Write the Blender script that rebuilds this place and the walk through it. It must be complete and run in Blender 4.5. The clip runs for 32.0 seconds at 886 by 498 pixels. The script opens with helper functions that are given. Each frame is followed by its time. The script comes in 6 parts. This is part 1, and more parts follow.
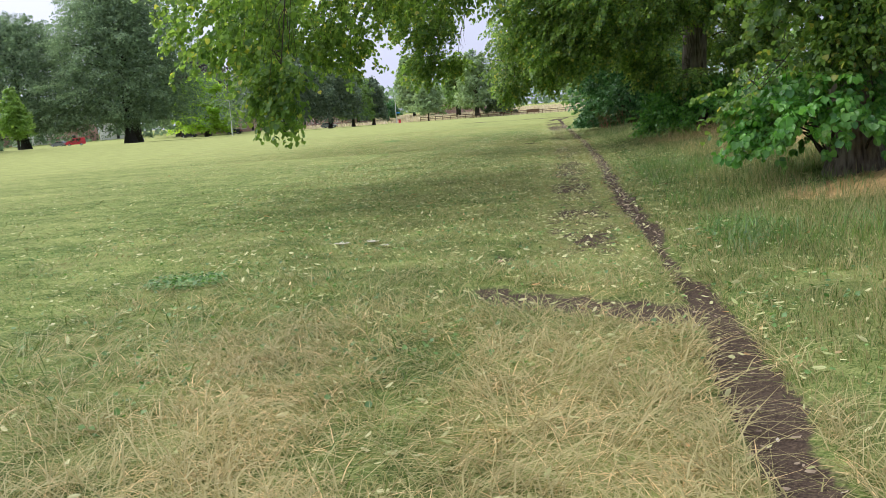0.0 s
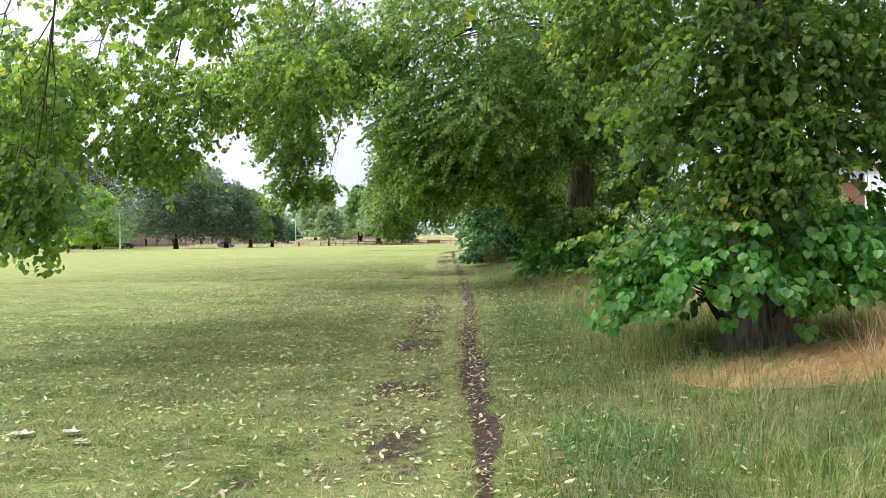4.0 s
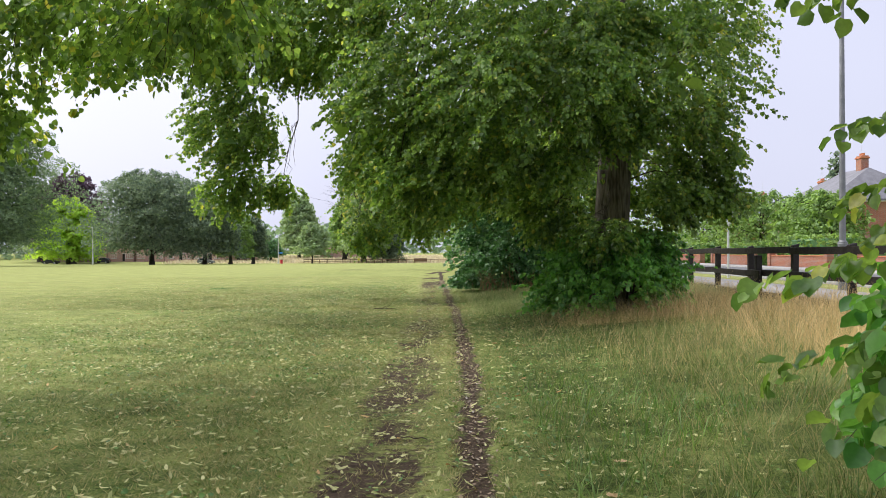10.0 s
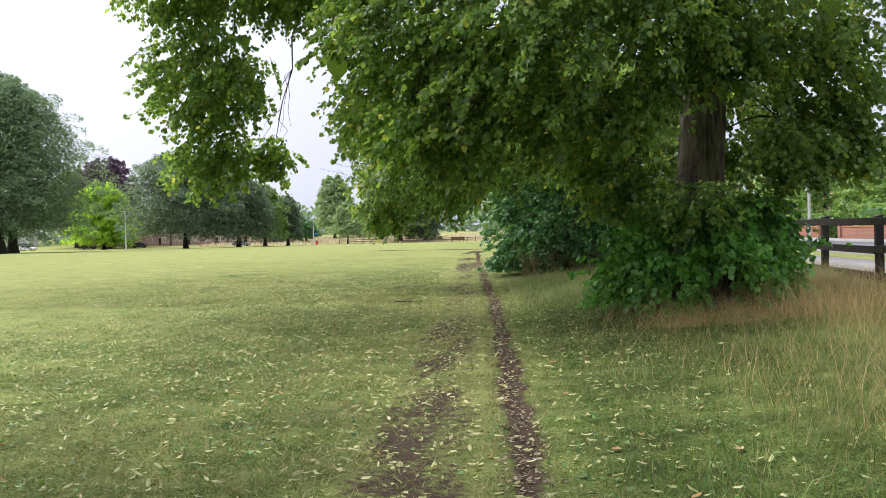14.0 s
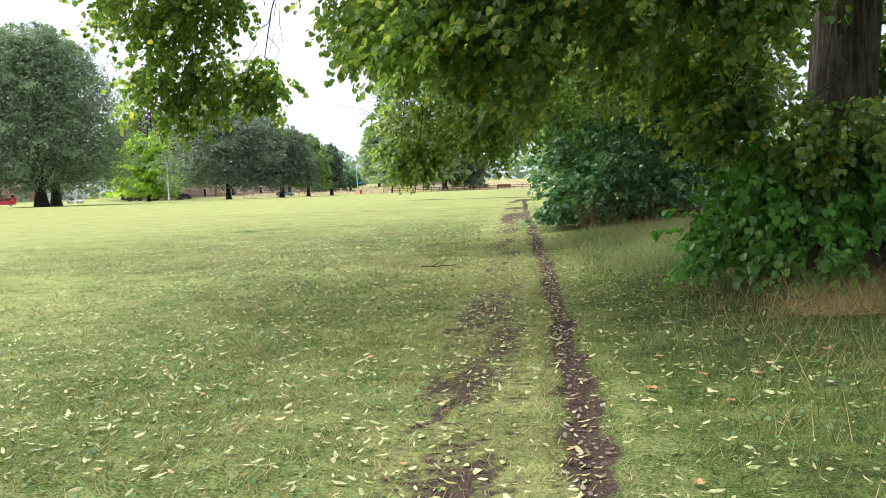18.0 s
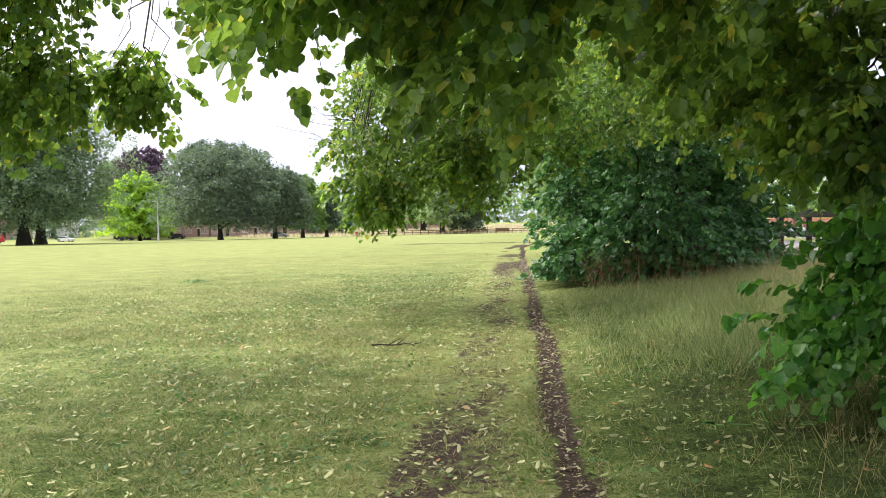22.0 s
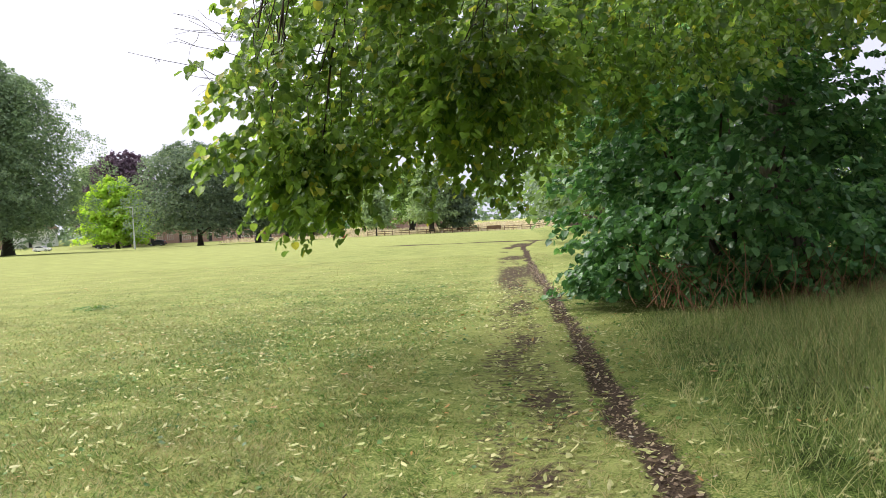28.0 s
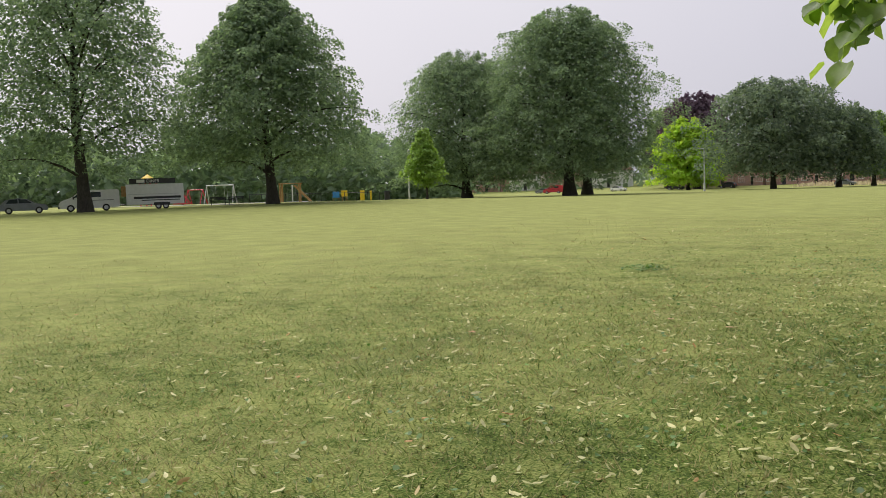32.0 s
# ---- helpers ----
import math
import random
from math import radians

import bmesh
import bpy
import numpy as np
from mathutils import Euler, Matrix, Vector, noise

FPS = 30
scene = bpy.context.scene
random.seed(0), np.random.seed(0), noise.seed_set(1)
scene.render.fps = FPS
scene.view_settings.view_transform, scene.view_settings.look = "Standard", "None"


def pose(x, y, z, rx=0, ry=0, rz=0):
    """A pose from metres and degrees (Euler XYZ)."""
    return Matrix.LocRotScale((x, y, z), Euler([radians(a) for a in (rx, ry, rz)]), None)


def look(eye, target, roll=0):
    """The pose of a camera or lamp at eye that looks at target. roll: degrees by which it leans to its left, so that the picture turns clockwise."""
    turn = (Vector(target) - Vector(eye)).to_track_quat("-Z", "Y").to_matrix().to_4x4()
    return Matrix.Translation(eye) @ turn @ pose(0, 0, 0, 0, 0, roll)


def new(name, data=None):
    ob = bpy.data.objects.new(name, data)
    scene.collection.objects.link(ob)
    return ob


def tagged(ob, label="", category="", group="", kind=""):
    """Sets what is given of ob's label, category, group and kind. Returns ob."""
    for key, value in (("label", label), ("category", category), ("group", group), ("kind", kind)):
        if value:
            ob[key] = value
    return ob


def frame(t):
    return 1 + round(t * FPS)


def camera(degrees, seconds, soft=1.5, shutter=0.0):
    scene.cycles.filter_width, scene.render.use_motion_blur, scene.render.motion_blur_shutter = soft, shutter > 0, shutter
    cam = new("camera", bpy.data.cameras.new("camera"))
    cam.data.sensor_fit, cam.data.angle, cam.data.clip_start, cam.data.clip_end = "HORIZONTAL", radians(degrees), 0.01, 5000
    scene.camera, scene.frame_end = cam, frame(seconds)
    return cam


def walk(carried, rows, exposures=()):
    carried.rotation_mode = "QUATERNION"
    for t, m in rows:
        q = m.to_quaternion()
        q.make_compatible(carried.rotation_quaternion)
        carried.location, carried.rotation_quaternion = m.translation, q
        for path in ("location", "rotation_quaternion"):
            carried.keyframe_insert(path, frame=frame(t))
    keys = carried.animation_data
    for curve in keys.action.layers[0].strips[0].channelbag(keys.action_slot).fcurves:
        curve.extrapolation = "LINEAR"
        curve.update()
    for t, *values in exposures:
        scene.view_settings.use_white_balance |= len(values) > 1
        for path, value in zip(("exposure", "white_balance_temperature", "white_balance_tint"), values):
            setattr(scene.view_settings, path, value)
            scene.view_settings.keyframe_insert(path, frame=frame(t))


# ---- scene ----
cam = camera(53.5, 32.0, 0.5)
METRES, EYE, TILT, LEAN, TURN = 34.0, 1.53, -0.36, 0.0, 8.0
ROWS = [
    (0.0, 0.0, 0.0, 0.0, -0.61, -8.66, 4.01),
    (0.5, 0.0027, 0.0079, 0.0002, -3.52, -7.5, 4.51),
    (1.0, 0.0094, 0.0165, 0.0005, -5.8, -8.29, 4.24),
    (1.5, 0.013, 0.0284, 0.0004, -7.8, -8.39, 2.82),
    (2.0, 0.0179, 0.0403, -0.0002, -9.01, -8.01, 1.93),
    (2.5, 0.0245, 0.0522, 0.0004, -8.35, -6.67, 0.97),
    (3.0, 0.0287, 0.0661, 0.0012, -8.72, -4.23, 0.35),
    (3.5, 0.0339, 0.079, 0.0015, -8.46, -1.46, 0.58),
    (4.0, 0.0377, 0.093, 0.0012, -6.76, -0.64, 0.88),
    (4.5, 0.0399, 0.1074, 0.0014, -5.22, -0.91, 1.45),
    (6.5, 0.0456, 0.1655, 0.0023, -3.79, -0.92, 0.62),
    (7.0, 0.0479, 0.1815, 0.0026, -6.36, 0.04, 0.42),
    (7.5, 0.0519, 0.1973, 0.0026, -7.77, 1.33, 0.19),
    (8.0, 0.0533, 0.214, 0.0031, -8.38, 0.43, 0.76),
    (8.5, 0.0556, 0.2307, 0.0022, -8.56, -0.57, 1.25),
    (9.0, 0.0571, 0.2476, 0.0021, -8.42, -1.4, 1.44),
    (9.5, 0.0583, 0.2632, 0.0025, -8.16, -1.02, 1.14),
    (10.0, 0.0607, 0.2796, 0.0025, -7.6, 0.57, 0.18),
    (10.5, 0.0619, 0.2974, 0.0031, -7.37, 0.95, -0.53),
    (11.0, 0.065, 0.3143, 0.0027, -7.45, 0.9, -0.65),
    (11.5, 0.0666, 0.3317, 0.0028, -7.6, 0.53, -0.59),
    (12.0, 0.0694, 0.3474, 0.0031, -7.84, 0.29, -0.24),
    (12.5, 0.0734, 0.3637, 0.0035, -7.89, 0.36, 0.22),
    (13.0, 0.0753, 0.3797, 0.0036, -7.81, 0.42, 0.53),
    (13.5, 0.0787, 0.3954, 0.0035, -6.34, -0.03, 1.0),
    (14.0, 0.08, 0.4112, 0.0038, -5.14, -0.83, 1.3),
    (14.5, 0.0823, 0.4258, 0.0034, -4.87, -0.99, 1.18),
    (16.5, 0.0882, 0.4816, 0.0039, -12.61, -8.75, -10.72),
    (17.0, 0.0906, 0.496, 0.0041, -7.56, -5.63, -3.8),
    (17.5, 0.0921, 0.5108, 0.0038, -3.82, -3.92, 0.04),
    (18.0, 0.0944, 0.5259, 0.0035, -2.12, -4.13, 1.99),
    (18.5, 0.0975, 0.5421, 0.0035, -0.94, -4.19, 3.78),
    (19.0, 0.0994, 0.5585, 0.0047, -4.36, -4.06, 5.07),
    (19.5, 0.1033, 0.5733, 0.0046, -5.74, -1.72, 4.32),
    (20.0, 0.106, 0.5884, 0.0046, -7.61, -0.84, 2.93),
    (20.5, 0.1088, 0.6023, 0.0039, -7.76, -1.08, 2.27),
    (21.0, 0.1112, 0.6188, 0.0041, -4.84, -2.37, 1.84),
    (21.5, 0.1112, 0.635, 0.0049, -2.97, -2.96, 1.81),
    (22.0, 0.1133, 0.6509, 0.005, -2.16, -1.35, 1.24),
    (22.5, 0.1129, 0.6677, 0.0052, -1.21, -0.91, 1.26),
    (23.0, 0.114, 0.6831, 0.0046, -0.48, -0.74, 1.19),
    (23.5, 0.1143, 0.6983, 0.0046, 0.08, -0.68, 1.22),
    (24.0, 0.1132, 0.714, 0.0048, 0.45, -0.61, 1.22),
    (24.5, 0.1133, 0.7297, 0.005, 0.72, -0.57, 1.25),
    (26.5, 0.1146, 0.7964, 0.0043, -2.89, -1.6, 2.11),
    (27.0, 0.1179, 0.8132, 0.0042, -4.38, -1.6, 2.41),
    (27.5, 0.1189, 0.8311, 0.0051, -5.74, -1.7, 2.51),
    (28.0, 0.1217, 0.8474, 0.0047, -2.83, -1.44, 2.74),
    (28.5, 0.1238, 0.8638, 0.0048, 1.12, -1.29, 2.85),
    (29.0, 0.1246, 0.8802, 0.0051, 5.23, -1.58, 3.11),
    (29.5, 0.1254, 0.8949, 0.005, 16.06, -1.19, 1.79),
    (30.0, 0.1205, 0.911, 0.005, 19.96, -2.48, 1.79),
    (30.5, 0.115, 0.9282, 0.0045, 23.2, -3.3, 1.95),
    (31.0, 0.1059, 0.9439, 0.0048, 27.77, -3.58, 1.77),
    (31.5, 0.0959, 0.9596, 0.0052, 30.65, -4.19, 1.9),
    (32.0, 0.0872, 0.9754, 0.0062, 33.11, -3.75, 1.79),
]
# the phone darkens its picture as it turns to the open field
EXPOSURES = [(0, 1.1, 5950, 12), (1, 1.26, 5950, 12), (2, 1.36, 5950, 12), (3, 1.46, 5980, 12), (4, 1.46, 6000, 12), (7, 1.38, 6100, 12), (8, 1.34, 6150, 12), (9, 1.24, 6250, 12), (11, 1.14, 6250, 12), (14, 1.24, 6150, 12), (16, 1.62, 6000, 14), (17, 1.68, 6000, 14), (18, 1.58, 6050, 13), (19, 1.47, 6100, 12), (20, 1.7, 6150, 13), (21, 1.6, 6200, 14), (22, 1.58, 6200, 13), (23, 1.36, 6200, 12), (24.5, 1.2, 6200, 12), (27, 1.22, 6350, 12), (28.0, 1.34, 6400, 12), (29.1, 1.2, 6450, 12), (30, 0.66, 6550, 11), (32, 0.6, 6650, 11)]
walk(cam, [(t, pose(0, 0, EYE, TILT, LEAN, TURN) @ pose(METRES * x, METRES * y, METRES * z, 90 + pitch, roll, yaw)) for t, x, y, z, yaw, pitch, roll in ROWS], EXPOSURES)


# ---- light ----
world = bpy.data.worlds.new("overcast_sky")
scene.world = world
world.use_nodes = True
SUN_EL, SUN_AZ = radians(52), radians(-75)
wn, wl = world.node_tree.nodes, world.node_tree.links
wn.clear()
sky = wn.new("ShaderNodeTexSky")
sky.sky_type, sky.sun_disc = "NISHITA", False
sky.sun_elevation, sky.sun_rotation = SUN_EL, SUN_AZ
sky.air_density, sky.dust_density, sky.ozone_density = 1.0, 6.0, 1.0
sky_bg = wn.new("ShaderNodeBackground")
sky_bg.inputs["Strength"].default_value = 0.06
wl.new(sky.outputs[0], sky_bg.inputs["Color"])
# a thick, even cloud layer, a little brighter towards the hidden sun
geo = wn.new("ShaderNodeTexCoord")
sun_dot = wn.new("ShaderNodeVectorMath")
sun_dot.operation = "DOT_PRODUCT"
SUN_DIR = Vector((math.sin(SUN_AZ) * math.cos(SUN_EL), math.cos(SUN_AZ) * math.cos(SUN_EL), math.sin(SUN_EL)))
sun_dot.inputs[1].default_value = SUN_DIR
wl.new(geo.outputs["Generated"], sun_dot.inputs[0])
near_sun = wn.new("ShaderNodeMapRange")
near_sun.inputs["From Min"].default_value, near_sun.inputs["From Max"].default_value = 0.25, 1.0
wl.new(sun_dot.outputs["Value"], near_sun.inputs["Value"])
cloud = wn.new("ShaderNodeTexNoise")
cloud.inputs["Scale"].default_value, cloud.inputs["Detail"].default_value = 1.6, 4.0
wl.new(geo.outputs["Generated"], cloud.inputs["Vector"])
soft_cloud = wn.new("ShaderNodeMath")
soft_cloud.operation, soft_cloud.inputs[1].default_value = "MULTIPLY_ADD", 0.35
wl.new(cloud.outputs["Fac"], soft_cloud.inputs[0])
wl.new(near_sun.outputs[0], soft_cloud.inputs[2])
tint = wn.new("ShaderNodeValToRGB")
tint.color_ramp.elements[0].position, tint.color_ramp.elements[0].color = 0.1, (0.50, 0.51, 0.62, 1)
tint.color_ramp.elements[1].position, tint.color_ramp.elements[1].color = 1.0, (0.96, 0.94, 1.0, 1)
wl.new(soft_cloud.outputs[0], tint.inputs[0])
cloud_bg = wn.new("ShaderNodeBackground")
cloud_bg.inputs["Strength"].default_value = 0.68
wl.new(tint.outputs[0], cloud_bg.inputs["Color"])
both = wn.new("ShaderNodeMixShader")
both.inputs[0].default_value = 0.88
wl.new(sky_bg.outputs[0], both.inputs[1]), wl.new(cloud_bg.outputs[0], both.inputs[2])
wl.new(both.outputs[0], wn.new("ShaderNodeOutputWorld").inputs["Surface"])

sun = new("sun", bpy.data.lights.new("sun", "SUN"))
sun.data.energy, sun.data.angle, sun.data.color = 1.9, radians(60), (1.0, 0.96, 0.9)
sun.matrix_world = look(SUN_DIR * 50, (0, 0, 0))

# ---- helpers of this scene ----
rng = np.random.default_rng(7)


def vnoise(x, y, seed=0):
    """Smooth lattice noise, 0 to 1, over arrays."""
    x, y = np.asarray(x, float), np.asarray(y, float)
    xi, yi = np.floor(x), np.floor(y)
    fx, fy = x - xi, y - yi
    fx, fy = fx * fx * (3 - 2 * fx), fy * fy * (3 - 2 * fy)

    def h(a, b):
        v = np.sin(a * 127.1 + b * 311.7 + seed * 74.7) * 43758.5453
        return v - np.floor(v)

    return (h(xi, yi) * (1 - fx) + h(xi + 1, yi) * fx) * (1 - fy) + (h(xi, yi + 1) * (1 - fx) + h(xi + 1, yi + 1) * fx) * fy


def smooth(a, b, x):
    k = np.clip((np.asarray(x, float) - a) / (b - a), 0, 1)
    return k * k * (3 - 2 * k)


def mesh_of(name, verts, faces, mat, parent=None, shade=False, attrs=None):
    """One mesh object from arrays; faces all with the same number of corners."""
    verts, faces = np.asarray(verts, np.float32), np.asarray(faces, np.int32)
    me = bpy.data.meshes.new(name)
    n, k = faces.shape
    me.vertices.add(len(verts))
    me.vertices.foreach_set("co", verts.ravel())
    me.loops.add(n * k)
    me.loops.foreach_set("vertex_index", faces.ravel())
    me.polygons.add(n)
    me.polygons.foreach_set("loop_start", np.arange(0, n * k, k, dtype=np.int32))
    me.polygons.foreach_set("loop_total", np.full(n, k, np.int32))
    if shade:
        me.polygons.foreach_set("use_smooth", np.ones(n, bool))
    for key, values in (attrs or {}).items():
        me.attributes.new(key, "FLOAT", "POINT").data.foreach_set("value", np.asarray(values, np.float32).ravel())
    me.update()
    me.validate()
    me.materials.append(mat)
    ob = new(name, me)
    ob.parent = parent
    return ob


def part(name, bm, material, parent, label=""):
    """Links a bmesh as one mesh object under a thing or a part."""
    me = bpy.data.meshes.new(name)
    bm.to_mesh(me)
    bm.free()
    me.materials.append(material)
    ob = new(name, me)
    ob.parent = parent
    if label:
        tagged(ob, label)
    return ob


def thing(name, m, label, category, group="", kind=""):
    ob = new(name)
    ob.empty_display_size = 0.2
    ob.matrix_world = m
    return tagged(ob, label, category, group, kind)


def box(w, d, h, x=0, y=0, z=0, bevel=0.0, bm=None):
    """A box standing on z, centred on x, y, with softened edges."""
    bm2 = bmesh.new()
    bmesh.ops.create_cube(bm2, size=1, matrix=Matrix.Translation((x, y, z + h / 2)) @ Matrix.Diagonal((w, d, h, 1)))
    if bevel:
        bmesh.ops.bevel(bm2, geom=bm2.edges[:], offset=bevel, segments=1, affect="EDGES")
    if bm is None:
        return bm2
    me = bpy.data.meshes.new("t")
    bm2.to_mesh(me)
    bm2.free()
    bm.from_mesh(me)
    bpy.data.meshes.remove(me)
    return bm


def rod(a, b, r, r2=None, seg=8, bm=None):
    bm = bm or bmesh.new()
    a, b = Vector(a), Vector(b)
    way = b - a
    bmesh.ops.create_cone(bm, cap_ends=True, segments=seg, radius1=r, radius2=r if r2 is None else r2, depth=way.length, matrix=Matrix.Translation((a + b) / 2) @ way.to_track_quat("Z", "Y").to_matrix().to_4x4())
    return bm


def profile(points, width, bevel=0.02):
    """A side outline in x and z, drawn out over the width in y."""
    bm = bmesh.new()
    f = bm.faces.new([bm.verts.new((x, -width / 2, z)) for x, z in points])
    out = bmesh.ops.extrude_face_region(bm, geom=[f])
    bmesh.ops.translate(bm, verts=[g for g in out["geom"] if isinstance(g, bmesh.types.BMVert)], vec=(0, width, 0))
    bmesh.ops.recalc_face_normals(bm, faces=bm.faces[:])
    if bevel:
        bmesh.ops.bevel(bm, geom=bm.edges[:], offset=bevel, segments=2, affect="EDGES")
    return bm


def tube(path, radii, seg=10, rough=0.0, seed=0, ribs=0):
    """Verts and quads of a tapered, bent, uneven tube along a path."""
    path = np.asarray(path, float)
    n = len(path)
    way = np.gradient(path, axis=0)
    way /= np.linalg.norm(way, axis=1)[:, None] + 1e-9
    side = np.cross(way, np.where(np.abs(way[:, 2:3]) > 0.9, [[1.0, 0, 0]], [[0, 0, 1.0]]))
    side /= np.linalg.norm(side, axis=1)[:, None] + 1e-9
    up = np.cross(side, way)
    a = np.linspace(0, 2 * np.pi, seg, endpoint=False)
    ring = np.cos(a)[None, :, None] * side[:, None] + np.sin(a)[None, :, None] * up[:, None]
    r = np.asarray(radii, float)[:, None] * np.ones((1, seg))
    if rough:
        k = np.arange(n)[:, None]
        r = r * (1 + rough * (vnoise(a[None] * 2.2 + seed, k * 0.55 + seed, 3) - 0.5) * 2)
    if ribs:
        r = r * (1 + 0.06 * np.sin(a * ribs + 1.3 * np.sin(np.arange(n) * 0.4)[:, None])) * (1 + 0.03 * np.sin(a * ribs * 2.7 + seed)[None])
    verts = (path[:, None] + ring * r[..., None]).reshape(-1, 3)
    i, j = np.meshgrid(np.arange(n - 1), np.arange(seg), indexing="ij")
    b = (j + 1) % seg
    faces = np.stack([i * seg + j, i * seg + b, (i + 1) * seg + b, (i + 1) * seg + j], -1).reshape(-1, 4)
    return verts, faces


def joined(pieces):
    vs, fs, at = [], [], 0
    for v, f in pieces:
        vs.append(v), fs.append(np.asarray(f) + at)
        at += len(v)
    return np.concatenate(vs), np.concatenate(fs)


# ---- the ground's shape ----
TRENCH_Y = [-8, 3.4, 6, 15, 25, 33, 37, 46, 57, 75, 86, 95]
TRENCH_X = [0.8, 0.9, 1.0, 0.94, 0.97, 0.9, 0.76, 0.6, 0.32, 0.1, 0.9, 1.6]


def trench_x(y):
    return np.interp(y, TRENCH_Y, TRENCH_X) + 0.09 * (vnoise(np.asarray(y) * 0.9, 0.5, 5) - 0.5)


def trench(x, y):
    """How deep in the worn furrow a place lies, 0 to 1."""
    w = 0.1 + 0.06 * vnoise(np.asarray(y) * 1.3, 2.5, 6) + 0.035 * smooth(6.6, 5.6, y) - 0.05 * smooth(6.8, 7.6, y) * smooth(11, 9, y)
    d = np.abs(x - trench_x(y)) + 0.07 * (vnoise(x * 9, y * 7, 8) - 0.5)
    return smooth(w + 0.05, w - 0.04, d) * smooth(96, 80, y)


# bare places in the worn strip beside the furrow: x, y, half width, half length
WORN_SPOTS = ((-0.64, 8.95, 0.2, 0.3), (0.27, 9.8, 0.22, 0.5), (0.12, 12.4, 0.2, 0.45), (0.2, 16.1, 0.42, 0.5), (0.2, 17.3, 0.16, 0.5), (0.37, 19.4, 0.2, 0.6), (0.28, 22.4, 0.26, 0.7), (0.2, 24.9, 0.22, 0.9), (-0.19, 27.0, 0.15, 0.5), (0.37, 26.8, 0.2, 0.5), (0.15, 30.0, 0.22, 0.45), (0.18, 34.2, 0.13, 0.4), (0.14, 36.5, 0.14, 0.4), (0.05, 40.2, 0.2, 0.7), (0.0, 44.4, 0.25, 1.2), (-0.2, 49.8, 0.3, 1.6))


def soil(x, y):
    x, y = np.asarray(x, float), np.asarray(y, float)
    worn = smooth(0.75, 0.2, np.abs(x - trench_x(y) + 0.75)) * smooth(7, 10, y) * smooth(75, 60, y) * (1 - 0.2 * smooth(27, 31, y))
    fine = 0.5 * vnoise(x * 6, y * 4, 12) + 0.5 * vnoise(x * 15, y * 11, 18)
    patch = worn * (0.40 + 0.07 * smooth(22, 29, y) + 0.42 * smooth(0.28, 0.8, 0.35 * vnoise(x * 2.6, y * 0.9, 11) + 0.65 * fine))
    for sx, sy, rx, ry in WORN_SPOTS:
        q = np.hypot((x - sx) / rx, (y - sy) / ry) + 1.7 * (fine - 0.5)
        patch = np.maximum(patch, 0.76 * smooth(1.6, 0.2, q))
    k = np.clip((x + 0.8) / 1.6, 0, 1)
    d = np.abs(y - (7.25 - 1.0 * k)) + 0.25 * (vnoise(x * 5, y * 5, 13) - 0.5)
    bar = (0.85 + 0.5 * vnoise(x * 4, y * 6, 17)) * smooth(0.52, 0.16, d) * smooth(-1.0, -0.5, x) * smooth(1.0, 0.85, x)
    mud = smooth(1.6, 0.6, np.abs(y - 88 + 0.25 * (x + 4)) + 1.6 * (vnoise(x * 0.8, y * 0.8, 14) - 0.5)) * smooth(-13, -6, x) * smooth(4, 2, x)
    far_path = 0.75 * smooth(0.9, 0.3, np.abs(x - trench_x(y) + 0.5) + 0.6 * (vnoise(x, y * 0.4, 15) - 0.5)) * smooth(42, 50, y) * smooth(96, 86, y) * smooth(0.42, 0.6, vnoise(x * 0.9, y * 0.35, 16))
    return np.maximum.reduce([trench(x, y), patch, bar, mud, far_path])


def dry(x, y, long_grass=1.0):
    """Share of straw-coloured, dried-out grass, plus a paler far field for lit blade tips."""
    x, y = np.asarray(x, float), np.asarray(y, float)
    broad = 0.3 + 0.25 * vnoise(x * 0.11, y * 0.07, 21) + 0.2 * vnoise(x * 0.35, y * 0.3, 22) + 0.3 * vnoise(x * 1.7, y * 1.4, 23)
    start = 0.55 * long_grass * smooth(7.5, 4.0, y) * smooth(-3.5, -1.5, x) * smooth(1.6, 0.9, x) * smooth(0.25, 0.55, vnoise(x * 1.1, y * 1.1, 24) + 0.15)
    worn = 0.2 * smooth(1.0, 0.2, np.abs(x - trench_x(y) + 0.7))
    field = 0.13 * smooth(-3, -25, x) + 0.12 * smooth(25, 60, y)
    bank = (0.08 + 0.14 * smooth(12, 16, y)) * smooth(3.2, 6.0, x) * smooth(0.3, 0.55, vnoise(x * 0.4, y * 0.3, 25) + 0.1)
    meadow = 0.8 * smooth(228, 240, y)
    # ground sheet only: far turf coloured paler, for light on blade tips seen low
    field = field + (1 - long_grass) * (0.21 * smooth(20, 65, y) + 0.17 * smooth(-6, -28, x))
    field = field - 0.13 * smooth(1.2, 1.8, x) * smooth(5.5, 4.0, x) * smooth(10, 16, y)
    field = field - 0.2 * smooth(1.2, 2.0, x) * smooth(7.0, 5.0, x) * smooth(29, 32, y) * smooth(43, 40, y)
    field = field - 0.13 * smooth(-20, -11, x) * smooth(0, -2, x) * smooth(33, 38, y) * smooth(62, 50, y)
    field = field + 0.45 * smooth(1.2, 0.8, np.hypot((x - 4.5) / 1.6, y - 11.9))
    return np.clip(broad * 0.75 - 0.16 + start + worn + field + bank + meadow, 0, 1)


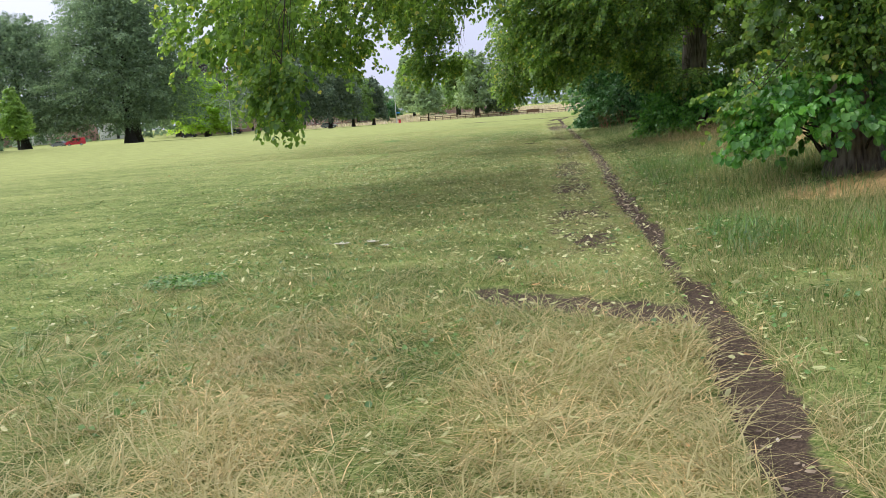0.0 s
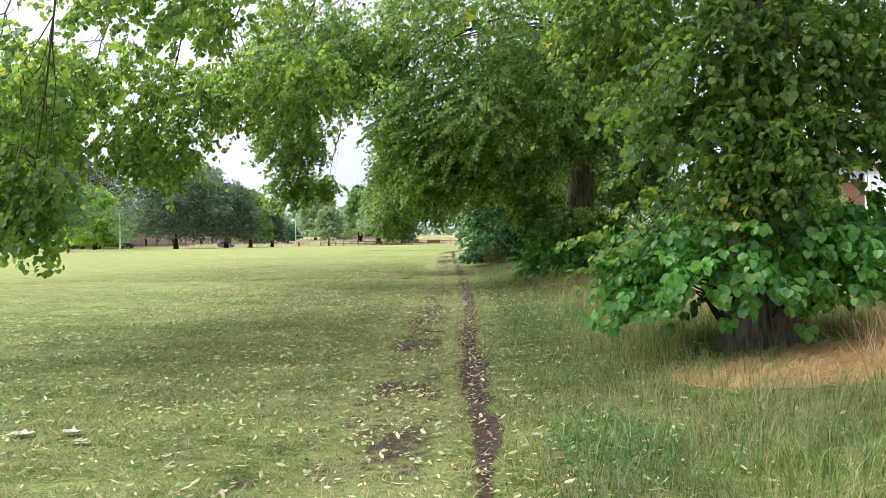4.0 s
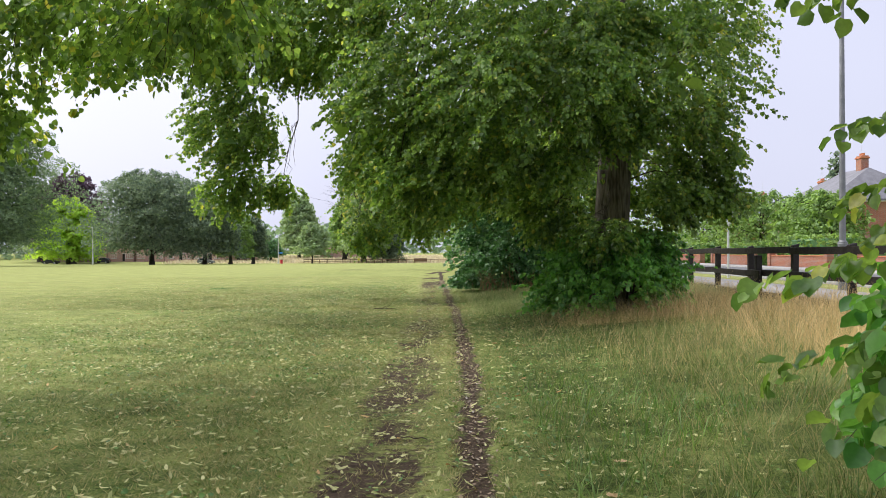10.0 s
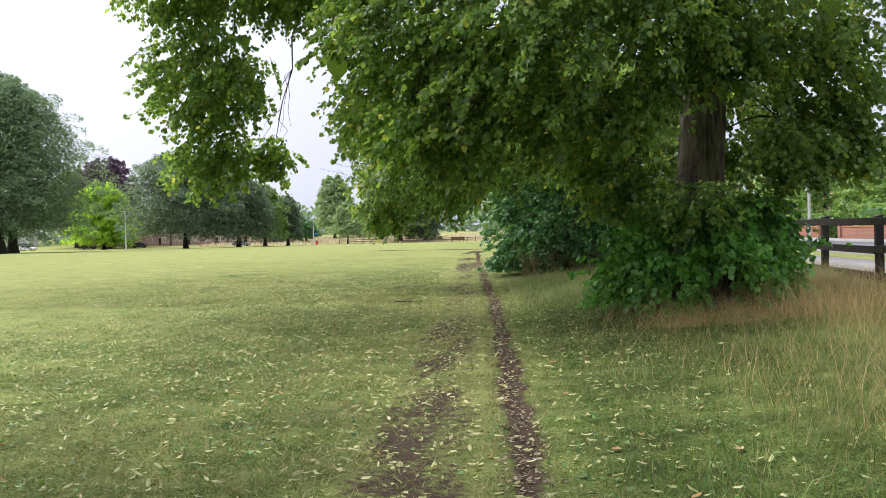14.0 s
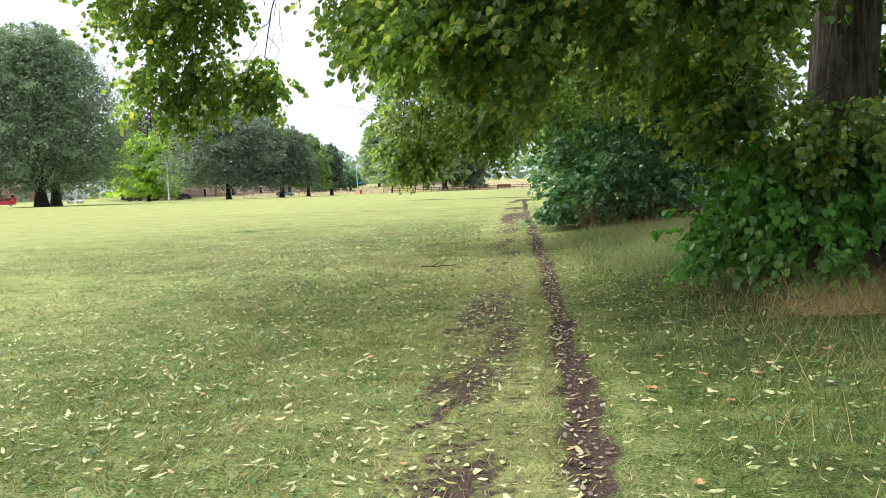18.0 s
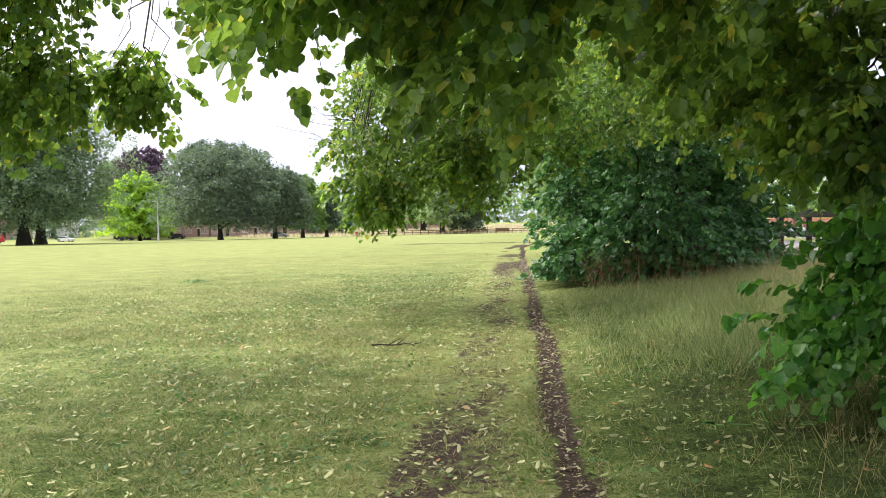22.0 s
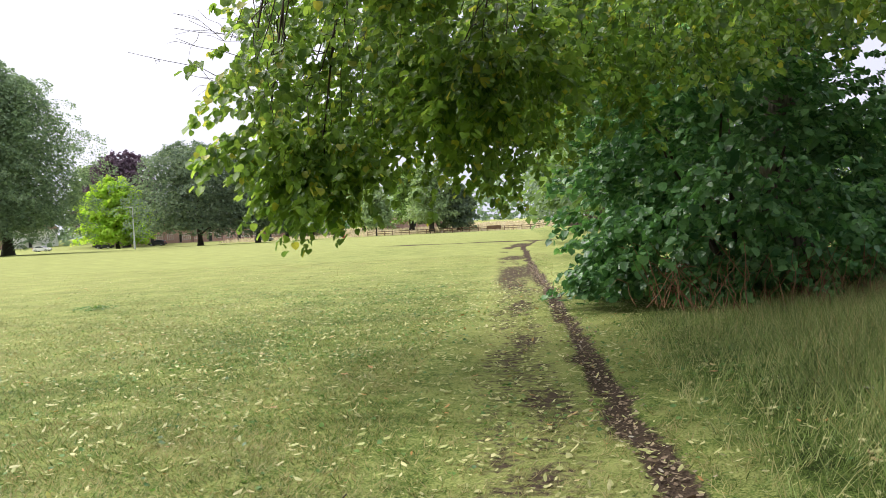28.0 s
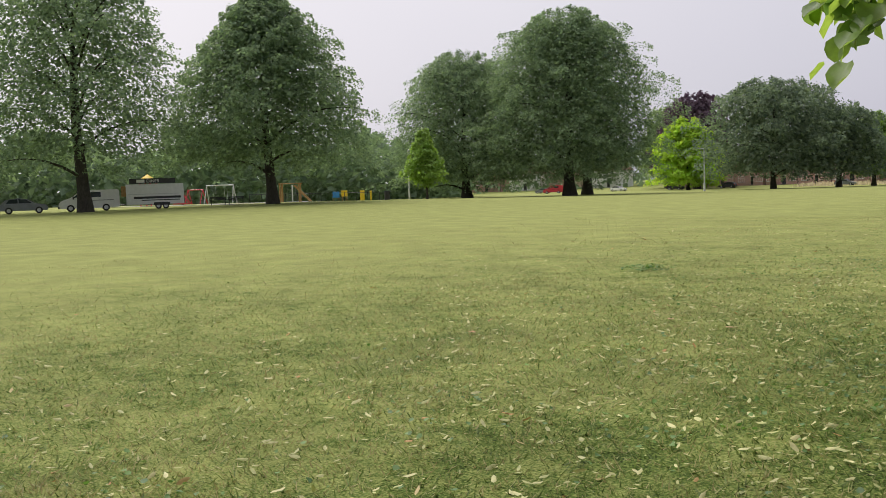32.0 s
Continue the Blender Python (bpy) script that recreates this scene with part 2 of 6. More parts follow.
def turf_dark(x, y):
    """Share by which the turf between the blades near the path is darkened."""
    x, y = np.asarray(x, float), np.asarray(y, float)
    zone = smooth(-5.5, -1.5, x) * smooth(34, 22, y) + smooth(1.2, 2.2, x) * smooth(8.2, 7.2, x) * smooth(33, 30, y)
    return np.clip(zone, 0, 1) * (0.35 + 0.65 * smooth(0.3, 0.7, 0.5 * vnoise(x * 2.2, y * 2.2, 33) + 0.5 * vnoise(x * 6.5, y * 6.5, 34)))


def ground_z(x, y):
    x, y = np.asarray(x, float), np.asarray(y, float)
    z = 0.45 * smooth(1.2, 7.3, x)
    z = z + 0.35 * smooth(-40, -75, x) * smooth(140, 95, y)
    z = z - 0.0095 * np.clip(y - 100, 0, 140)
    z = z + 0.026 * np.clip(y - 240, 0, 90)
    z = z + 0.03 * (vnoise(x * 0.5, y * 0.5, 31) - 0.5) * smooth(14, 9, np.abs(x))
    return z - 0.045 * soil(x, y) * smooth(110, 90, y)


def gz(x, y):
    return float(ground_z(x, y))


def at_ground(x, y, turn=0.0, lift=0.0):
    return pose(x, y, gz(x, y) + lift, 0, 0, turn)


# ---- materials ----
def material(name):
    m = bpy.data.materials.new(name)
    m.use_nodes = True
    return m, m.node_tree.nodes, m.node_tree.links, m.node_tree.nodes["Principled BSDF"]


def noisy(name, low, high, scale=8.0, rough=0.8, bump=0.3, fine=60.0, metal=0.0, spec=0.4, distance=0.02, coords="Object"):
    """A surface of two colours mixed by broad and fine noise, with fine relief."""
    m, n, l, p = material(name)
    co = n.new("ShaderNodeTexCoord")
    a, b, mix, ramp, bp = (n.new(k) for k in ("ShaderNodeTexNoise", "ShaderNodeTexNoise", "ShaderNodeMath", "ShaderNodeValToRGB", "ShaderNodeBump"))
    a.inputs["Scale"].default_value, a.inputs["Detail"].default_value = scale, 5
    b.inputs["Scale"].default_value, b.inputs["Detail"].default_value = fine, 3
    for t in (a, b):
        l.new(co.outputs[coords], t.inputs["Vector"])
    mix.operation, mix.inputs[1].default_value = "MULTIPLY_ADD", 0.5
    l.new(b.outputs["Fac"], mix.inputs[0]), l.new(a.outputs["Fac"], mix.inputs[2])
    ramp.color_ramp.elements[0].position, ramp.color_ramp.elements[1].position = 0.5, 1.0
    ramp.color_ramp.elements[0].color, ramp.color_ramp.elements[1].color = (*low, 1), (*high, 1)
    l.new(mix.outputs[0], ramp.inputs[0]), l.new(ramp.outputs[0], p.inputs["Base Color"])
    bp.inputs["Strength"].default_value, bp.inputs["Distance"].default_value = bump, distance
    l.new(mix.outputs[0], bp.inputs["Height"]), l.new(bp.outputs[0], p.inputs["Normal"])
    p.inputs["Roughness"].default_value, p.inputs["Metallic"].default_value, p.inputs["Specular IOR Level"].default_value = rough, metal, spec
    return m


def leafy(name, dark, light, glow, gloss=0.45, share=0.4, brown=None, spec=0.5):
    """Leaves: each its own shade of green, letting some light through."""
    m, n, l, p = material(name)
    g = n.new("ShaderNodeNewGeometry")
    ramp = n.new("ShaderNodeValToRGB")
    ramp.color_ramp.elements[0].color, ramp.color_ramp.elements[1].color = (*dark, 1), (*light, 1)
    if brown:
        ramp.color_ramp.elements[1].position = 0.93
        e = ramp.color_ramp.elements.new(0.985)
        e.color = (*brown, 1)
    l.new(g.outputs["Random Per Island"], ramp.inputs[0])
    co, tex, hue = n.new("ShaderNodeTexCoord"), n.new("ShaderNodeTexNoise"), n.new("ShaderNodeHueSaturation")
    tex.inputs["Scale"].default_value, tex.inputs["Detail"].default_value = 0.9, 3
    l.new(co.outputs["Object"], tex.inputs["Vector"])
    val = n.new("ShaderNodeMapRange")
    val.inputs["To Min"].default_value, val.inputs["To Max"].default_value = 0.5, 1.5
    fleck, sum_ = n.new("ShaderNodeTexNoise"), n.new("ShaderNodeMath")
    fleck.inputs["Scale"].default_value, fleck.inputs["Detail"].default_value = 38.0, 3
    l.new(co.outputs["Object"], fleck.inputs["Vector"])
    sum_.operation = "MULTIPLY_ADD"
    sum_.inputs[1].default_value = 0.55
    l.new(fleck.outputs["Fac"], sum_.inputs[0]), l.new(tex.outputs["Fac"], sum_.inputs[2])
    val.inputs["From Min"].default_value, val.inputs["From Max"].default_value = 0.4, 1.15
    l.new(sum_.outputs[0], val.inputs["Value"]), l.new(val.outputs[0], hue.inputs["Value"])
    l.new(ramp.outputs[0], hue.inputs["Color"]), l.new(hue.outputs[0], p.inputs["Base Color"])
    p.inputs["Roughness"].default_value, p.inputs["Specular IOR Level"].default_value = gloss, spec
    t, add = n.new("ShaderNodeBsdfTranslucent"), n.new("ShaderNodeMixShader")
    hue2 = n.new("ShaderNodeMix")
    hue2.data_type, hue2.blend_type = "RGBA", "MULTIPLY"
    hue2.inputs[0].default_value = 1.0
    l.new(hue.outputs[0], hue2.inputs[6])
    hue2.inputs[7].default_value = (*glow, 1)
    l.new(hue2.outputs[2], t.inputs["Color"])
    add.inputs[0].default_value = share
    l.new(p.outputs[0], add.inputs[1]), l.new(t.outputs[0], add.inputs[2])
    l.new(add.outputs[0], n["Material Output"].inputs["Surface"])
    return m


def grassy(name, green, straw, blades):
    """Turf or blades: green to straw by the attribute dry, bare earth by the attribute soil."""
    m, n, l, p = material(name)
    d = n.new("ShaderNodeAttribute")
    d.attribute_name = "dry"
    co = n.new("ShaderNodeTexCoord")
    a, b, c = (n.new("ShaderNodeTexNoise") for _ in range(3))
    for t, s, k in ((a, 0.9, 8), (b, 14.0, 8), (c, 60.0, 6)):
        t.inputs["Scale"].default_value, t.inputs["Detail"].default_value = s, k
        l.new(co.outputs["Object"], t.inputs["Vector"])
    s1, s2 = n.new("ShaderNodeMath"), n.new("ShaderNodeMath")
    s1.operation = s2.operation = "MULTIPLY_ADD"
    s1.inputs[1].default_value = 0.95 if blades else 0.55
    source = n.new("ShaderNodeNewGeometry").outputs["Random Per Island"] if blades else b.outputs["Fac"]
    l.new(source, s1.inputs[0]), l.new(d.outputs["Fac"], s1.inputs[2])
    s2.inputs[1].default_value = 0.45 if blades else 0.9
    sharp = n.new("ShaderNodeMapRange")
    sharp.inputs["From Min"].default_value, sharp.inputs["From Max"].default_value = 0.32, 0.68
    sharp.inputs["To Min"].default_value, sharp.inputs["To Max"].default_value = (0.3, 0.7) if blades else (-0.05, 0.6)
    l.new(c.outputs["Fac"], sharp.inputs["Value"])
    l.new(sharp.outputs[0], s2.inputs[0]), l.new(s1.outputs[0], s2.inputs[2])
    if not blades:
        tuft, s3 = n.new("ShaderNodeTexNoise"), n.new("ShaderNodeMath")
        tuft.inputs["Scale"].default_value, tuft.inputs["Detail"].default_value, tuft.inputs["Roughness"].default_value = 2.6, 8, 0.75
        l.new(co.outputs["Object"], tuft.inputs["Vector"])
        s3.operation, s3.inputs[1].default_value = "MULTIPLY_ADD", 1.5
        l.new(tuft.outputs["Fac"], s3.inputs[0]), l.new(s2.outputs[0], s3.inputs[2])
        s4 = n.new("ShaderNodeMath")
        s4.operation, s4.inputs[1].default_value = "SUBTRACT", 0.9
        l.new(s3.outputs[0], s4.inputs[0])
        s2 = s4
    else:
        s4 = n.new("ShaderNodeMath")
        s4.operation, s4.inputs[1].default_value = "SUBTRACT", 0.24
        l.new(s2.outputs[0], s4.inputs[0])
        s2 = s4
    ramp = n.new("ShaderNodeValToRGB")
    e = ramp.color_ramp.elements
    e[0].position, e[0].color = 0.28, (*[v * (0.5 if blades else 0.3) for v in green], 1)
    e[1].position, e[1].color = 1.0, (*straw, 1)
    k = e.new(0.55)
    k.color = (*green, 1)
    l.new(s2.outputs[0], ramp.inputs[0])
    hue, val = n.new("ShaderNodeHueSaturation"), n.new("ShaderNodeMapRange")
    val.inputs["To Min"].default_value, val.inputs["To Max"].default_value = 0.62, 1.38
    l.new(a.outputs["Fac"], val.inputs["Value"]), l.new(val.outputs[0], hue.inputs["Value"]), l.new(ramp.outputs[0], hue.inputs["Color"])
    top = hue.outputs[0]
    p.inputs["Roughness"].default_value, p.inputs["Specular IOR Level"].default_value = (0.55, 0.3) if blades else (0.95, 0.1)
    if not blades:
        s = n.new("ShaderNodeAttribute")
        s.attribute_name = "soil"
        edge, earth, mix = n.new("ShaderNodeMath"), n.new("ShaderNodeValToRGB"), n.new("ShaderNodeMix")
        edge.operation, edge.inputs[1].default_value = "MULTIPLY_ADD", 1.2
        l.new(b.outputs["Fac"], edge.inputs[0]), l.new(s.outputs["Fac"], edge.inputs[2])
        cut = n.new("ShaderNodeMapRange")
        cut.inputs["From Min"].default_value, cut.inputs["From Max"].default_value = 1.0, 1.3
        l.new(edge.outputs[0], cut.inputs["Value"])
        earth.color_ramp.elements[0].position, earth.color_ramp.elements[0].color = 0.3, (0.034, 0.024, 0.018, 1)
        earth.color_ramp.elements[1].position, earth.color_ramp.elements[1].color = 0.75, (0.12, 0.086, 0.06, 1)
        l.new(c.outputs["Fac"], earth.inputs[0])
        mix.data_type = "RGBA"
        # turf mixed towards a dark olive by its own attribute
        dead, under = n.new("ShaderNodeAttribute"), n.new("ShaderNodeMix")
        dead.attribute_name, under.data_type = "turf_dark", "RGBA"
        part_dark = n.new("ShaderNodeMath")
        part_dark.operation = "MULTIPLY"
        part_dark.inputs[1].default_value = 0.42
        l.new(dead.outputs["Fac"], part_dark.inputs[0])
        l.new(part_dark.outputs[0], under.inputs[0]), l.new(hue.outputs[0], under.inputs[6])
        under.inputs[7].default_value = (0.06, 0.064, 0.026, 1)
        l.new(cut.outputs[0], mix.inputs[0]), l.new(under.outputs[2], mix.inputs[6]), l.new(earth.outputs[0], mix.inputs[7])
        top = mix.outputs[2]
        bp, both_h = n.new("ShaderNodeBump"), n.new("ShaderNodeMath")
        both_h.operation, both_h.inputs[1].default_value = "MULTIPLY_ADD", 0.6
        l.new(c.outputs["Fac"], both_h.inputs[0]), l.new(b.outputs["Fac"], both_h.inputs[2])
        bp.inputs["Strength"].default_value, bp.inputs["Distance"].default_value = 0.8, 0.05
        l.new(both_h.outputs[0], bp.inputs["Height"]), l.new(bp.outputs[0], p.inputs["Normal"])
    l.new(top, p.inputs["Base Color"])
    if blades:
        t, add = n.new("ShaderNodeBsdfTranslucent"), n.new("ShaderNodeMixShader")
        l.new(top, t.inputs["Color"])
        add.inputs[0].default_value = 0.35
        l.new(p.outputs[0], add.inputs[1]), l.new(t.outputs[0], add.inputs[2])
        l.new(add.outputs[0], n["Material Output"].inputs["Surface"])
    return m


def bricky(name, a, b, mortar, scale=1.0):
    m, n, l, p = material(name)
    co, t, tex, mix = (n.new(k) for k in ("ShaderNodeTexCoord", "ShaderNodeTexBrick", "ShaderNodeTexNoise", "ShaderNodeMix"))
    sep, comb, add = n.new("ShaderNodeSeparateXYZ"), n.new("ShaderNodeCombineXYZ"), n.new("ShaderNodeMath")
    l.new(co.outputs["Object"], sep.inputs[0])
    l.new(sep.outputs[0], add.inputs[0]), l.new(sep.outputs[1], add.inputs[1])
    l.new(add.outputs[0], comb.inputs[0]), l.new(sep.outputs[2], comb.inputs[1])
    l.new(comb.outputs[0], t.inputs["Vector"])
    t.inputs["Scale"].default_value, t.inputs["Brick Width"].default_value, t.inputs["Row Height"].default_value = scale, 0.225, 0.075
    t.inputs["Mortar Size"].default_value = 0.008
    for k, c in (("Color1", a), ("Color2", b), ("Mortar", mortar)):
        t.inputs[k].default_value = (*c, 1)
    tex.inputs["Scale"].default_value = 1.5
    l.new(co.outputs["Object"], tex.inputs["Vector"])
    mix.data_type, mix.blend_type = "RGBA", "MULTIPLY"
    mix.inputs[0].default_value = 0.25
    l.new(t.outputs["Color"], mix.inputs[6]), l.new(tex.outputs["Color"], mix.inputs[7]), l.new(mix.outputs[2], p.inputs["Base Color"])
    bp = n.new("ShaderNodeBump")
    bp.inputs["Strength"].default_value, bp.inputs["Distance"].default_value = 0.4, 0.01
    bp.invert = True
    l.new(t.outputs["Fac"], bp.inputs["Height"]), l.new(bp.outputs[0], p.inputs["Normal"])
    p.inputs["Roughness"].default_value = 0.9
    return m


def barky(name, low, high):
    m, n, l, p = material(name)
    co, mp, a, b, ramp, bp, mix = (n.new(k) for k in ("ShaderNodeTexCoord", "ShaderNodeMapping", "ShaderNodeTexNoise", "ShaderNodeTexNoise", "ShaderNodeValToRGB", "ShaderNodeBump", "ShaderNodeMath"))
    mp.inputs["Scale"].default_value = (1, 1, 0.14)
    l.new(co.outputs["Object"], mp.inputs["Vector"])
    a.inputs["Scale"].default_value, a.inputs["Detail"].default_value = 22, 6
    b.inputs["Scale"].default_value, b.inputs["Detail"].default_value = 3, 4
    l.new(mp.outputs[0], a.inputs["Vector"]), l.new(co.outputs["Object"], b.inputs["Vector"])
    mix.operation, mix.inputs[1].default_value = "MULTIPLY_ADD", 0.4
    l.new(b.outputs["Fac"], mix.inputs[0]), l.new(a.outputs["Fac"], mix.inputs[2])
    ramp.color_ramp.elements[0].position, ramp.color_ramp.elements[0].color = 0.5, (*low, 1)
    ramp.color_ramp.elements[1].position, ramp.color_ramp.elements[1].color = 0.85, (*high, 1)
    l.new(mix.outputs[0], ramp.inputs[0]), l.new(ramp.outputs[0], p.inputs["Base Color"])
    bp.inputs["Strength"].default_value, bp.inputs["Distance"].default_value = 1.0, 0.05
    l.new(a.outputs["Fac"], bp.inputs["Height"]), l.new(bp.outputs[0], p.inputs["Normal"])
    p.inputs["Roughness"].default_value = 0.95
    return m


def glassy(name, colour=(0.03, 0.04, 0.05)):
    m, n, l, p = material(name)
    p.inputs["Base Color"].default_value = (*colour, 1)
    p.inputs["Roughness"].default_value, p.inputs["Specular IOR Level"].default_value = 0.06, 0.6
    return m


LIME_LEAF = leafy("lime_leaf", (0.076, 0.155, 0.043), (0.24, 0.365, 0.09), (1.75, 1.62, 0.85), 0.30, 0.54, (0.42, 0.42, 0.09))
LIME_ROW_LEAF = leafy("lime_row_leaf", (0.09, 0.16, 0.06), (0.21, 0.32, 0.11), (1.4, 1.4, 0.8), 0.6, 0.4, None, 0.25)
SKIRT_LEAF = leafy("skirt_leaf", (0.06, 0.19, 0.04), (0.23, 0.47, 0.09), (1.4, 1.5, 0.8), 0.30, 0.40, (0.16, 0.28, 0.05))
SHRUB_LEAF = leafy("shrub_leaf", (0.052, 0.135, 0.06), (0.185, 0.345, 0.14), (1.3, 1.5, 0.8), 0.27, 0.34)
# distance haze put into the colour: beech and weeping leaves greyed and lightened
HAZED_BEECH_LEAF = leafy("hazed_beech_leaf", (0.13, 0.195, 0.125), (0.275, 0.37, 0.21), (1.35, 1.4, 1.0), 0.7, 0.44, None, 0.15)
HAZED_WEEPING_LEAF = leafy("hazed_weeping_leaf", (0.11, 0.16, 0.118), (0.235, 0.30, 0.195), (1.3, 1.35, 0.95), 0.7, 0.42, None, 0.15)
BRIGHT_LEAF = leafy("bright_leaf", (0.26, 0.44, 0.05), (0.46, 0.64, 0.12), (1.5, 1.4, 0.7), 0.7, 0.5, None, 0.15)
YOUNG_LEAF = leafy("young_leaf", (0.17, 0.30, 0.05), (0.34, 0.50, 0.12), (1.4, 1.4, 0.8), 0.6, 0.35)
COPPER_LEAF = leafy("copper_leaf", (0.085, 0.06, 0.085), (0.17, 0.125, 0.16), (1.3, 1.0, 1.1), 0.7, 0.3, None, 0.15)
# own pale green, lightened further for distance haze
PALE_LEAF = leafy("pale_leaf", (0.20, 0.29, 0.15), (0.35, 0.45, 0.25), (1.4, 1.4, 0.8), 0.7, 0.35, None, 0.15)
GARDEN_LEAF = leafy("garden_leaf", (0.11, 0.20, 0.055), (0.26, 0.39, 0.11), (1.4, 1.4, 0.8), 0.6, 0.4)
# haze over the far belt of trees is mixed into this leaf colour
HAZED_WOOD_LEAF = leafy("hazed_distant_leaf", (0.16, 0.23, 0.155), (0.26, 0.34, 0.23), (1.4, 1.5, 1.0), 0.7, 0.4, None, 0.1)
BARK = barky("lime_bark", (0.05, 0.04, 0.03), (0.23, 0.195, 0.15))
DARK_BARK = barky("beech_bark", (0.025, 0.022, 0.018), (0.07, 0.062, 0.05))
TWIG = noisy("twig_bark", (0.025, 0.018, 0.012), (0.075, 0.055, 0.035), 12, 0.8)
DEAD_STEM = noisy("dead_stem", (0.13, 0.06, 0.03), (0.30, 0.17, 0.085), 9, 0.8)
TURF = grassy("turf", (0.087, 0.138, 0.027), (0.285, 0.312, 0.102), False)
BLADE = grassy("grass_blade", (0.16, 0.24, 0.05), (0.42, 0.37, 0.165), True)
MEADOW = grassy("meadow_blade", (0.29, 0.40, 0.12), (0.56, 0.52, 0.25), True)
LUSH = leafy("lush_blade", (0.09, 0.17, 0.045), (0.21, 0.31, 0.085), (1.3, 1.4, 0.8), 0.5, 0.35)
CLOVER = leafy("clover_leaf", (0.06, 0.14, 0.04), (0.16, 0.29, 0.07), (1.3, 1.4, 0.8), 0.5, 0.3)
HAY = grassy("hay_blade", (0.50, 0.42, 0.26), (0.68, 0.58, 0.39), True)
STRAW = grassy("dry_grass_blade", (0.50, 0.38, 0.15), (0.76, 0.56, 0.28), True)
BRACT = leafy("fallen_bract", (0.34, 0.37, 0.13), (0.55, 0.52, 0.26), (1.0, 1.0, 0.8), 0.6, 0.15, (0.45, 0.24, 0.08))
DEAD_LEAF = leafy("dead_leaf", (0.15, 0.10, 0.065), (0.38, 0.30, 0.20), (1.0, 0.9, 0.7), 0.6, 0.15, (0.52, 0.48, 0.42))
FENCE_WOOD = noisy("tarred_wood", (0.012, 0.010, 0.009), (0.04, 0.033, 0.028), 6, 0.75, 0.5, 45)
BROWN_WOOD = noisy("brown_wood", (0.09, 0.05, 0.028), (0.2, 0.12, 0.07), 6, 0.8, 0.4, 45)
PLAY_WOOD = noisy("play_timber", (0.32, 0.18, 0.07), (0.48, 0.30, 0.13), 5, 0.7)
ASPHALT = noisy("asphalt", (0.13, 0.13, 0.135), (0.21, 0.21, 0.215), 3, 0.6, 0.4, 160, 0, 0.5, 0.005)
PAVING = noisy("paving", (0.26, 0.25, 0.25), (0.38, 0.37, 0.36), 2, 0.7, 0.3, 90, 0, 0.4, 0.005)
KERB = noisy("kerb_stone", (0.25, 0.25, 0.24), (0.38, 0.37, 0.35), 4, 0.85)
BRICK = bricky("red_brick", (0.36, 0.13, 0.07), (0.46, 0.19, 0.11), (0.35, 0.31, 0.27))
BRICK2 = bricky("dark_red_brick", (0.58, 0.33, 0.29), (0.66, 0.41, 0.36), (0.38, 0.33, 0.30))
TERRACOTTA = noisy("terracotta", (0.42, 0.14, 0.06), (0.55, 0.22, 0.1), 5, 0.8)
SLATE = noisy("slate", (0.12, 0.12, 0.135), (0.2, 0.2, 0.22), 2, 0.6, 0.5, 14)
ROOF_TILE = noisy("roof_tile", (0.2, 0.11, 0.08), (0.32, 0.19, 0.14), 2, 0.8, 0.5, 14)
WHITE = noisy("white_render", (0.72, 0.72, 0.7), (0.84, 0.84, 0.83), 1.5, 0.8, 0.1)
WHITE_PAINT = noisy("white_paint", (0.74, 0.74, 0.73), (0.83, 0.83, 0.82), 4, 0.4, 0.05)
GLASS = glassy("window_glass", (0.06, 0.07, 0.08))
CAR_GLASS = glassy("car_glass")
GALV = noisy("galvanised_steel", (0.50, 0.51, 0.51), (0.66, 0.67, 0.67), 6, 0.5, 0.1, 70, 0.2)
GREY_STEEL = noisy("grey_steel", (0.17, 0.175, 0.19), (0.26, 0.265, 0.28), 6, 0.5, 0.1, 70, 0.3)
SILVER = noisy("silver_car_paint", (0.16, 0.175, 0.20), (0.22, 0.235, 0.26), 2, 0.3, 0.0, 40, 0.6)
RED_PAINT = noisy("red_car_paint", (0.55, 0.03, 0.06), (0.68, 0.06, 0.09), 2, 0.35, 0.0)
DARK_PAINT = noisy("dark_paint", (0.02, 0.02, 0.025), (0.04, 0.04, 0.045), 2, 0.35, 0.0)
RUBBER = noisy("rubber", (0.012, 0.012, 0.012), (0.03, 0.03, 0.03), 8, 0.8)
YELLOW = noisy("yellow_panel", (0.75, 0.5, 0.02), (0.85, 0.6, 0.05), 3, 0.4, 0.05)
BLUE = noisy("blue_panel", (0.03, 0.2, 0.55), (0.06, 0.28, 0.65), 3, 0.4, 0.05)


# ---- ground: one sheet to the horizon ----
def spread(lo, a, b, hi, step, grow=1.16, mid=()):
    """Coordinates with even steps from a to b, and ever wider ones out to lo and hi."""
    out = list(np.arange(a, b + 1e-6, step))
    for x, s in mid:
        while out[-1] < x:
            out.append(out[-1] + s)
    s = max(step, mid[-1][1] if mid else step)
    while out[-1] < hi:
        s *= grow
        out.append(out[-1] + s)
    s, low = step, []
    v = a
    while v > lo:
        s *= grow
        v -= s
        low.append(v)
    return np.array(low[::-1] + out)


GX = spread(-1600, -3.5, 7.6, 1600, 0.135)
GY = spread(-900, -1.0, 48.0, 1800, 0.24, 1.16, ((100, 0.5), (140, 2.0)))
X, Y = np.meshgrid(GX, GY)
X, Y = X.ravel(), Y.ravel()
i, j = np.meshgrid(np.arange(len(GY) - 1), np.arange(len(GX) - 1), indexing="ij")
quads = np.stack([i * len(GX) + j, i * len(GX) + j + 1, (i + 1) * len(GX) + j + 1, (i + 1) * len(GX) + j], -1).reshape(-1, 4)
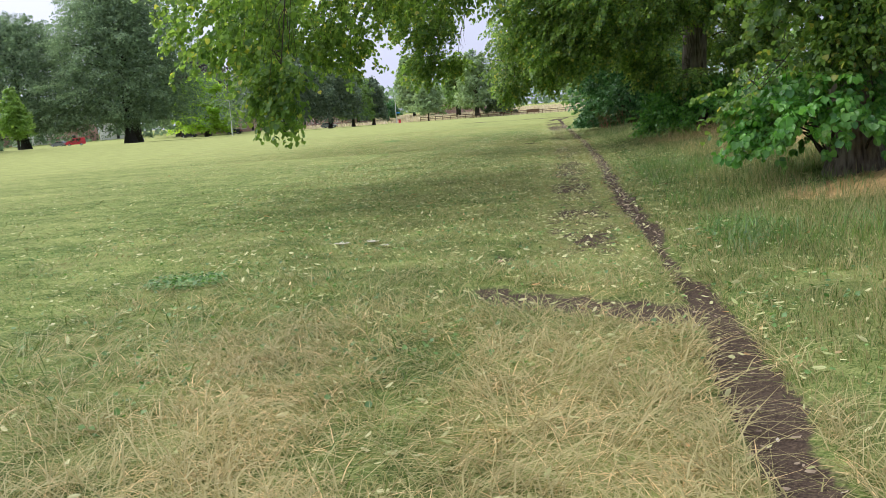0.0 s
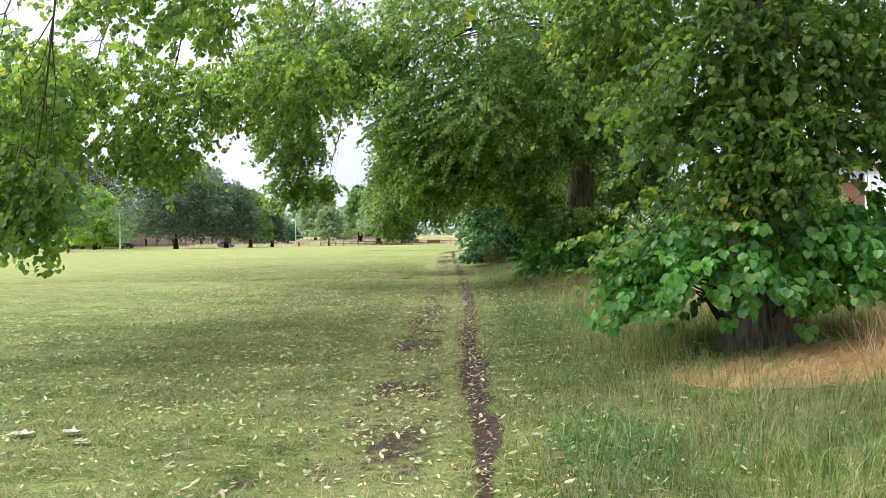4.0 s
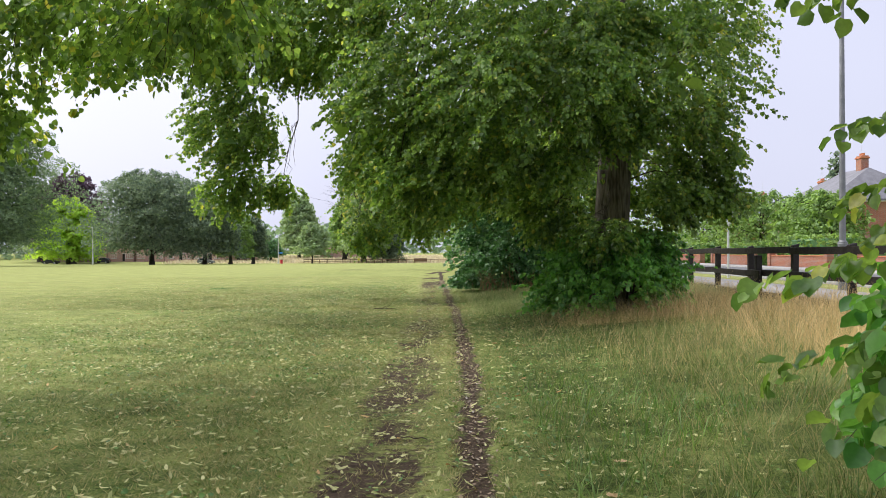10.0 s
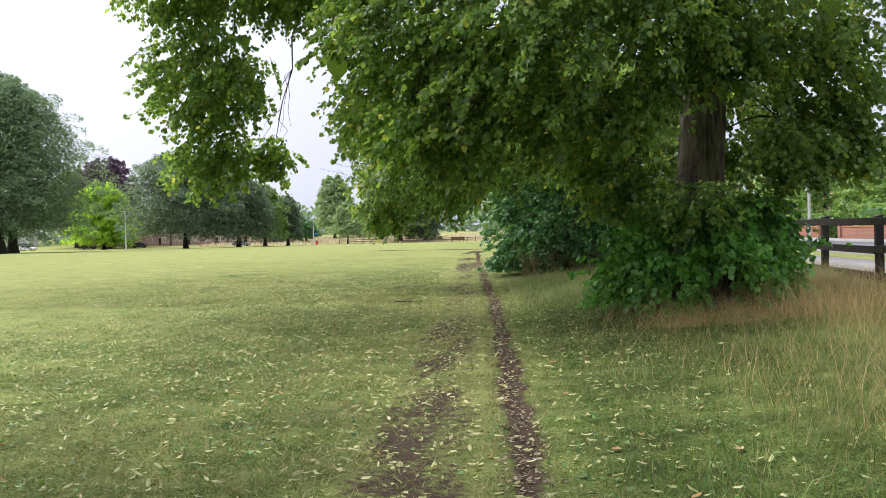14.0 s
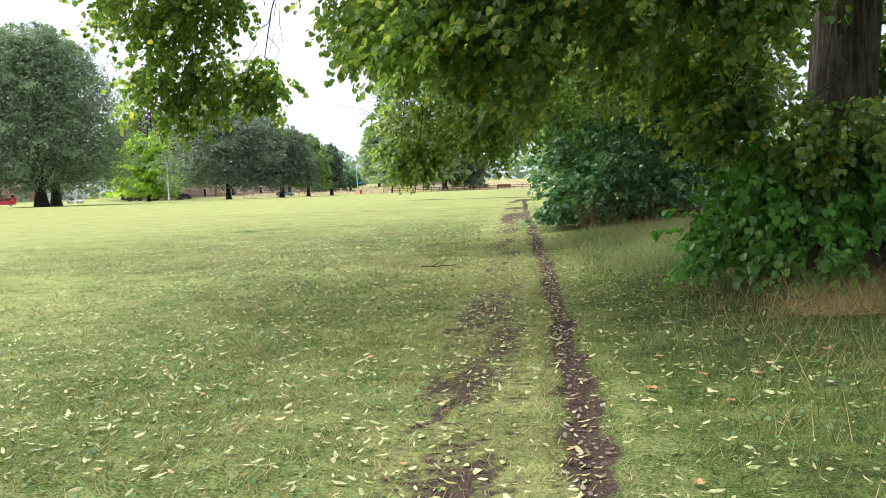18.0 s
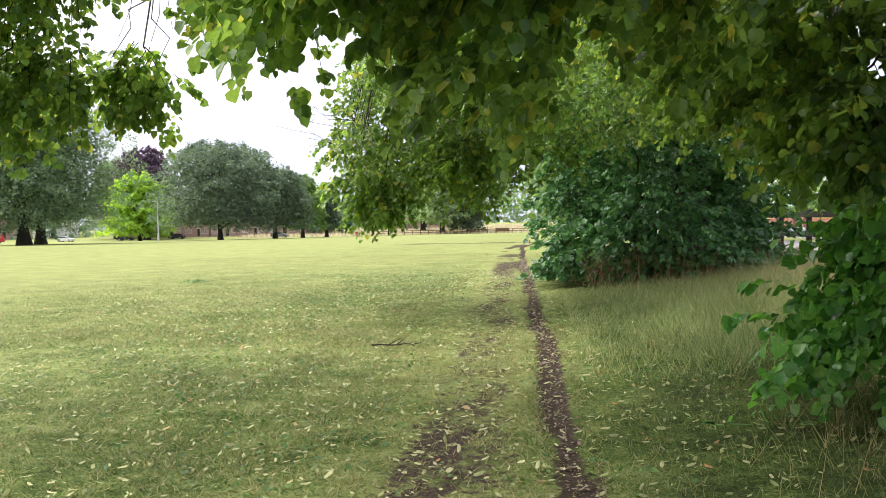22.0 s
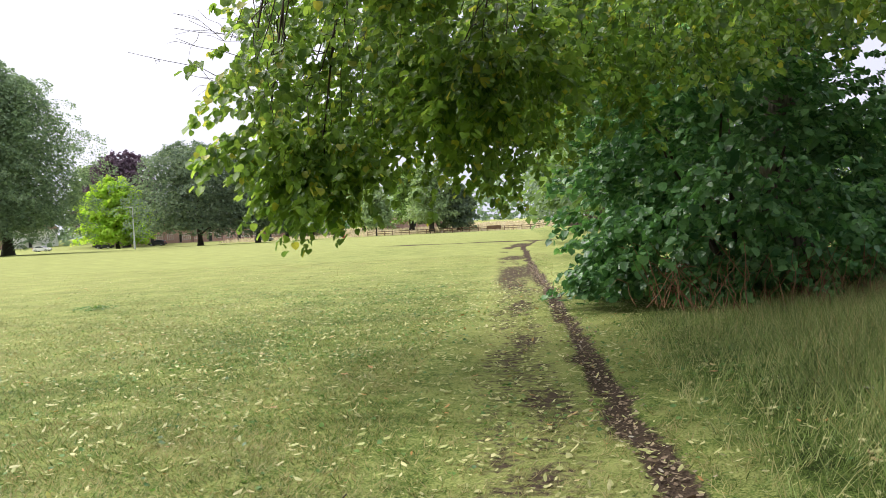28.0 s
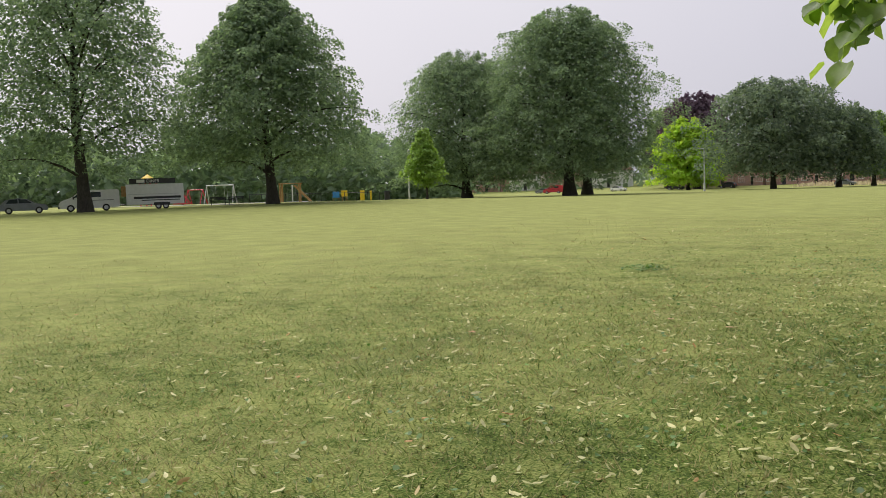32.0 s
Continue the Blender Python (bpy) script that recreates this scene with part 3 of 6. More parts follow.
ground = mesh_of("ground", np.stack([X, Y, ground_z(X, Y)], -1), quads, TURF, None, True, {"soil": soil(X, Y), "dry": dry(X, Y, 0.05), "turf_dark": turf_dark(X, Y)})
tagged(ground, "mown park grass, partly dried out, with a worn earth furrow", "ground", "", "structure")

# ---- road and pavements beyond the fence ----
ROAD_Z = 0.5


def strip(name, x0, x1, z, mat, label, thick=0.3):
    """A long flat strip alongside the park."""
    ys = np.array([-300, -60, -20, 0, 20, 40, 60, 80, 100, 120, 140, 170, 200, 240, 330, 500.0])
    v, f = [], []
    for y in ys:
        zz = z - 0.0095 * np.clip(y - 100, 0, 140) + 0.026 * np.clip(y - 240, 0, 90)
        v += [(x0, y, zz - thick), (x0, y, zz), (x1, y, zz), (x1, y, zz - thick)]
    for k in range(len(ys) - 1):
        for c in range(4):
            d = (c + 1) % 4
            f.append((k * 4 + c, (k + 1) * 4 + c, (k + 1) * 4 + d, k * 4 + d))
    ob = mesh_of(name, v, f, mat)
    return tagged(ob, label, name.split("_")[0], "", "structure")


strip("pavement_near", 8.9, 10.9, ROAD_Z + 0.05, PAVING, "pale grey footpath beside the park fence")
strip("road", 13.6, 20.2, ROAD_Z - 0.0, ASPHALT, "wet grey asphalt road beyond the park fence")
strip("kerb_near", 13.45, 13.6, ROAD_Z + 0.1, KERB, "pale stone kerb along the road")
strip("kerb_far", 20.2, 20.35, ROAD_Z + 0.1, KERB, "pale stone kerb along the road")
strip("pavement_far", 20.35, 22.4, ROAD_Z + 0.09, PAVING, "pale grey pavement before the garden walls")


# ---- leaves and trees ----
# a leaf: two halves folded along its midrib, heart-shaped, pointing along +y
LEAF_V = np.array([(0, 0.05, 0), (-0.44, 0.14, 0.08), (-0.40, 0.62, 0.07), (0, 1.0, -0.10), (0.40, 0.62, 0.07), (0.44, 0.14, 0.08)])
LEAF_F = np.array([(0, 3, 2, 1), (0, 5, 4, 3)])
# a rounder one, with a toothed rim, for the leaves that one passes close by
NEAR_V = np.array([(0, 0.05, 0), (-0.24, 0.0, 0.07), (-0.47, 0.22, 0.13), (-0.46, 0.55, 0.06), (-0.27, 0.82, 0.08), (0.02, 0.99, -0.14), (0.30, 0.78, 0.02), (0.44, 0.56, 0.12), (0.49, 0.24, 0.08), (0.28, 0.02, 0.1)])
NEAR_F = np.array([(0, 5, 4, 3, 2, 1), (0, 9, 8, 7, 6, 5)])
HIGH_V = np.array([(0, 0.02, 0), (-0.44, 0.42, 0.09), (0, 1.0, -0.08), (0.44, 0.42, 0.09)])
HIGH_F = np.array([(0, 3, 2, 1)])


def turns(yaw, pitch, roll):
    """Rotation matrices for arrays of angles: roll about y, then pitch about x, then yaw about z."""
    cy, sy, cp, sp, cr, sr = np.cos(yaw), np.sin(yaw), np.cos(pitch), np.sin(pitch), np.cos(roll), np.sin(roll)
    o, e = np.zeros_like(yaw), np.ones_like(yaw)
    A = np.stack([np.stack([cy, -sy, o], -1), np.stack([sy, cy, o], -1), np.stack([o, o, e], -1)], -2)
    B = np.stack([np.stack([e, o, o], -1), np.stack([o, cp, -sp], -1), np.stack([o, sp, cp], -1)], -2)
    C = np.stack([np.stack([cr, o, sr], -1), np.stack([o, e, o], -1), np.stack([-sr, o, cr], -1)], -2)
    return A @ B @ C


def leaves(places, yaw, pitch, roll, size, shape=(LEAF_V, LEAF_F)):
    """Verts and quads of many leaves."""
    R = turns(yaw, pitch, roll)
    v = np.einsum("nij,kj->nki", R, shape[0]) * np.asarray(size)[:, None, None] + places[:, None]
    f = shape[1][None] + (np.arange(len(places)) * len(shape[0]))[:, None, None]
    return v.reshape(-1, 3), f.reshape(-1, shape[1].shape[1])


def spray(n, length, size, seed):
    """Leaf places on one drooping side twig that starts at the origin and runs along +y."""
    r = np.random.default_rng(seed)
    s = np.sort(r.uniform(0.08, 1.0, n))
    side = np.where(np.arange(n) % 2, 1.0, -1.0)
    bend = r.uniform(-0.3, 0.3)
    p = np.stack([bend * s * s * length + side * r.uniform(0.01, 0.07, n), s * length, -0.2 * s * s * length + r.uniform(-0.05, 0.04, n)], -1)
    yaw = -side * r.uniform(0.3, 1.3, n)
    pitch = -r.uniform(0.05, 1.25, n)
    roll = r.normal(0, 0.5, n)
    return p, yaw, pitch, roll, size * r.uniform(0.6, 1.15, n), bend


def foliage(roots, ways, length=0.9, n=22, size=0.1, seed=1, shape=(LEAF_V, LEAF_F)):
    """Leaves of many side twigs: one at each root, running along its way. Returns leaf mesh and thin twig mesh."""
    r = np.random.default_rng(seed)
    kinds = [spray(n, 1.0, 1.0, seed * 10 + k) for k in range(7)]
    kind = r.integers(0, 7, len(roots))
    yaw0 = np.arctan2(-ways[:, 0], ways[:, 1])
    pit0 = np.arcsin(np.clip(ways[:, 2] / (np.linalg.norm(ways, axis=1) + 1e-9), -1, 1))
    scale = length * r.uniform(0.65, 1.25, len(roots))
    V, F, TV, at = [], [], [], 0
    tw = []
    for k in range(7):
        m = np.where(kind == k)[0]
        if not len(m):
            continue
        p, yaw, pitch, roll, sz, bend = kinds[k]
        R = turns(yaw0[m], pit0[m], r.uniform(-0.4, 0.4, len(m)))
        base = np.einsum("nij,kj->nki", R, p) * scale[m][:, None, None] + roots[m][:, None]
        j = lambda s: r.uniform(-s, s, (len(m), n)).ravel()
        YY = (yaw0[m][:, None] + yaw[None]).ravel() + j(0.35)
        PP = (0.35 * pit0[m][:, None] + pitch[None]).ravel() + j(0.3)
        RR = np.repeat(roll[None], len(m), 0).ravel() + j(0.4)
        v, f = leaves(base.reshape(-1, 3), YY, PP, RR, np.repeat(sz[None] * size, len(m), 0).ravel() * (1 + j(0.15)), shape)
        V.append(v), F.append(f + at)
        at += len(v)
        s = np.array([0, 0.5, 1.0])
        line = np.stack([bend * s * s, s, -0.2 * s * s], -1)
        tw.append(np.einsum("nij,kj->nki", R, line) * scale[m][:, None, None] + roots[m][:, None])
    tw = np.concatenate(tw)[::2]
    off = np.array([(1, 0, 0), (-0.5, 0.87, 0), (-0.5, -0.87, 0)]) * 0.006
    taper = np.array([1.0, 0.7, 0.3])
    tv = (tw[:, :, None] + off[None, None] * taper[None, :, None, None]).reshape(-1, 3)
    f = np.array([(a * 3 + b, a * 3 + (b + 1) % 3, a * 3 + 3 + (b + 1) % 3, a * 3 + 3 + b) for a in (0, 1) for b in range(3)])
    tf = (f[None] + (np.arange(len(tw)) * 9)[:, None, None]).reshape(-1, 4)
    return (np.concatenate(V), np.concatenate(F)), (tv, tf)


def curve_to(a, b, sag, n=9, wander=0.15, seed=0):
    """A limb's line from a to b: first up, then over and down."""
    r = np.random.default_rng(seed)
    a, b = np.asarray(a, float), np.asarray(b, float)
    s = np.linspace(0, 1, n)[:, None]
    line = a + (b - a) * s + np.array([0, 0, 1.0]) * sag * 4 * s * (1 - s)
    wob = r.normal(0, wander, (n, 3)) * np.sin(np.pi * s)
    return line + wob


def lobe_points(c, rad, n, seed, hollow=0.55, floor=-1e9):
    r = np.random.default_rng(seed)
    d = r.normal(0, 1, (n, 3))
    d /= np.linalg.norm(d, axis=1)[:, None]
    f = hollow + (1 - hollow) * r.uniform(0, 1, n) ** 0.6
    bump = 1 + 0.2 * np.sin(d[:, 0] * 5 + seed) * np.sin(d[:, 1] * 4.3 + 2 * seed) + 0.12 * np.sin(d[:, 2] * 9 + d[:, 0] * 7 + seed)
    p = np.asarray(c) + d * np.asarray(rad) * (f * bump)[:, None]
    return p[p[:, 2] > floor]


def lime_tree(x, y, girth, height, lobes, seed, label, skirt_n, skirt_r, skirt_h, clear, skirt_gap=None, bare_stem=None):
    """A mature lime: ribbed trunk, limbs to each mass of leaves, drooping crown, and shoots round its foot.
    lobes: centre and radii of a mass relative to the foot, with the number of its side twigs."""
    base = gz(x, y)
    tree = thing("lime_tree", pose(x, y, base), label, "tree", "row of lime trees")
    hs = np.array([-0.3, 0, 0.15, 0.4, 0.8, 1.4, 2.2, 3.2, 4.5, 6, 8, height * 0.62])
    flare = 1 + 0.3 * np.exp(-np.clip(hs, 0, 99) / 0.35)
    rad = girth * flare * np.interp(hs, [0, 3, 8, height * 0.62], [1, 0.9, 0.7, 0.25])
    r = np.random.default_rng(seed)
    line = np.stack([0.05 * np.sin(hs * 0.8 + seed), 0.05 * np.cos(hs * 0.7 + seed), hs], -1)
    v, f = tube(line, rad, 28, 0.10, seed, 9)
    mesh_of("trunk", v, f, BARK, tree, True)
    roots, ways, inner = [], [], []
    for k, (c, rr, n) in enumerate(lobes):
        c, rr = np.array(c, float), np.array(rr, float)
        from_h = np.clip(c[2] - 0.2, 2.6, height * 0.55) * (0.8 if c[2] > 4 else 1.0)
        if np.hypot(c[0], c[1]) > 2.2:
            from_h = max(from_h, min(c[2] + 2.5, height * 0.55))
        start = np.array([-0.1, 0, max(from_h, 7.2) if np.hypot(c[0], c[1]) > 5 else from_h])
        if np.hypot(c[0], c[1]) < 1.95:
            start = np.array([0.0, 0.0, c[2] + 1.2])
        end = c + (0, 0, rr[2] * 0.3)
        if np.hypot(c[0], c[1]) > 5 and c[2] < 5.6:
            over = c + (0.7, -0.1, max(2.2, 6.4 - c[2]))
            path = np.concatenate([curve_to(start, over, 0.5, 5, 0.05, seed + k), curve_to(over, end, 0.1, 6, 0.04, seed + k)[1:]])
        else:
            path = curve_to(start, end, max(0.2, 0.15 * np.linalg.norm(c[:2])), 10, 0.05, seed + k)
        pieces = [tube(path, np.linspace(girth * (0.085 if np.hypot(c[0], c[1]) > 2.8 else 0.045) * (0.35 if n < 40 else 1.0), 0.008, 10), 8, 0.12, k)]
        ends = lobe_points(c, rr * 0.7, 7, seed + 50 + k, 0.5)
        for q, e in enumerate(ends):
            s = path[7 + q % 3]
            pieces.append(tube(curve_to(s, e, 0.12, 6, 0.06, seed + q), np.linspace(0.009, 0.003, 6), 5))
        v, f = joined(pieces)
        mesh_of("limb", v, f, BARK if c[2] > 3 else TWIG, tree, True)
        n = int(n * 1.35) if c[2] > 5.2 else n
        p = lobe_points(c, np.maximum(rr - 0.45, 0.35), n, seed + 100 + k, 0.4)
        out = p - (c + (0, 0, rr[2] * 0.5))
        out /= np.linalg.norm(out, axis=1)[:, None] + 1e-9
        away = p.copy()
        away[:, 2] = 0
        away /= np.linalg.norm(away, axis=1)[:, None] + 1e-9
        w = out * 0.5 + away * 0.7 + r.normal(0, 0.4, p.shape)
        w[:, 2] = w[:, 2] * 0.6 - 0.3
        roots.append(p), ways.append(w)
        inner.append(lobe_points(c, rr * 0.62, n // 12, seed + 200 + k, 0.2))
    roots, ways, inner = np.concatenate(roots), np.concatenate(ways), np.concatenate(inner)
    ways /= np.linalg.norm(ways, axis=1)[:, None]
    # people walk under the tree: twigs hang no lower than their heads there
    wx, wy = roots[:, 0] + x, roots[:, 1] + y
    on_walk = (wx > np.where(wy > 28.5, -2.9, -0.9)) & (wx < 2.1) & (wy < 35.0)
    low = roots[:, 2] + base < np.where(on_walk, clear, np.where(wx > 2.1, 1.1, 1.45))
    if bare_stem:
        # a stretch of stem that no twigs hang before
        turn, spans = bare_stem
        ahead = roots[:, 0] * math.cos(turn) + roots[:, 1] * math.sin(turn)
        aside = roots[:, 1] * math.cos(turn) - roots[:, 0] * math.sin(turn)
        for z0, z1 in spans:
            low |= (ahead > 0.2) & (np.abs(aside) < 0.42) & (roots[:, 2] > z0) & (roots[:, 2] < z1)
    roots, ways = roots[~low], ways[~low]
    inner = inner[inner[:, 2] + base > 4.0]
    high = roots[:, 2] > 4.7
    (lv, lf), _ = foliage(roots[high], ways[high], 0.66, 22, 0.1, seed + 3, (HIGH_V, HIGH_F))
    tagged(mesh_of("upper_crown", lv, lf, LIME_LEAF, tree), "green lime leaves on the high boughs", kind="stuff")
    close = (roots[:, 2] < 3.0) & (roots[:, 0] + x < 3.5)
    (lv, lf), _ = foliage(roots[close], ways[close], 0.62, 20, 0.09, seed + 4, (NEAR_V, NEAR_F))
    tagged(mesh_of("low_foliage", lv, lf, LIME_LEAF, tree), "large heart-shaped green leaves hanging low", kind="stuff")
    (lv, lf), (tv, tf) = foliage(roots[~high & ~close], ways[~high & ~close], 0.62, 21, 0.09, seed)
    crown = mesh_of("crown", lv, lf, LIME_LEAF, tree)
    tagged(crown, "hanging heart-shaped green lime leaves", kind="stuff")
    mesh_of("twig_growth", tv, tf, TWIG, tree)["kind"] = "stuff"
    n = len(inner)
    iv, jf = leaves(inner, r.uniform(0, 6.3, n), r.uniform(-1.2, 0.2, n), r.uniform(-0.6, 0.6, n), r.uniform(0.25, 0.42, n))
    tagged(mesh_of("inner_foliage", iv, jf, LIME_LEAF, tree), "leaves deep inside the crown", kind="stuff")
    # shoots round the foot
    if skirt_n:
        a = r.uniform(0, 2 * np.pi, skirt_n)
        h = r.uniform(0, 1, skirt_n) ** 0.8
        wide = skirt_r * (0.7 + 0.3 * np.sin(np.pi * np.clip(h * 0.85 + 0.15, 0, 1)) if y < 20 else 1.0 - 0.42 * h) * (1 + 0.16 * np.sin(3 * a + seed) + 0.12 * np.sin(7 * a + 2 * seed + 5 * h))
        q = wide * r.uniform(0.35, 1.0, skirt_n) ** 0.5
        p = np.stack([q * np.cos(a), q * np.sin(a), (0.62 if y < 20 else 0.3) + h * skirt_h], -1)
        w = np.stack([np.cos(a), np.sin(a), -0.35 + r.normal(0, 0.3, skirt_n)], -1) + r.normal(0, 0.25, (skirt_n, 3))
        w /= np.linalg.norm(w, axis=1)[:, None]
        if skirt_gap:
            g0, g1, top = skirt_gap
            hole = (np.cos(a - g0) > np.cos(g1)) & (p[:, 2] < top)
            p, w, a = p[~hole], w[~hole], a[~hole]
        p[:, 2] += ground_z(p[:, 0] + x, p[:, 1] + y) - base
        (lv, lf), (tv, tf) = foliage(p, w, 0.62, 19, 0.108, seed + 5, (NEAR_V, NEAR_F) if y < 20 else (LEAF_V, LEAF_F))
        lv[:, 2] = np.maximum(lv[:, 2], -0.05)
        tagged(mesh_of("basal_growth", lv, lf, SKIRT_LEAF, tree), "glossy dark green leafy shoots round the trunk", kind="stuff")
        mesh_of("twig_growth", tv, tf, TWIG, tree)["kind"] = "stuff"
        stems = []
        for k in range(22):
            b = 2 * np.pi * k / 22 + r.uniform(-0.1, 0.1)
            e = np.array([np.cos(b), np.sin(b), 0]) * skirt_r * r.uniform(0.5, 0.85) + (0, 0, r.uniform(0.5, skirt_h))
            stems.append(tube(curve_to((np.cos(b) * girth, np.sin(b) * girth, r.uniform(0.0, 0.4)), e, 0.15, 6, 0.04, k), np.linspace(0.02, 0.006, 6), 5))
        v, f = joined(stems)
        mesh_of("stem_growth", v, f, TWIG, tree)["kind"] = "stuff"
    return tree


def masses(x, y, *rows):
    """Masses of leaves given by their places in the park, as seen from a tree's foot."""
    base = gz(x, y)
    return [((cx - x, cy - y, cz - base), (rx, ry, rz), n) for cx, cy, cz, rx, ry, rz, n in rows]


# the crowns reach far over the field on one side, and little way over the fence on the other
lime_tree(4.3, 13.6, 0.4, 17, masses(4.3, 13.6,
    # over the field
    (-5.2, 14.7, 3.5, 1.6, 1.9, 1.4, 270), (-4.35, 13.9, 2.15, 0.75, 0.8, 0.9, 90), (-5.3, 18.0, 3.9, 1.9, 2.0, 1.5, 290), (-4.5, 19.0, 3.2, 1.1, 1.3, 1.0, 110),
    (-3.6, 19.6, 4.3, 1.5, 1.7, 1.0, 170), (-2.0, 18.6, 4.4, 1.5, 1.5, 1.2, 170), (-3.0, 15.4, 5.2, 2.2, 2.0, 1.2, 230), (-0.2, 12.6, 5.2, 2.0, 1.8, 1.2, 190),
    # round the stem
    (3.1, 16.0, 4.6, 1.2, 1.5, 1.2, 170), (4.0, 12.6, 3.6, 1.3, 0.9, 1.2, 210), (5.7, 12.8, 3.4, 1.5, 1.0, 1.5, 210), (4.2, 12.6, 2.6, 1.05, 0.6, 0.75, 140), (5.6, 12.7, 2.6, 1.05, 0.7, 0.8, 105),
    (3.4, 13.0, 5.1, 1.8, 1.6, 1.2, 170), (5.4, 12.6, 5.2, 1.8, 1.6, 1.3, 180), (3.35, 12.9, 2.95, 0.9, 0.8, 0.95, 75), (2.8, 13.0, 1.4, 0.6, 0.5, 0.3, 12), (3.9, 12.75, 2.2, 0.75, 0.4, 0.75, 90), (2.9, 13.9, 3.1, 0.5, 0.6, 0.4, 9), (3.3, 13.9, 2.25, 0.4, 0.4, 0.3, 7), (6.6, 14.9, 4.6, 1.8, 2.0, 1.5, 200),
    # high
    (3.8, 16.2, 5.7, 2.0, 2.0, 1.3, 140), (0.5, 14.7, 7.9, 3.6, 3.6, 2.2, 380), (5.0, 14.7, 8.9, 3.2, 3.6, 2.6, 340), (3.5, 14.7, 12.9, 4.0, 4.0, 3.4, 190)),
    3, "mature lime tree with drooping boughs and leafy shoots round its trunk", 470, 1.5, 0.95, 2.35, (4.45, 0.2, 0.8))
lime_tree(4.3, 28.9, 0.4, 18, masses(4.3, 28.9,
    # the bough that hangs apart over the field
    (-4.7, 30.3, 6.8, 1.5, 1.6, 1.7, 360), (-4.3, 30.5, 4.6, 1.5, 1.3, 1.5, 340), (-2.6, 30.0, 6.1, 1.3, 1.3, 1.0, 200), (-4.4, 30.9, 3.2, 1.15, 0.9, 1.0, 120), (-3.4, 31.6, 3.3, 0.75, 0.7, 0.75, 60), (-3.4, 29.0, 7.6, 2.0, 2.2, 1.5, 260),
    # the curtain over the path
    (-0.5, 27.6, 4.6, 1.5, 2.0, 1.9, 520), (1.3, 26.6, 4.6, 1.6, 1.8, 1.9, 520), (-0.25, 26.8, 3.1, 0.7, 0.8, 0.75, 50), (-1.1, 28.8, 3.6, 0.7, 1.1, 0.9, 90), (0.4, 27.0, 3.2, 1.1, 1.3, 0.8, 110), (0.6, 26.9, 2.6, 0.6, 0.5, 0.35, 34), (1.9, 27.2, 3.3, 1.1, 1.2, 0.9, 110),
    (1.1, 30.7, 4.4, 1.9, 2.2, 1.3, 360), (2.1, 33.3, 4.3, 2.0, 2.0, 1.2, 170), (3.0, 32.9, 3.2, 1.3, 1.6, 0.9, 130), (2.6, 30.2, 3.3, 1.1, 1.2, 1.0, 150),
    # round the stem
    (3.3, 26.6, 4.9, 1.5, 1.4, 1.5, 290), (3.3, 32.1, 4.4, 2.2, 1.8, 1.3, 170), (5.5, 27.3, 5.1, 1.7, 1.6, 1.8, 190), (5.8, 30.5, 5.3, 1.7, 2.0, 1.6, 240), (4.2, 27.4, 4.2, 1.15, 0.9, 1.0, 170), (3.0, 27.1, 3.5, 1.0, 0.8, 1.0, 130), (0.75, 28.7, 2.8, 0.7, 0.6, 0.5, 24), (4.2, 27.7, 6.4, 1.1, 0.6, 0.9, 130),
    (5.3, 27.9, 2.8, 1.0, 0.9, 0.9, 190), (5.9, 28.2, 3.9, 1.2, 1.1, 1.2, 210), (6.3, 28.0, 2.9, 0.7, 0.7, 0.7, 90), (2.8, 28.9, 3.1, 1.0, 0.8, 0.8, 90), (3.0, 28.6, 2.35, 0.8, 0.8, 0.65, 120), (3.5, 30.6, 2.6, 0.95, 0.9, 0.75, 130), (4.0, 28.0, 2.0, 0.9, 0.5, 0.4, 70), (5.2, 29.8, 3.3, 1.2, 1.0, 1.2, 170),
    # high
    (0.7, 27.5, 7.4, 3.0, 2.6, 2.0, 560), (4.5, 27.7, 7.6, 2.8, 2.4, 2.2, 290), (-1.7, 28.6, 6.7, 1.9, 1.8, 1.4, 300), (3.3, 27.9, 5.9, 2.4, 1.8, 1.4, 320), (6.0, 28.3, 6.4, 1.6, 1.6, 1.4, 150), (2.8, 29.3, 12.9, 4.2, 4.2, 3.8, 110)),
    11, "mature lime tree with a broad drooping crown and bushy foot", 760, 1.5, 1.45, 2.3, None, (radians(-108), ((2.4, 3.3),)))
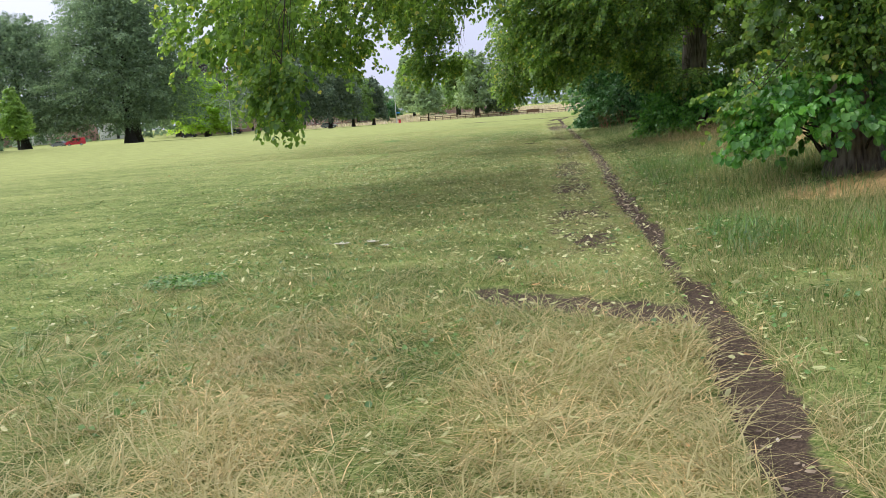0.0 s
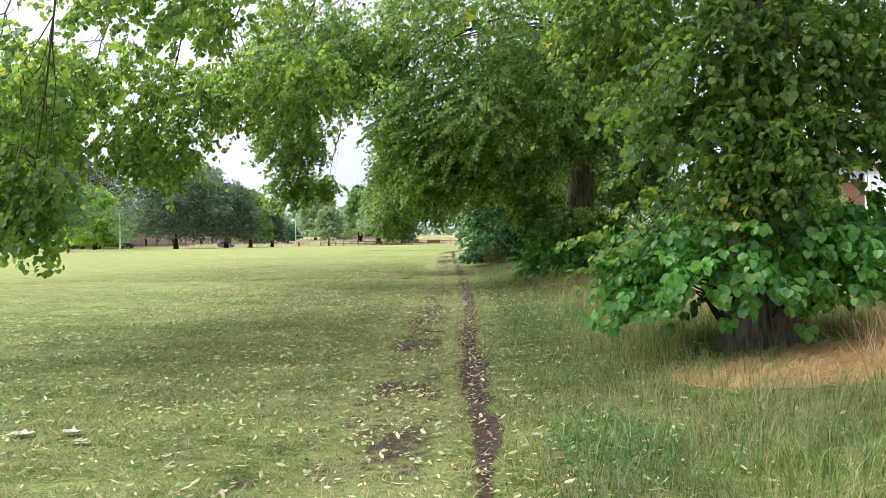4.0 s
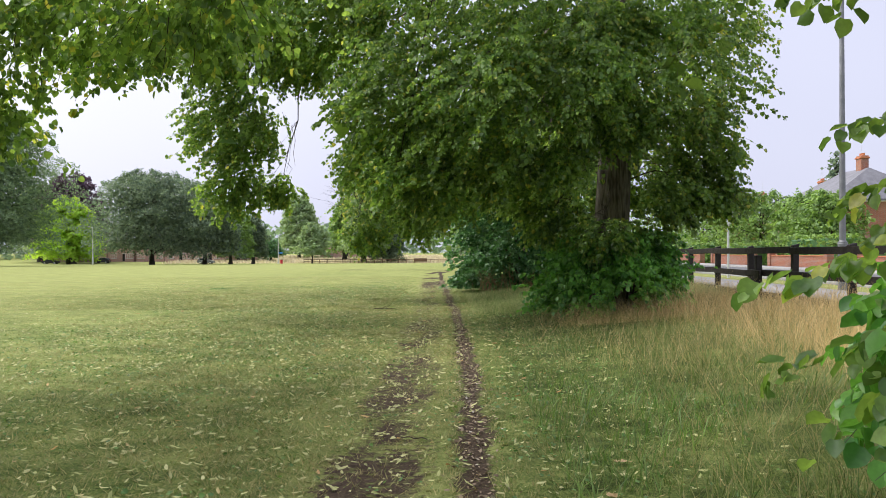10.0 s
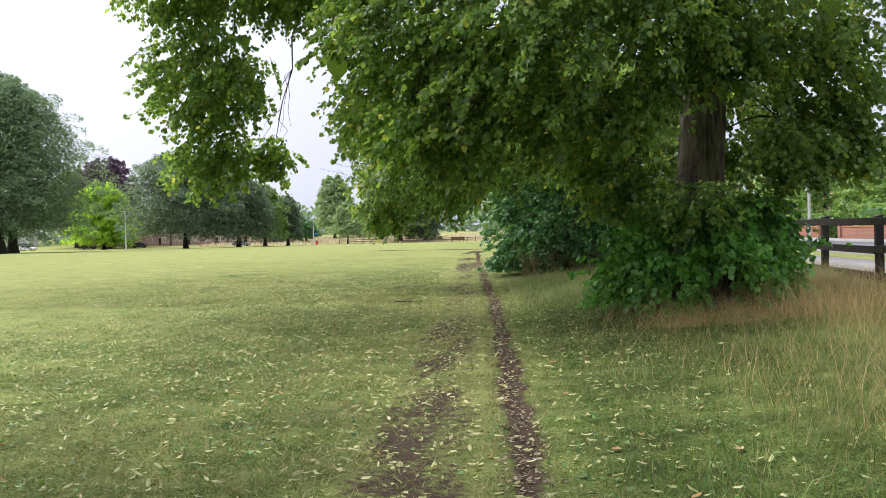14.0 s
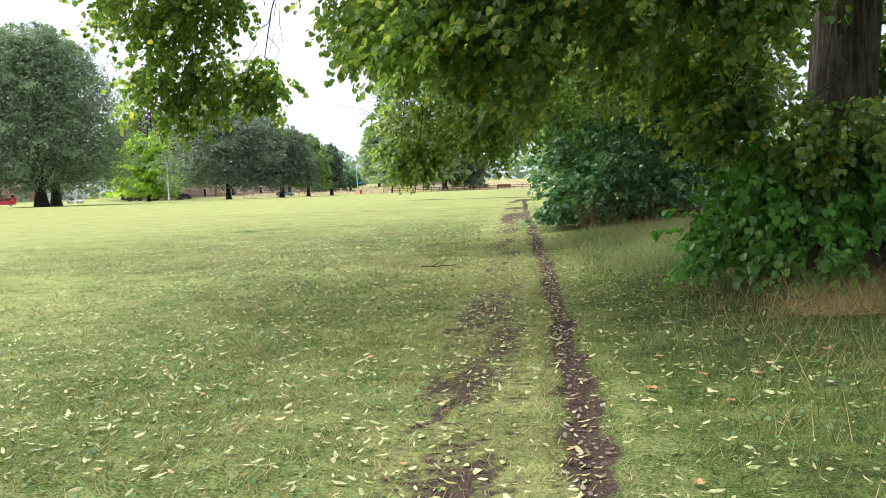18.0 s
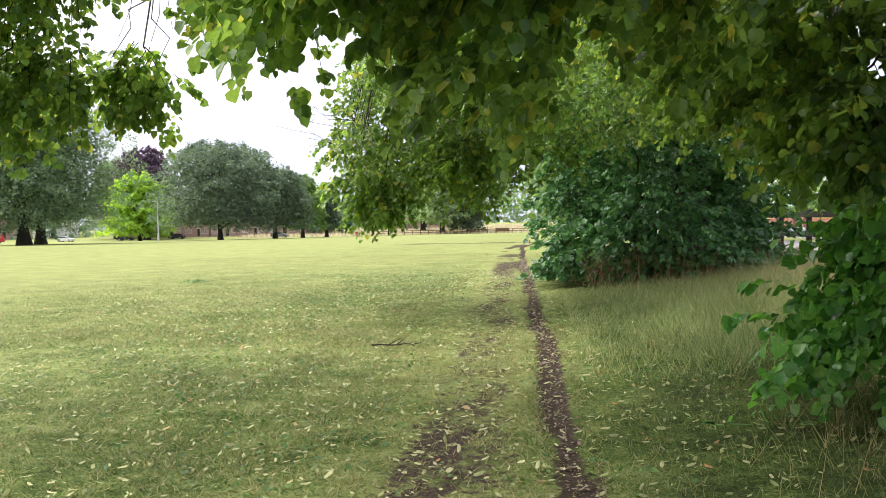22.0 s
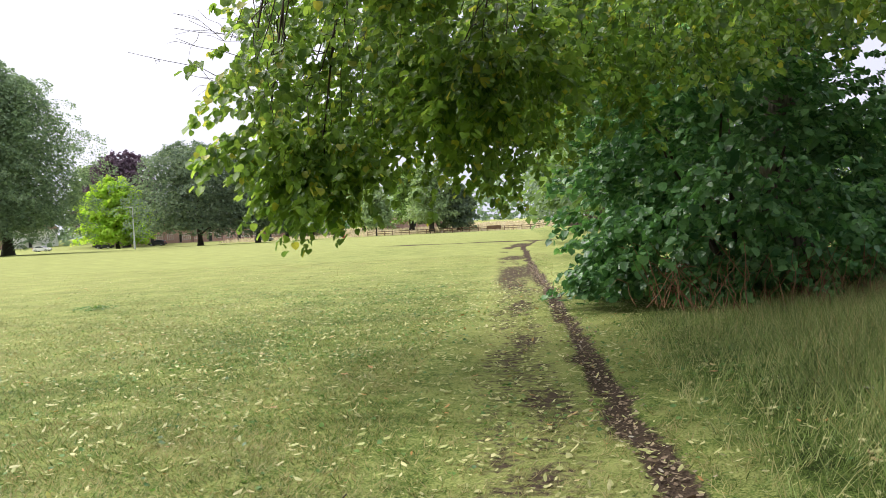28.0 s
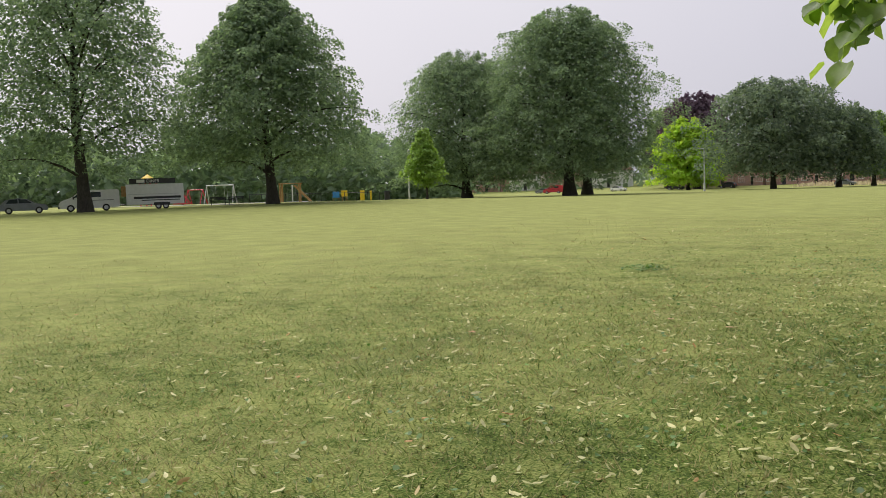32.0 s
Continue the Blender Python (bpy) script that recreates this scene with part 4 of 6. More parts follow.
third_lime = lime_tree(4.6, 44.6, 0.42, 17, masses(4.6, 44.6,
    # low boughs over the field
    (-1.7, 38.6, 3.4, 1.6, 1.6, 1.8, 310), (-1.8, 37.6, 2.2, 0.9, 0.8, 0.85, 120), (-2.1, 36.8, 2.4, 0.42, 0.42, 0.5, 26), (-2.15, 36.7, 3.1, 0.5, 0.5, 0.5, 18), (-0.4, 39.4, 3.2, 1.8, 1.6, 1.7, 310), (-1.4, 41.6, 4.9, 2.2, 2.2, 1.5, 220), (-0.9, 36.6, 4.2, 1.3, 1.3, 1.2, 220), (-0.2, 37.4, 3.0, 1.1, 0.9, 1.0, 170),
    # over the path and the shrub
    (1.6, 39.6, 4.0, 2.0, 1.8, 1.6, 380), (3.8, 40.8, 4.8, 2.0, 1.8, 1.6, 280), (1.0, 43.2, 4.8, 2.2, 2.2, 1.6, 220), (6.0, 41.6, 5.0, 1.8, 1.8, 1.8, 300), (0.6, 36.2, 4.4, 1.6, 1.4, 1.1, 150), (2.9, 37.2, 4.1, 1.6, 1.5, 1.2, 120), (4.8, 38.6, 4.9, 1.6, 1.5, 1.4, 250), (6.4, 42.0, 3.8, 1.2, 1.2, 1.3, 190),
    (0.0, 47.1, 4.4, 2.4, 2.4, 1.6, 220), (3.6, 47.6, 5.2, 2.2, 2.2, 2.0, 140), (1.6, 42.2, 7.8, 3.6, 3.4, 2.0, 170), (5.2, 44.2, 8.2, 3.0, 3.0, 2.6, 260), (3.6, 44.6, 12.7, 4.0, 4.0, 3.6, 110)),
    23, "mature lime tree standing behind a dark shrub", 0, 0, 0, 2.25)
dead_twigs, tr = [], np.random.default_rng(77)
for k in range(9):
    a = np.array([-1.9, 38.3, 3.2]) - (4.6, 44.6, gz(4.6, 44.6)) + tr.normal(0, 0.12, 3)
    b = a + (-1.2 + tr.normal(0, 0.15), -0.7 + tr.normal(0, 0.2), tr.uniform(-0.25, 0.5))
    line = curve_to(a, b, -0.08, 7, 0.05, 300 + k)
    dead_twigs.append(tube(line, np.linspace(0.006, 0.002, 7), 4))
    for q in (2, 4, 5):
        dead_twigs.append(tube(curve_to(line[q], line[q] + tr.normal(0, 0.14, 3) + (-0.15, -0.1, 0.0), 0.02, 4, 0.02, q + k), np.linspace(0.003, 0.0015, 4), 3))
v, f = joined(dead_twigs)
tagged(mesh_of("dead_growth", v, f, TWIG, third_lime), "bare dead twigs", kind="stuff")


def shrub(x, y, rx, ry, h, n, seed, label, mat, size=0.11, name="shrub"):
    """A dense shrub whose leaves reach almost to the ground."""
    base = gz(x, y)
    ob = thing(name, pose(x, y, base), label, "shrub")
    r = np.random.default_rng(seed)
    d = r.normal(0, 1, (n, 3))
    d[:, 2] = np.abs(d[:, 2]) * 0.95 - 0.12
    d /= np.linalg.norm(d, axis=1)[:, None]
    f = 0.6 + 0.4 * r.uniform(0, 1, n) ** 0.5
    bump = 1 + 0.17 * np.sin(d[:, 0] * 6 + seed) * np.cos(d[:, 1] * 5) + 0.13 * np.sin(d[:, 2] * 11 + d[:, 1] * 8 + 3 * d[:, 0])
    p = d * (rx, ry, h) * (f * bump)[:, None] + (0, 0, 0.25)
    w = d + r.normal(0, 0.3, p.shape)
    w[:, 2] -= 0.45
    w /= np.linalg.norm(w, axis=1)[:, None]
    p[:, 2] = np.maximum(p[:, 2], 0.3 + 0.35 * (p[:, 1] < -0.5 * ry) * (p[:, 0] > -0.3 * rx))
    (lv, lf), (tv, tf) = foliage(p, w, 0.66, 19, size, seed)
    lv[:, 2] = np.maximum(lv[:, 2], 0.02)
    tagged(mesh_of("foliage", lv, lf, mat, ob), kind="stuff")
    mesh_of("twig_growth", tv, tf, TWIG, ob)["kind"] = "stuff"
    q = lobe_points((0, 0, h * 0.4), (rx * 0.66, ry * 0.66, h * 0.5), n // 4, seed, 0.3, 0.25)
    k = len(q)
    iv, jf = leaves(q, r.uniform(0, 6.3, k), r.uniform(-1.2, 0.2, k), r.uniform(-0.6, 0.6, k), r.uniform(0.22, 0.36, k))
    tagged(mesh_of("inner_foliage", iv, jf, mat, ob), kind="stuff")
    for k in range(9):
        a = 2 * np.pi * k / 9
        e = (np.cos(a) * rx * 0.6, np.sin(a) * ry * 0.6, h * r.uniform(0.5, 0.8))
        v, f = tube(curve_to((np.cos(a) * 0.25, np.sin(a) * 0.25, -0.1), e, 0.3, 7, 0.08, k), np.linspace(0.05, 0.012, 7), 6)
        mesh_of("stem", v, f, TWIG, ob, True)
    dead = []
    for k in range(170):
        a = r.uniform(-2.5, -0.3)
        q = np.array([np.cos(a) * rx * 0.95, np.sin(a) * ry * 1.0, 0.0]) * r.uniform(0.85, 1.15)
        e = q + np.array([r.normal(0, 0.35), r.normal(-0.1, 0.25), r.uniform(0.3, 1.0)])
        dead.append(tube(curve_to(q, e, r.uniform(-0.05, 0.3), 6, 0.04, k), np.linspace(0.009, 0.003, 6), 4))
    v, f = joined(dead)
    tagged(mesh_of("dead_growth", v, f, DEAD_STEM, ob), "dead red-brown stems", kind="stuff")
    return ob


shrub(3.7, 44.0, 2.45, 3.2, 4.3, 2000, 31, "dense dark green shrub with dead brown stems at its foot", SHRUB_LEAF, 0.13)


# clump of leaves seen from afar: a kinked diamond
CLUMP_V = np.array([(0, -0.5, 0), (-0.42, 0.05, 0.16), (0, 0.55, -0.08), (0.42, 0.0, 0.12)])
CLUMP_F = np.array([(0, 1, 2, 3)])


def park_tree(name, x, y, h, w, stem_h, stem_r, mat, n, seed, label, clump=0.5, shape="dome", bark=None, droop=0.0, group="", depth=1.0, core=4):
    """A tree seen from some way off: stem, limbs, and a crown of small clumps with an uneven outline and gaps."""
    base = gz(x, y)
    ob = thing(name, pose(x, y, base), label, "tree", group)
    r = np.random.default_rng(seed)
    hs = np.linspace(-0.2, h * 0.75, 10)
    v, f = tube(np.stack([0.15 * np.sin(hs * 0.3 + seed), 0.15 * np.cos(hs * 0.35), hs], -1), stem_r * (1 + 0.4 * np.exp(-np.clip(hs, 0, 99) / 0.4)) * np.linspace(1, 0.15, 10), 12, 0.15, seed)
    mesh_of("trunk", v, f, bark or DARK_BARK, ob, True)
    ph = r.uniform(0, 6.3, 8)
    tall = h - stem_h

    def reach(k):
        """How far the crown reaches at a share k of its height: widest low down, narrowing to the top."""
        if shape == "cone":
            return 1.35 * (1 - k) ** 0.8 * np.clip(k * 6, 0.25, 1)
        if shape == "peak":
            return 1.1 * np.clip(k / 0.06 + 0.6, 0, 1) * np.clip(1 - ((k - 0.14) / 0.87).clip(0) ** 1.45, 0, 1) ** 0.8
        if shape == "broad":
            return 1.02 * np.clip(1 - ((k - 0.35) / 0.68).clip(0) ** 2.4, 0, 1) ** 0.52
        return 1.06 * np.clip(k / 0.06 + 0.6, 0, 1) * np.clip(1 - ((k - 0.2) / 0.82).clip(0) ** 2.2, 0, 1) ** 0.62

    def arc(k, a, length, s):
        """A bough's line: out of the stem, over and down to its tip."""
        R = w / 2 * length
        z2 = stem_h + k * tall
        z0 = stem_h * 0.8 + k * tall * 0.7
        z1 = np.maximum(z0, z2) + 0.16 * R + 0.3 * droop
        z = (1 - s) ** 2 * z0 + 2 * s * (1 - s) * z1 + s * s * z2
        q = R * s
        return np.stack([np.cos(a) * q, np.sin(a) * q * depth, z], -1)

    m = int(np.clip(n / 130, 40, 320))
    k = ((np.arange(m) + r.uniform(0, 1, m)) / m) ** 0.85
    a = np.arange(m) * 2.39996 + r.normal(0, 0.35, m)
    lump = 1 + 0.10 * np.sin(2 * a + ph[0]) + 0.09 * np.sin(3 * a + 5 * k + ph[1])
    length = np.maximum(reach(k) * lump * r.uniform(0.74, 1.08, m), 0.05)
    per = max(12, n // m)
    b = np.repeat(np.arange(m), per)
    s = 1.02 - 0.8 * r.uniform(0, 1, m * per) ** 1.6
    p = arc(k[b], a[b], length[b], s)
    spread = w * 0.5 * length[b] * 0.34 * (1.12 - s) + clump * 1.6
    v = r.normal(0, 0.62, m * per) * spread
    p += np.stack([-np.sin(a[b]) * v, np.cos(a[b]) * v * depth, -0.30 * np.abs(v) + r.normal(0, clump * 0.5, m * per)], -1)
    p[:, 2] -= (0.25 + droop) * 0.9 * r.uniform(0, 1, m * per) ** 3 * s
    p = p[p[:, 2] > max(0.4, stem_h * 0.6)]
    # shaded leaves deep inside
    c = n // core
    kk, aa = r.uniform(0.02, 0.9, c), r.uniform(0, 6.3, c)
    f = r.uniform(0.1, 1.0, c) ** 0.7 * 0.84 * reach(kk) * w / 2
    inner = np.stack([np.cos(aa) * f, np.sin(aa) * f * depth, stem_h + kk * tall + 0.05 * tall * (1 - kk)], -1)
    inner = inner[inner[:, 2] < h * 0.93]
    big = np.concatenate([np.full(len(p), clump), np.full(len(inner), clump * 1.6)])
    p = np.concatenate([p, inner])
    c = len(p)
    yaw = np.arctan2(-p[:, 0], p[:, 1]) + r.normal(0, 0.9, c)
    lv, lf = leaves(p, yaw, r.normal(-0.45, 0.42, c), r.normal(0, 0.4, c), big * r.uniform(0.5, 1.25, c), (CLUMP_V, CLUMP_F))
    tagged(mesh_of("crown", lv, lf, mat, ob), kind="stuff")
    s = np.linspace(0, 0.8, 8)
    for q in range(2, m, max(1, m // 14)):
        v, f = tube(arc(k[q], a[q], length[q], s), np.linspace(stem_r * 0.26, 0.03, 8), 6)
        mesh_of("limb", v, f, bark or DARK_BARK, ob, True)
    return ob


def polar(t_x, t_y, bearing, dist):
    """A place at a bearing (degrees right of +y) and distance from a point."""
    return t_x + dist * math.sin(radians(bearing)), t_y + dist * math.cos(radians(bearing))


E_X, E_Y = -1.68, 33.25
BEECH = "tall dark green beech tree at the edge of the park field"
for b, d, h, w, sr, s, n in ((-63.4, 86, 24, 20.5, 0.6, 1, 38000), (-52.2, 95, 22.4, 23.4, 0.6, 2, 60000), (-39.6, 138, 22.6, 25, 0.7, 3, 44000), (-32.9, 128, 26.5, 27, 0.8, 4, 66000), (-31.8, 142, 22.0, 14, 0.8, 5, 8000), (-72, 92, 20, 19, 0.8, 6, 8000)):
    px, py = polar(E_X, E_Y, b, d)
    park_tree("beech_tree", px, py, h, w, 3.6 if s < 3 else 2.0 if s == 4 else 1.1, sr, HAZED_BEECH_LEAF, n, s, BEECH, 0.29, "peak" if s == 2 else "dome", None, 0.8, "beech trees along the field", 1.0, 7 if s == 1 else 4 if s == 2 else 2)
px, py = polar(E_X, E_Y, -42.25, 106)
park_tree("young_tree", px, py, 8.3, 5.6, 1.6, 0.16, YOUNG_LEAF, 5000, 7, "young pale green tree on a thin stem", 0.36, "cone")
px, py = polar(0, 0, -22.4, 230)
park_tree("bright_maple", px, py, 15.4, 15.5, 1.2, 0.4, BRIGHT_LEAF, 15000, 8, "bright yellow-green maple at the field edge", 0.62)
px, py = polar(0, 0, -22.3, 262)
park_tree("copper_beech", px, py, 24.0, 21, 3.0, 0.8, COPPER_LEAF, 9000, 9, "copper beech with dark purple leaves", 0.75)
px, py = polar(0, 0, -24.0, 280)
park_tree("pale_tree", px, py, 22, 16, 3.0, 0.8, PALE_LEAF, 3500, 29, "pale green tree behind the copper beech", 0.8)
WEEP = "broad weeping tree with hanging boughs, its green greyed for distance haze"
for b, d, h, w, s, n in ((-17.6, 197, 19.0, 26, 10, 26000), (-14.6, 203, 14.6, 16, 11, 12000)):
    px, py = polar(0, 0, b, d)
    park_tree("weeping_tree", px, py, h, w, 1.9, 0.5, HAZED_WEEPING_LEAF, n, s, WEEP, 0.45, "broad", None, 1.2, "weeping trees before the houses")
for b, d, h, w, s, mat in ((-13.2, 214, 13.5, 12, 13, GARDEN_LEAF), (-11.9, 222, 11.5, 8, 14, HAZED_WEEPING_LEAF), (-12.6, 262, 9, 11, 15, HAZED_WOOD_LEAF), (-10.9, 262, 6.0, 6.5, 16, SHRUB_LEAF)):
    px, py = polar(0, 0, b, d)
    park_tree("field_tree", px, py, h, w, 1.6, 0.4, mat, 4500, s, "leafy green tree at the far edge of the field", 0.6)
px, py = polar(0, 0, -9.2, 282)
park_tree("tall_pale_tree", px, py, 19.5, 13.5, 2.0, 0.5, PALE_LEAF, 7000, 17, "tall pale green tree beyond the meadow", 0.7)
px, py = polar(0, 0, -8.3, 236)
park_tree("small_field_tree", px, py, 10.4, 8.6, 2.0, 0.18, PALE_LEAF, 4500, 18, "small round-headed tree beside the far fence", 0.5)
for b, d, h, w, s, mat, st in ((-5.2, 244, 18, 13, 19, PALE_LEAF, 1.8), (-3.6, 246, 12, 9, 20, HAZED_WEEPING_LEAF, 0.6), (-6.4, 262, 17, 10, 21, GARDEN_LEAF, 2.0)):
    px, py = polar(0, 0, b, d)
    park_tree("fence_tree", px, py, h, w, st, 0.7, mat, 5500, s, "leafy tree standing at the far fence", 0.6)
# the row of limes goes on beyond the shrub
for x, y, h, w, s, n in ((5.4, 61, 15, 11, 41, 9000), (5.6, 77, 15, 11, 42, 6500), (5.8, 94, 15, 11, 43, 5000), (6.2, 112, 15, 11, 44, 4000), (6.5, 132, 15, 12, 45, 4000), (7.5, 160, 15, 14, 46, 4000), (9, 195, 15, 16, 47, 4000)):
    park_tree("lime_tree", x, y, h, w, 0.9, 0.42, LIME_ROW_LEAF if y < 80 else HAZED_WEEPING_LEAF, n, s, "lime tree further along the row, leafy down to the ground", 0.3 if y < 70 else 0.42, "dome", BARK, 0.5, "row of lime trees")
# gardens across the road
for x, y, h, w, s in ((26.8, 70, 5.4, 6.5, 51), (27.3, 75.5, 5.6, 6.0, 52), (27.5, 50, 4.4, 5, 53), (26.8, 83, 6.2, 8, 54), (27, 91, 6.8, 9, 55), (27, 101, 7.4, 10, 56), (27, 114, 7.8, 11, 58)):
    park_tree("garden_tree", x, y, h, w, 0.7, 0.14, GARDEN_LEAF, 4000, s, "rounded leafy garden tree behind a low brick wall", 0.24, "dome", None, 0.0, "garden trees")
park_tree("conifer", 36, 90, 10.5, 3.8, 2.0, 0.2, HAZED_WEEPING_LEAF, 500, 57, "thin dark conifer behind a roof", 0.4, "cone")


def woods(name, rings, seed, label, size=1.9):
    """Distant trees in a belt all round: many clumps over uneven tops."""
    r = np.random.default_rng(seed)
    P, S = [], []
    for b0, b1, dist, h, n in rings:
        b = np.radians(r.uniform(b0, b1, n))
        d = dist + r.uniform(0, 40, n)
        px, py = d * np.sin(b), d * np.cos(b)
        top = h * (0.55 + 0.55 * vnoise(np.degrees(b) * 0.45, seed, 61) + 0.2 * vnoise(np.degrees(b) * 1.9, seed, 62))
        zz = r.uniform(0, 1, n) ** 1.1 * top
        P.append(np.stack([px, py, ground_z(px, py) + zz], -1)), S.append(np.full(n, dist / 300))
    P, S = np.concatenate(P), np.concatenate(S)
    m = len(P)
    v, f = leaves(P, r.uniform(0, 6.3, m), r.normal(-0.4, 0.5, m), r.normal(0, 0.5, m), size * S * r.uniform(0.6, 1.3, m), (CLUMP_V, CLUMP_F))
    return tagged(mesh_of(name, v, f, HAZED_WOOD_LEAF), label, "woods", "", "stuff")


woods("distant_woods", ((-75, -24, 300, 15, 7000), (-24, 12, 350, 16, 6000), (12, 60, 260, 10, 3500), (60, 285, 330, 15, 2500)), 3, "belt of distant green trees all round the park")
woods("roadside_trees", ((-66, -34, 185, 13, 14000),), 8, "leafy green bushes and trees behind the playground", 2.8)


# ---- park fence ----
FENCE_X = 7.87


def post_fence(name, spots, h, rails, mat, label, w=0.13, group="", rail_w=0.045, rail_h=0.14):
    """Posts at the spots, each a part, with a board from post to post at each height."""
    x0, y0 = spots[0]
    ob = thing(name, pose(x0, y0, gz(x0, y0)), label, "fence", group)
    z0 = gz(x0, y0)
    r = random.Random(5)
    for x, y in spots:
        bm = box(w, w, h + 0.3, 0, 0, -0.3, 0.012)
        top = [v for v in bm.verts if v.co.z > h - 0.05]
        for v in top:
            v.co.z += (v.co.x + r.uniform(-0.01, 0.01)) * 0.25
        p = part("post", bm, mat, ob)
        p.matrix_local = pose(x - x0, y - y0, gz(x, y) - z0, r.uniform(-1, 1), r.uniform(-1.2, 1.2), r.uniform(-3, 3))
    for (xa, ya), (xb, yb) in zip(spots, spots[1:]):
        for k, hz in enumerate(rails):
            a = Vector((xa - x0 - 0.0, ya - y0, gz(xa, ya) - z0 + hz + r.uniform(-0.015, 0.015)))
            b = Vector((xb - x0, yb - y0, gz(xb, yb) - z0 + hz + r.uniform(-0.015, 0.015)))
            d = b - a
            bm = box(rail_w, d.length - 0.004, rail_h, 0, 0, -rail_h / 2, 0.006)
            p = part("rail", bm, mat, ob)
            side = Vector((d.y, -d.x, 0)).normalized() * -(w / 2 + rail_w / 2 - 0.01)
            p.matrix_local = Matrix.Translation((a + b) / 2 + side) @ d.to_track_quat("Y", "Z").to_matrix().to_4x4()
    return ob


ys = [27.96 + 2.6 * k for k in range(-12, 26)]
post_fence("park_fence", [(FENCE_X, y) for y in ys], 1.24, (1.12, 0.62, 0.14), FENCE_WOOD, "black-stained wooden post and rail fence beside the road")
stub = thing("short_fence_post", at_ground(FENCE_X - 0.17, 29.6), "short black timber post with an offcut nailed on", "post")
part("post", box(0.14, 0.14, 1.33, 0, 0, -0.3, 0.012), FENCE_WOOD, stub)
part("offcut", box(0.05, 0.34, 0.2, -0.1, -0.2, 0.5, 0.008), FENCE_WOOD, stub, "offcut of black board nailed to the post")

far_posts = [(-37.0 + 2.05 * k, 236.5 + 0.02 * (k - 8) ** 2) for k in range(24)]
post_fence("far_fence", far_posts, 1.2, (1.05, 0.6), BROWN_WOOD, "brown wooden post and rail fence before the dry meadow", 0.14, "", 0.06, 0.13)
sign = thing("notice_board", at_ground(-6.6, 235.2), "dark brown low board standing beside the far fence", "sign")
part("board", box(3.4, 0.08, 0.85, 0, 0, 0.45, 0.02), BROWN_WOOD, sign)
for k in (-1.4, 1.4):
    part("leg", box(0.12, 0.12, 0.6, k, 0, -0.1, 0.01), BROWN_WOOD, sign)


# ---- lamp columns and signs ----
def lamp_column(x, y, h, label, mat=GALV, arm=0.5, face=0.0, r=0.07):
    ob = thing("street_lamp", at_ground(x, y, face), label, "street lamp")
    part("base", rod((0, 0, -0.3), (0, 0, 1.35), r * 1.55, r * 1.5, 14), mat, ob)
    part("column", rod((0, 0, 1.3), (0, 0, h), r, r * 0.65, 14), mat, ob)
    part("collar", rod((0, 0, 1.3), (0, 0, 1.4), r * 1.6, r * 1.05, 14), mat, ob)
    part("arm", rod((0, 0, h - 0.03), (arm, 0, h + 0.06), r * 0.5, r * 0.45, 8), mat, ob)
    head = part("head", profile([(arm - 0.05, h), (arm + 0.5, h + 0.06), (arm + 0.48, h + 0.14), (arm + 0.1, h + 0.18), (arm - 0.05, h + 0.12)], 0.24, 0.02), mat, ob)
    part("lens", box(0.36, 0.18, 0.03, arm + 0.24, 0, h - 0.01, 0.005), GLASS, head, "clear lamp lens")
    part("hatch", box(0.01, 0.09, 0.42, r * 1.5, 0, 0.35, 0.003), mat, ob)
    return ob


lamp_column(11.3, 33.4, 8.6, "tall grey steel street lamp on the verge behind the fence", GREY_STEEL, 1.1, 0, 0.085)
lamp_column(-66.2, 174.3, 7.1, "tall pale steel lamp column at the field edge", GALV, 0.5, 180, 0.11)
px, py = polar(0, 0, -10.4, 238)
b_lamp = lamp_column(px, py, 7.4, "pale lamp column with a small sign at the far path", GALV, 0.4, 0, 0.11)
part("sign_plate", box(1.0, 0.04, 0.35, 0.6, 0, 2.6, 0.01), BLUE, b_lamp, "small blue and white direction sign")
px, py = polar(E_X, E_Y, -43.3, 112)
lamp_column(px, py, 6.2, "slim pale lamp column beside a young tree", GALV, 0.2, 90, 0.075)
bin_red = thing("litter_bin", at_ground(*polar(0, 0, -10.2, 236)), "small red litter bin beside a lamp column", "bin")
part("body", rod((0, 0, 0), (0, 0, 0.95), 0.3, 0.34, 12), RED_PAINT, bin_red)
part("rim", rod((0, 0, 0.95), (0, 0, 1.02), 0.37, 0.35, 12), DARK_PAINT, bin_red)

plate = thing("road_sign", at_ground(12.6, 47.2, 0), "small white square sign plate on a steel pole", "sign")
part("pole", rod((0, 0, -0.3), (0, 0, 5.2), 0.05, 0.05, 10), GALV, plate)
part("plate", box(0.42, 0.02, 0.5, 0, -0.07, 2.3, 0.008), WHITE_PAINT, plate, "white sign plate")


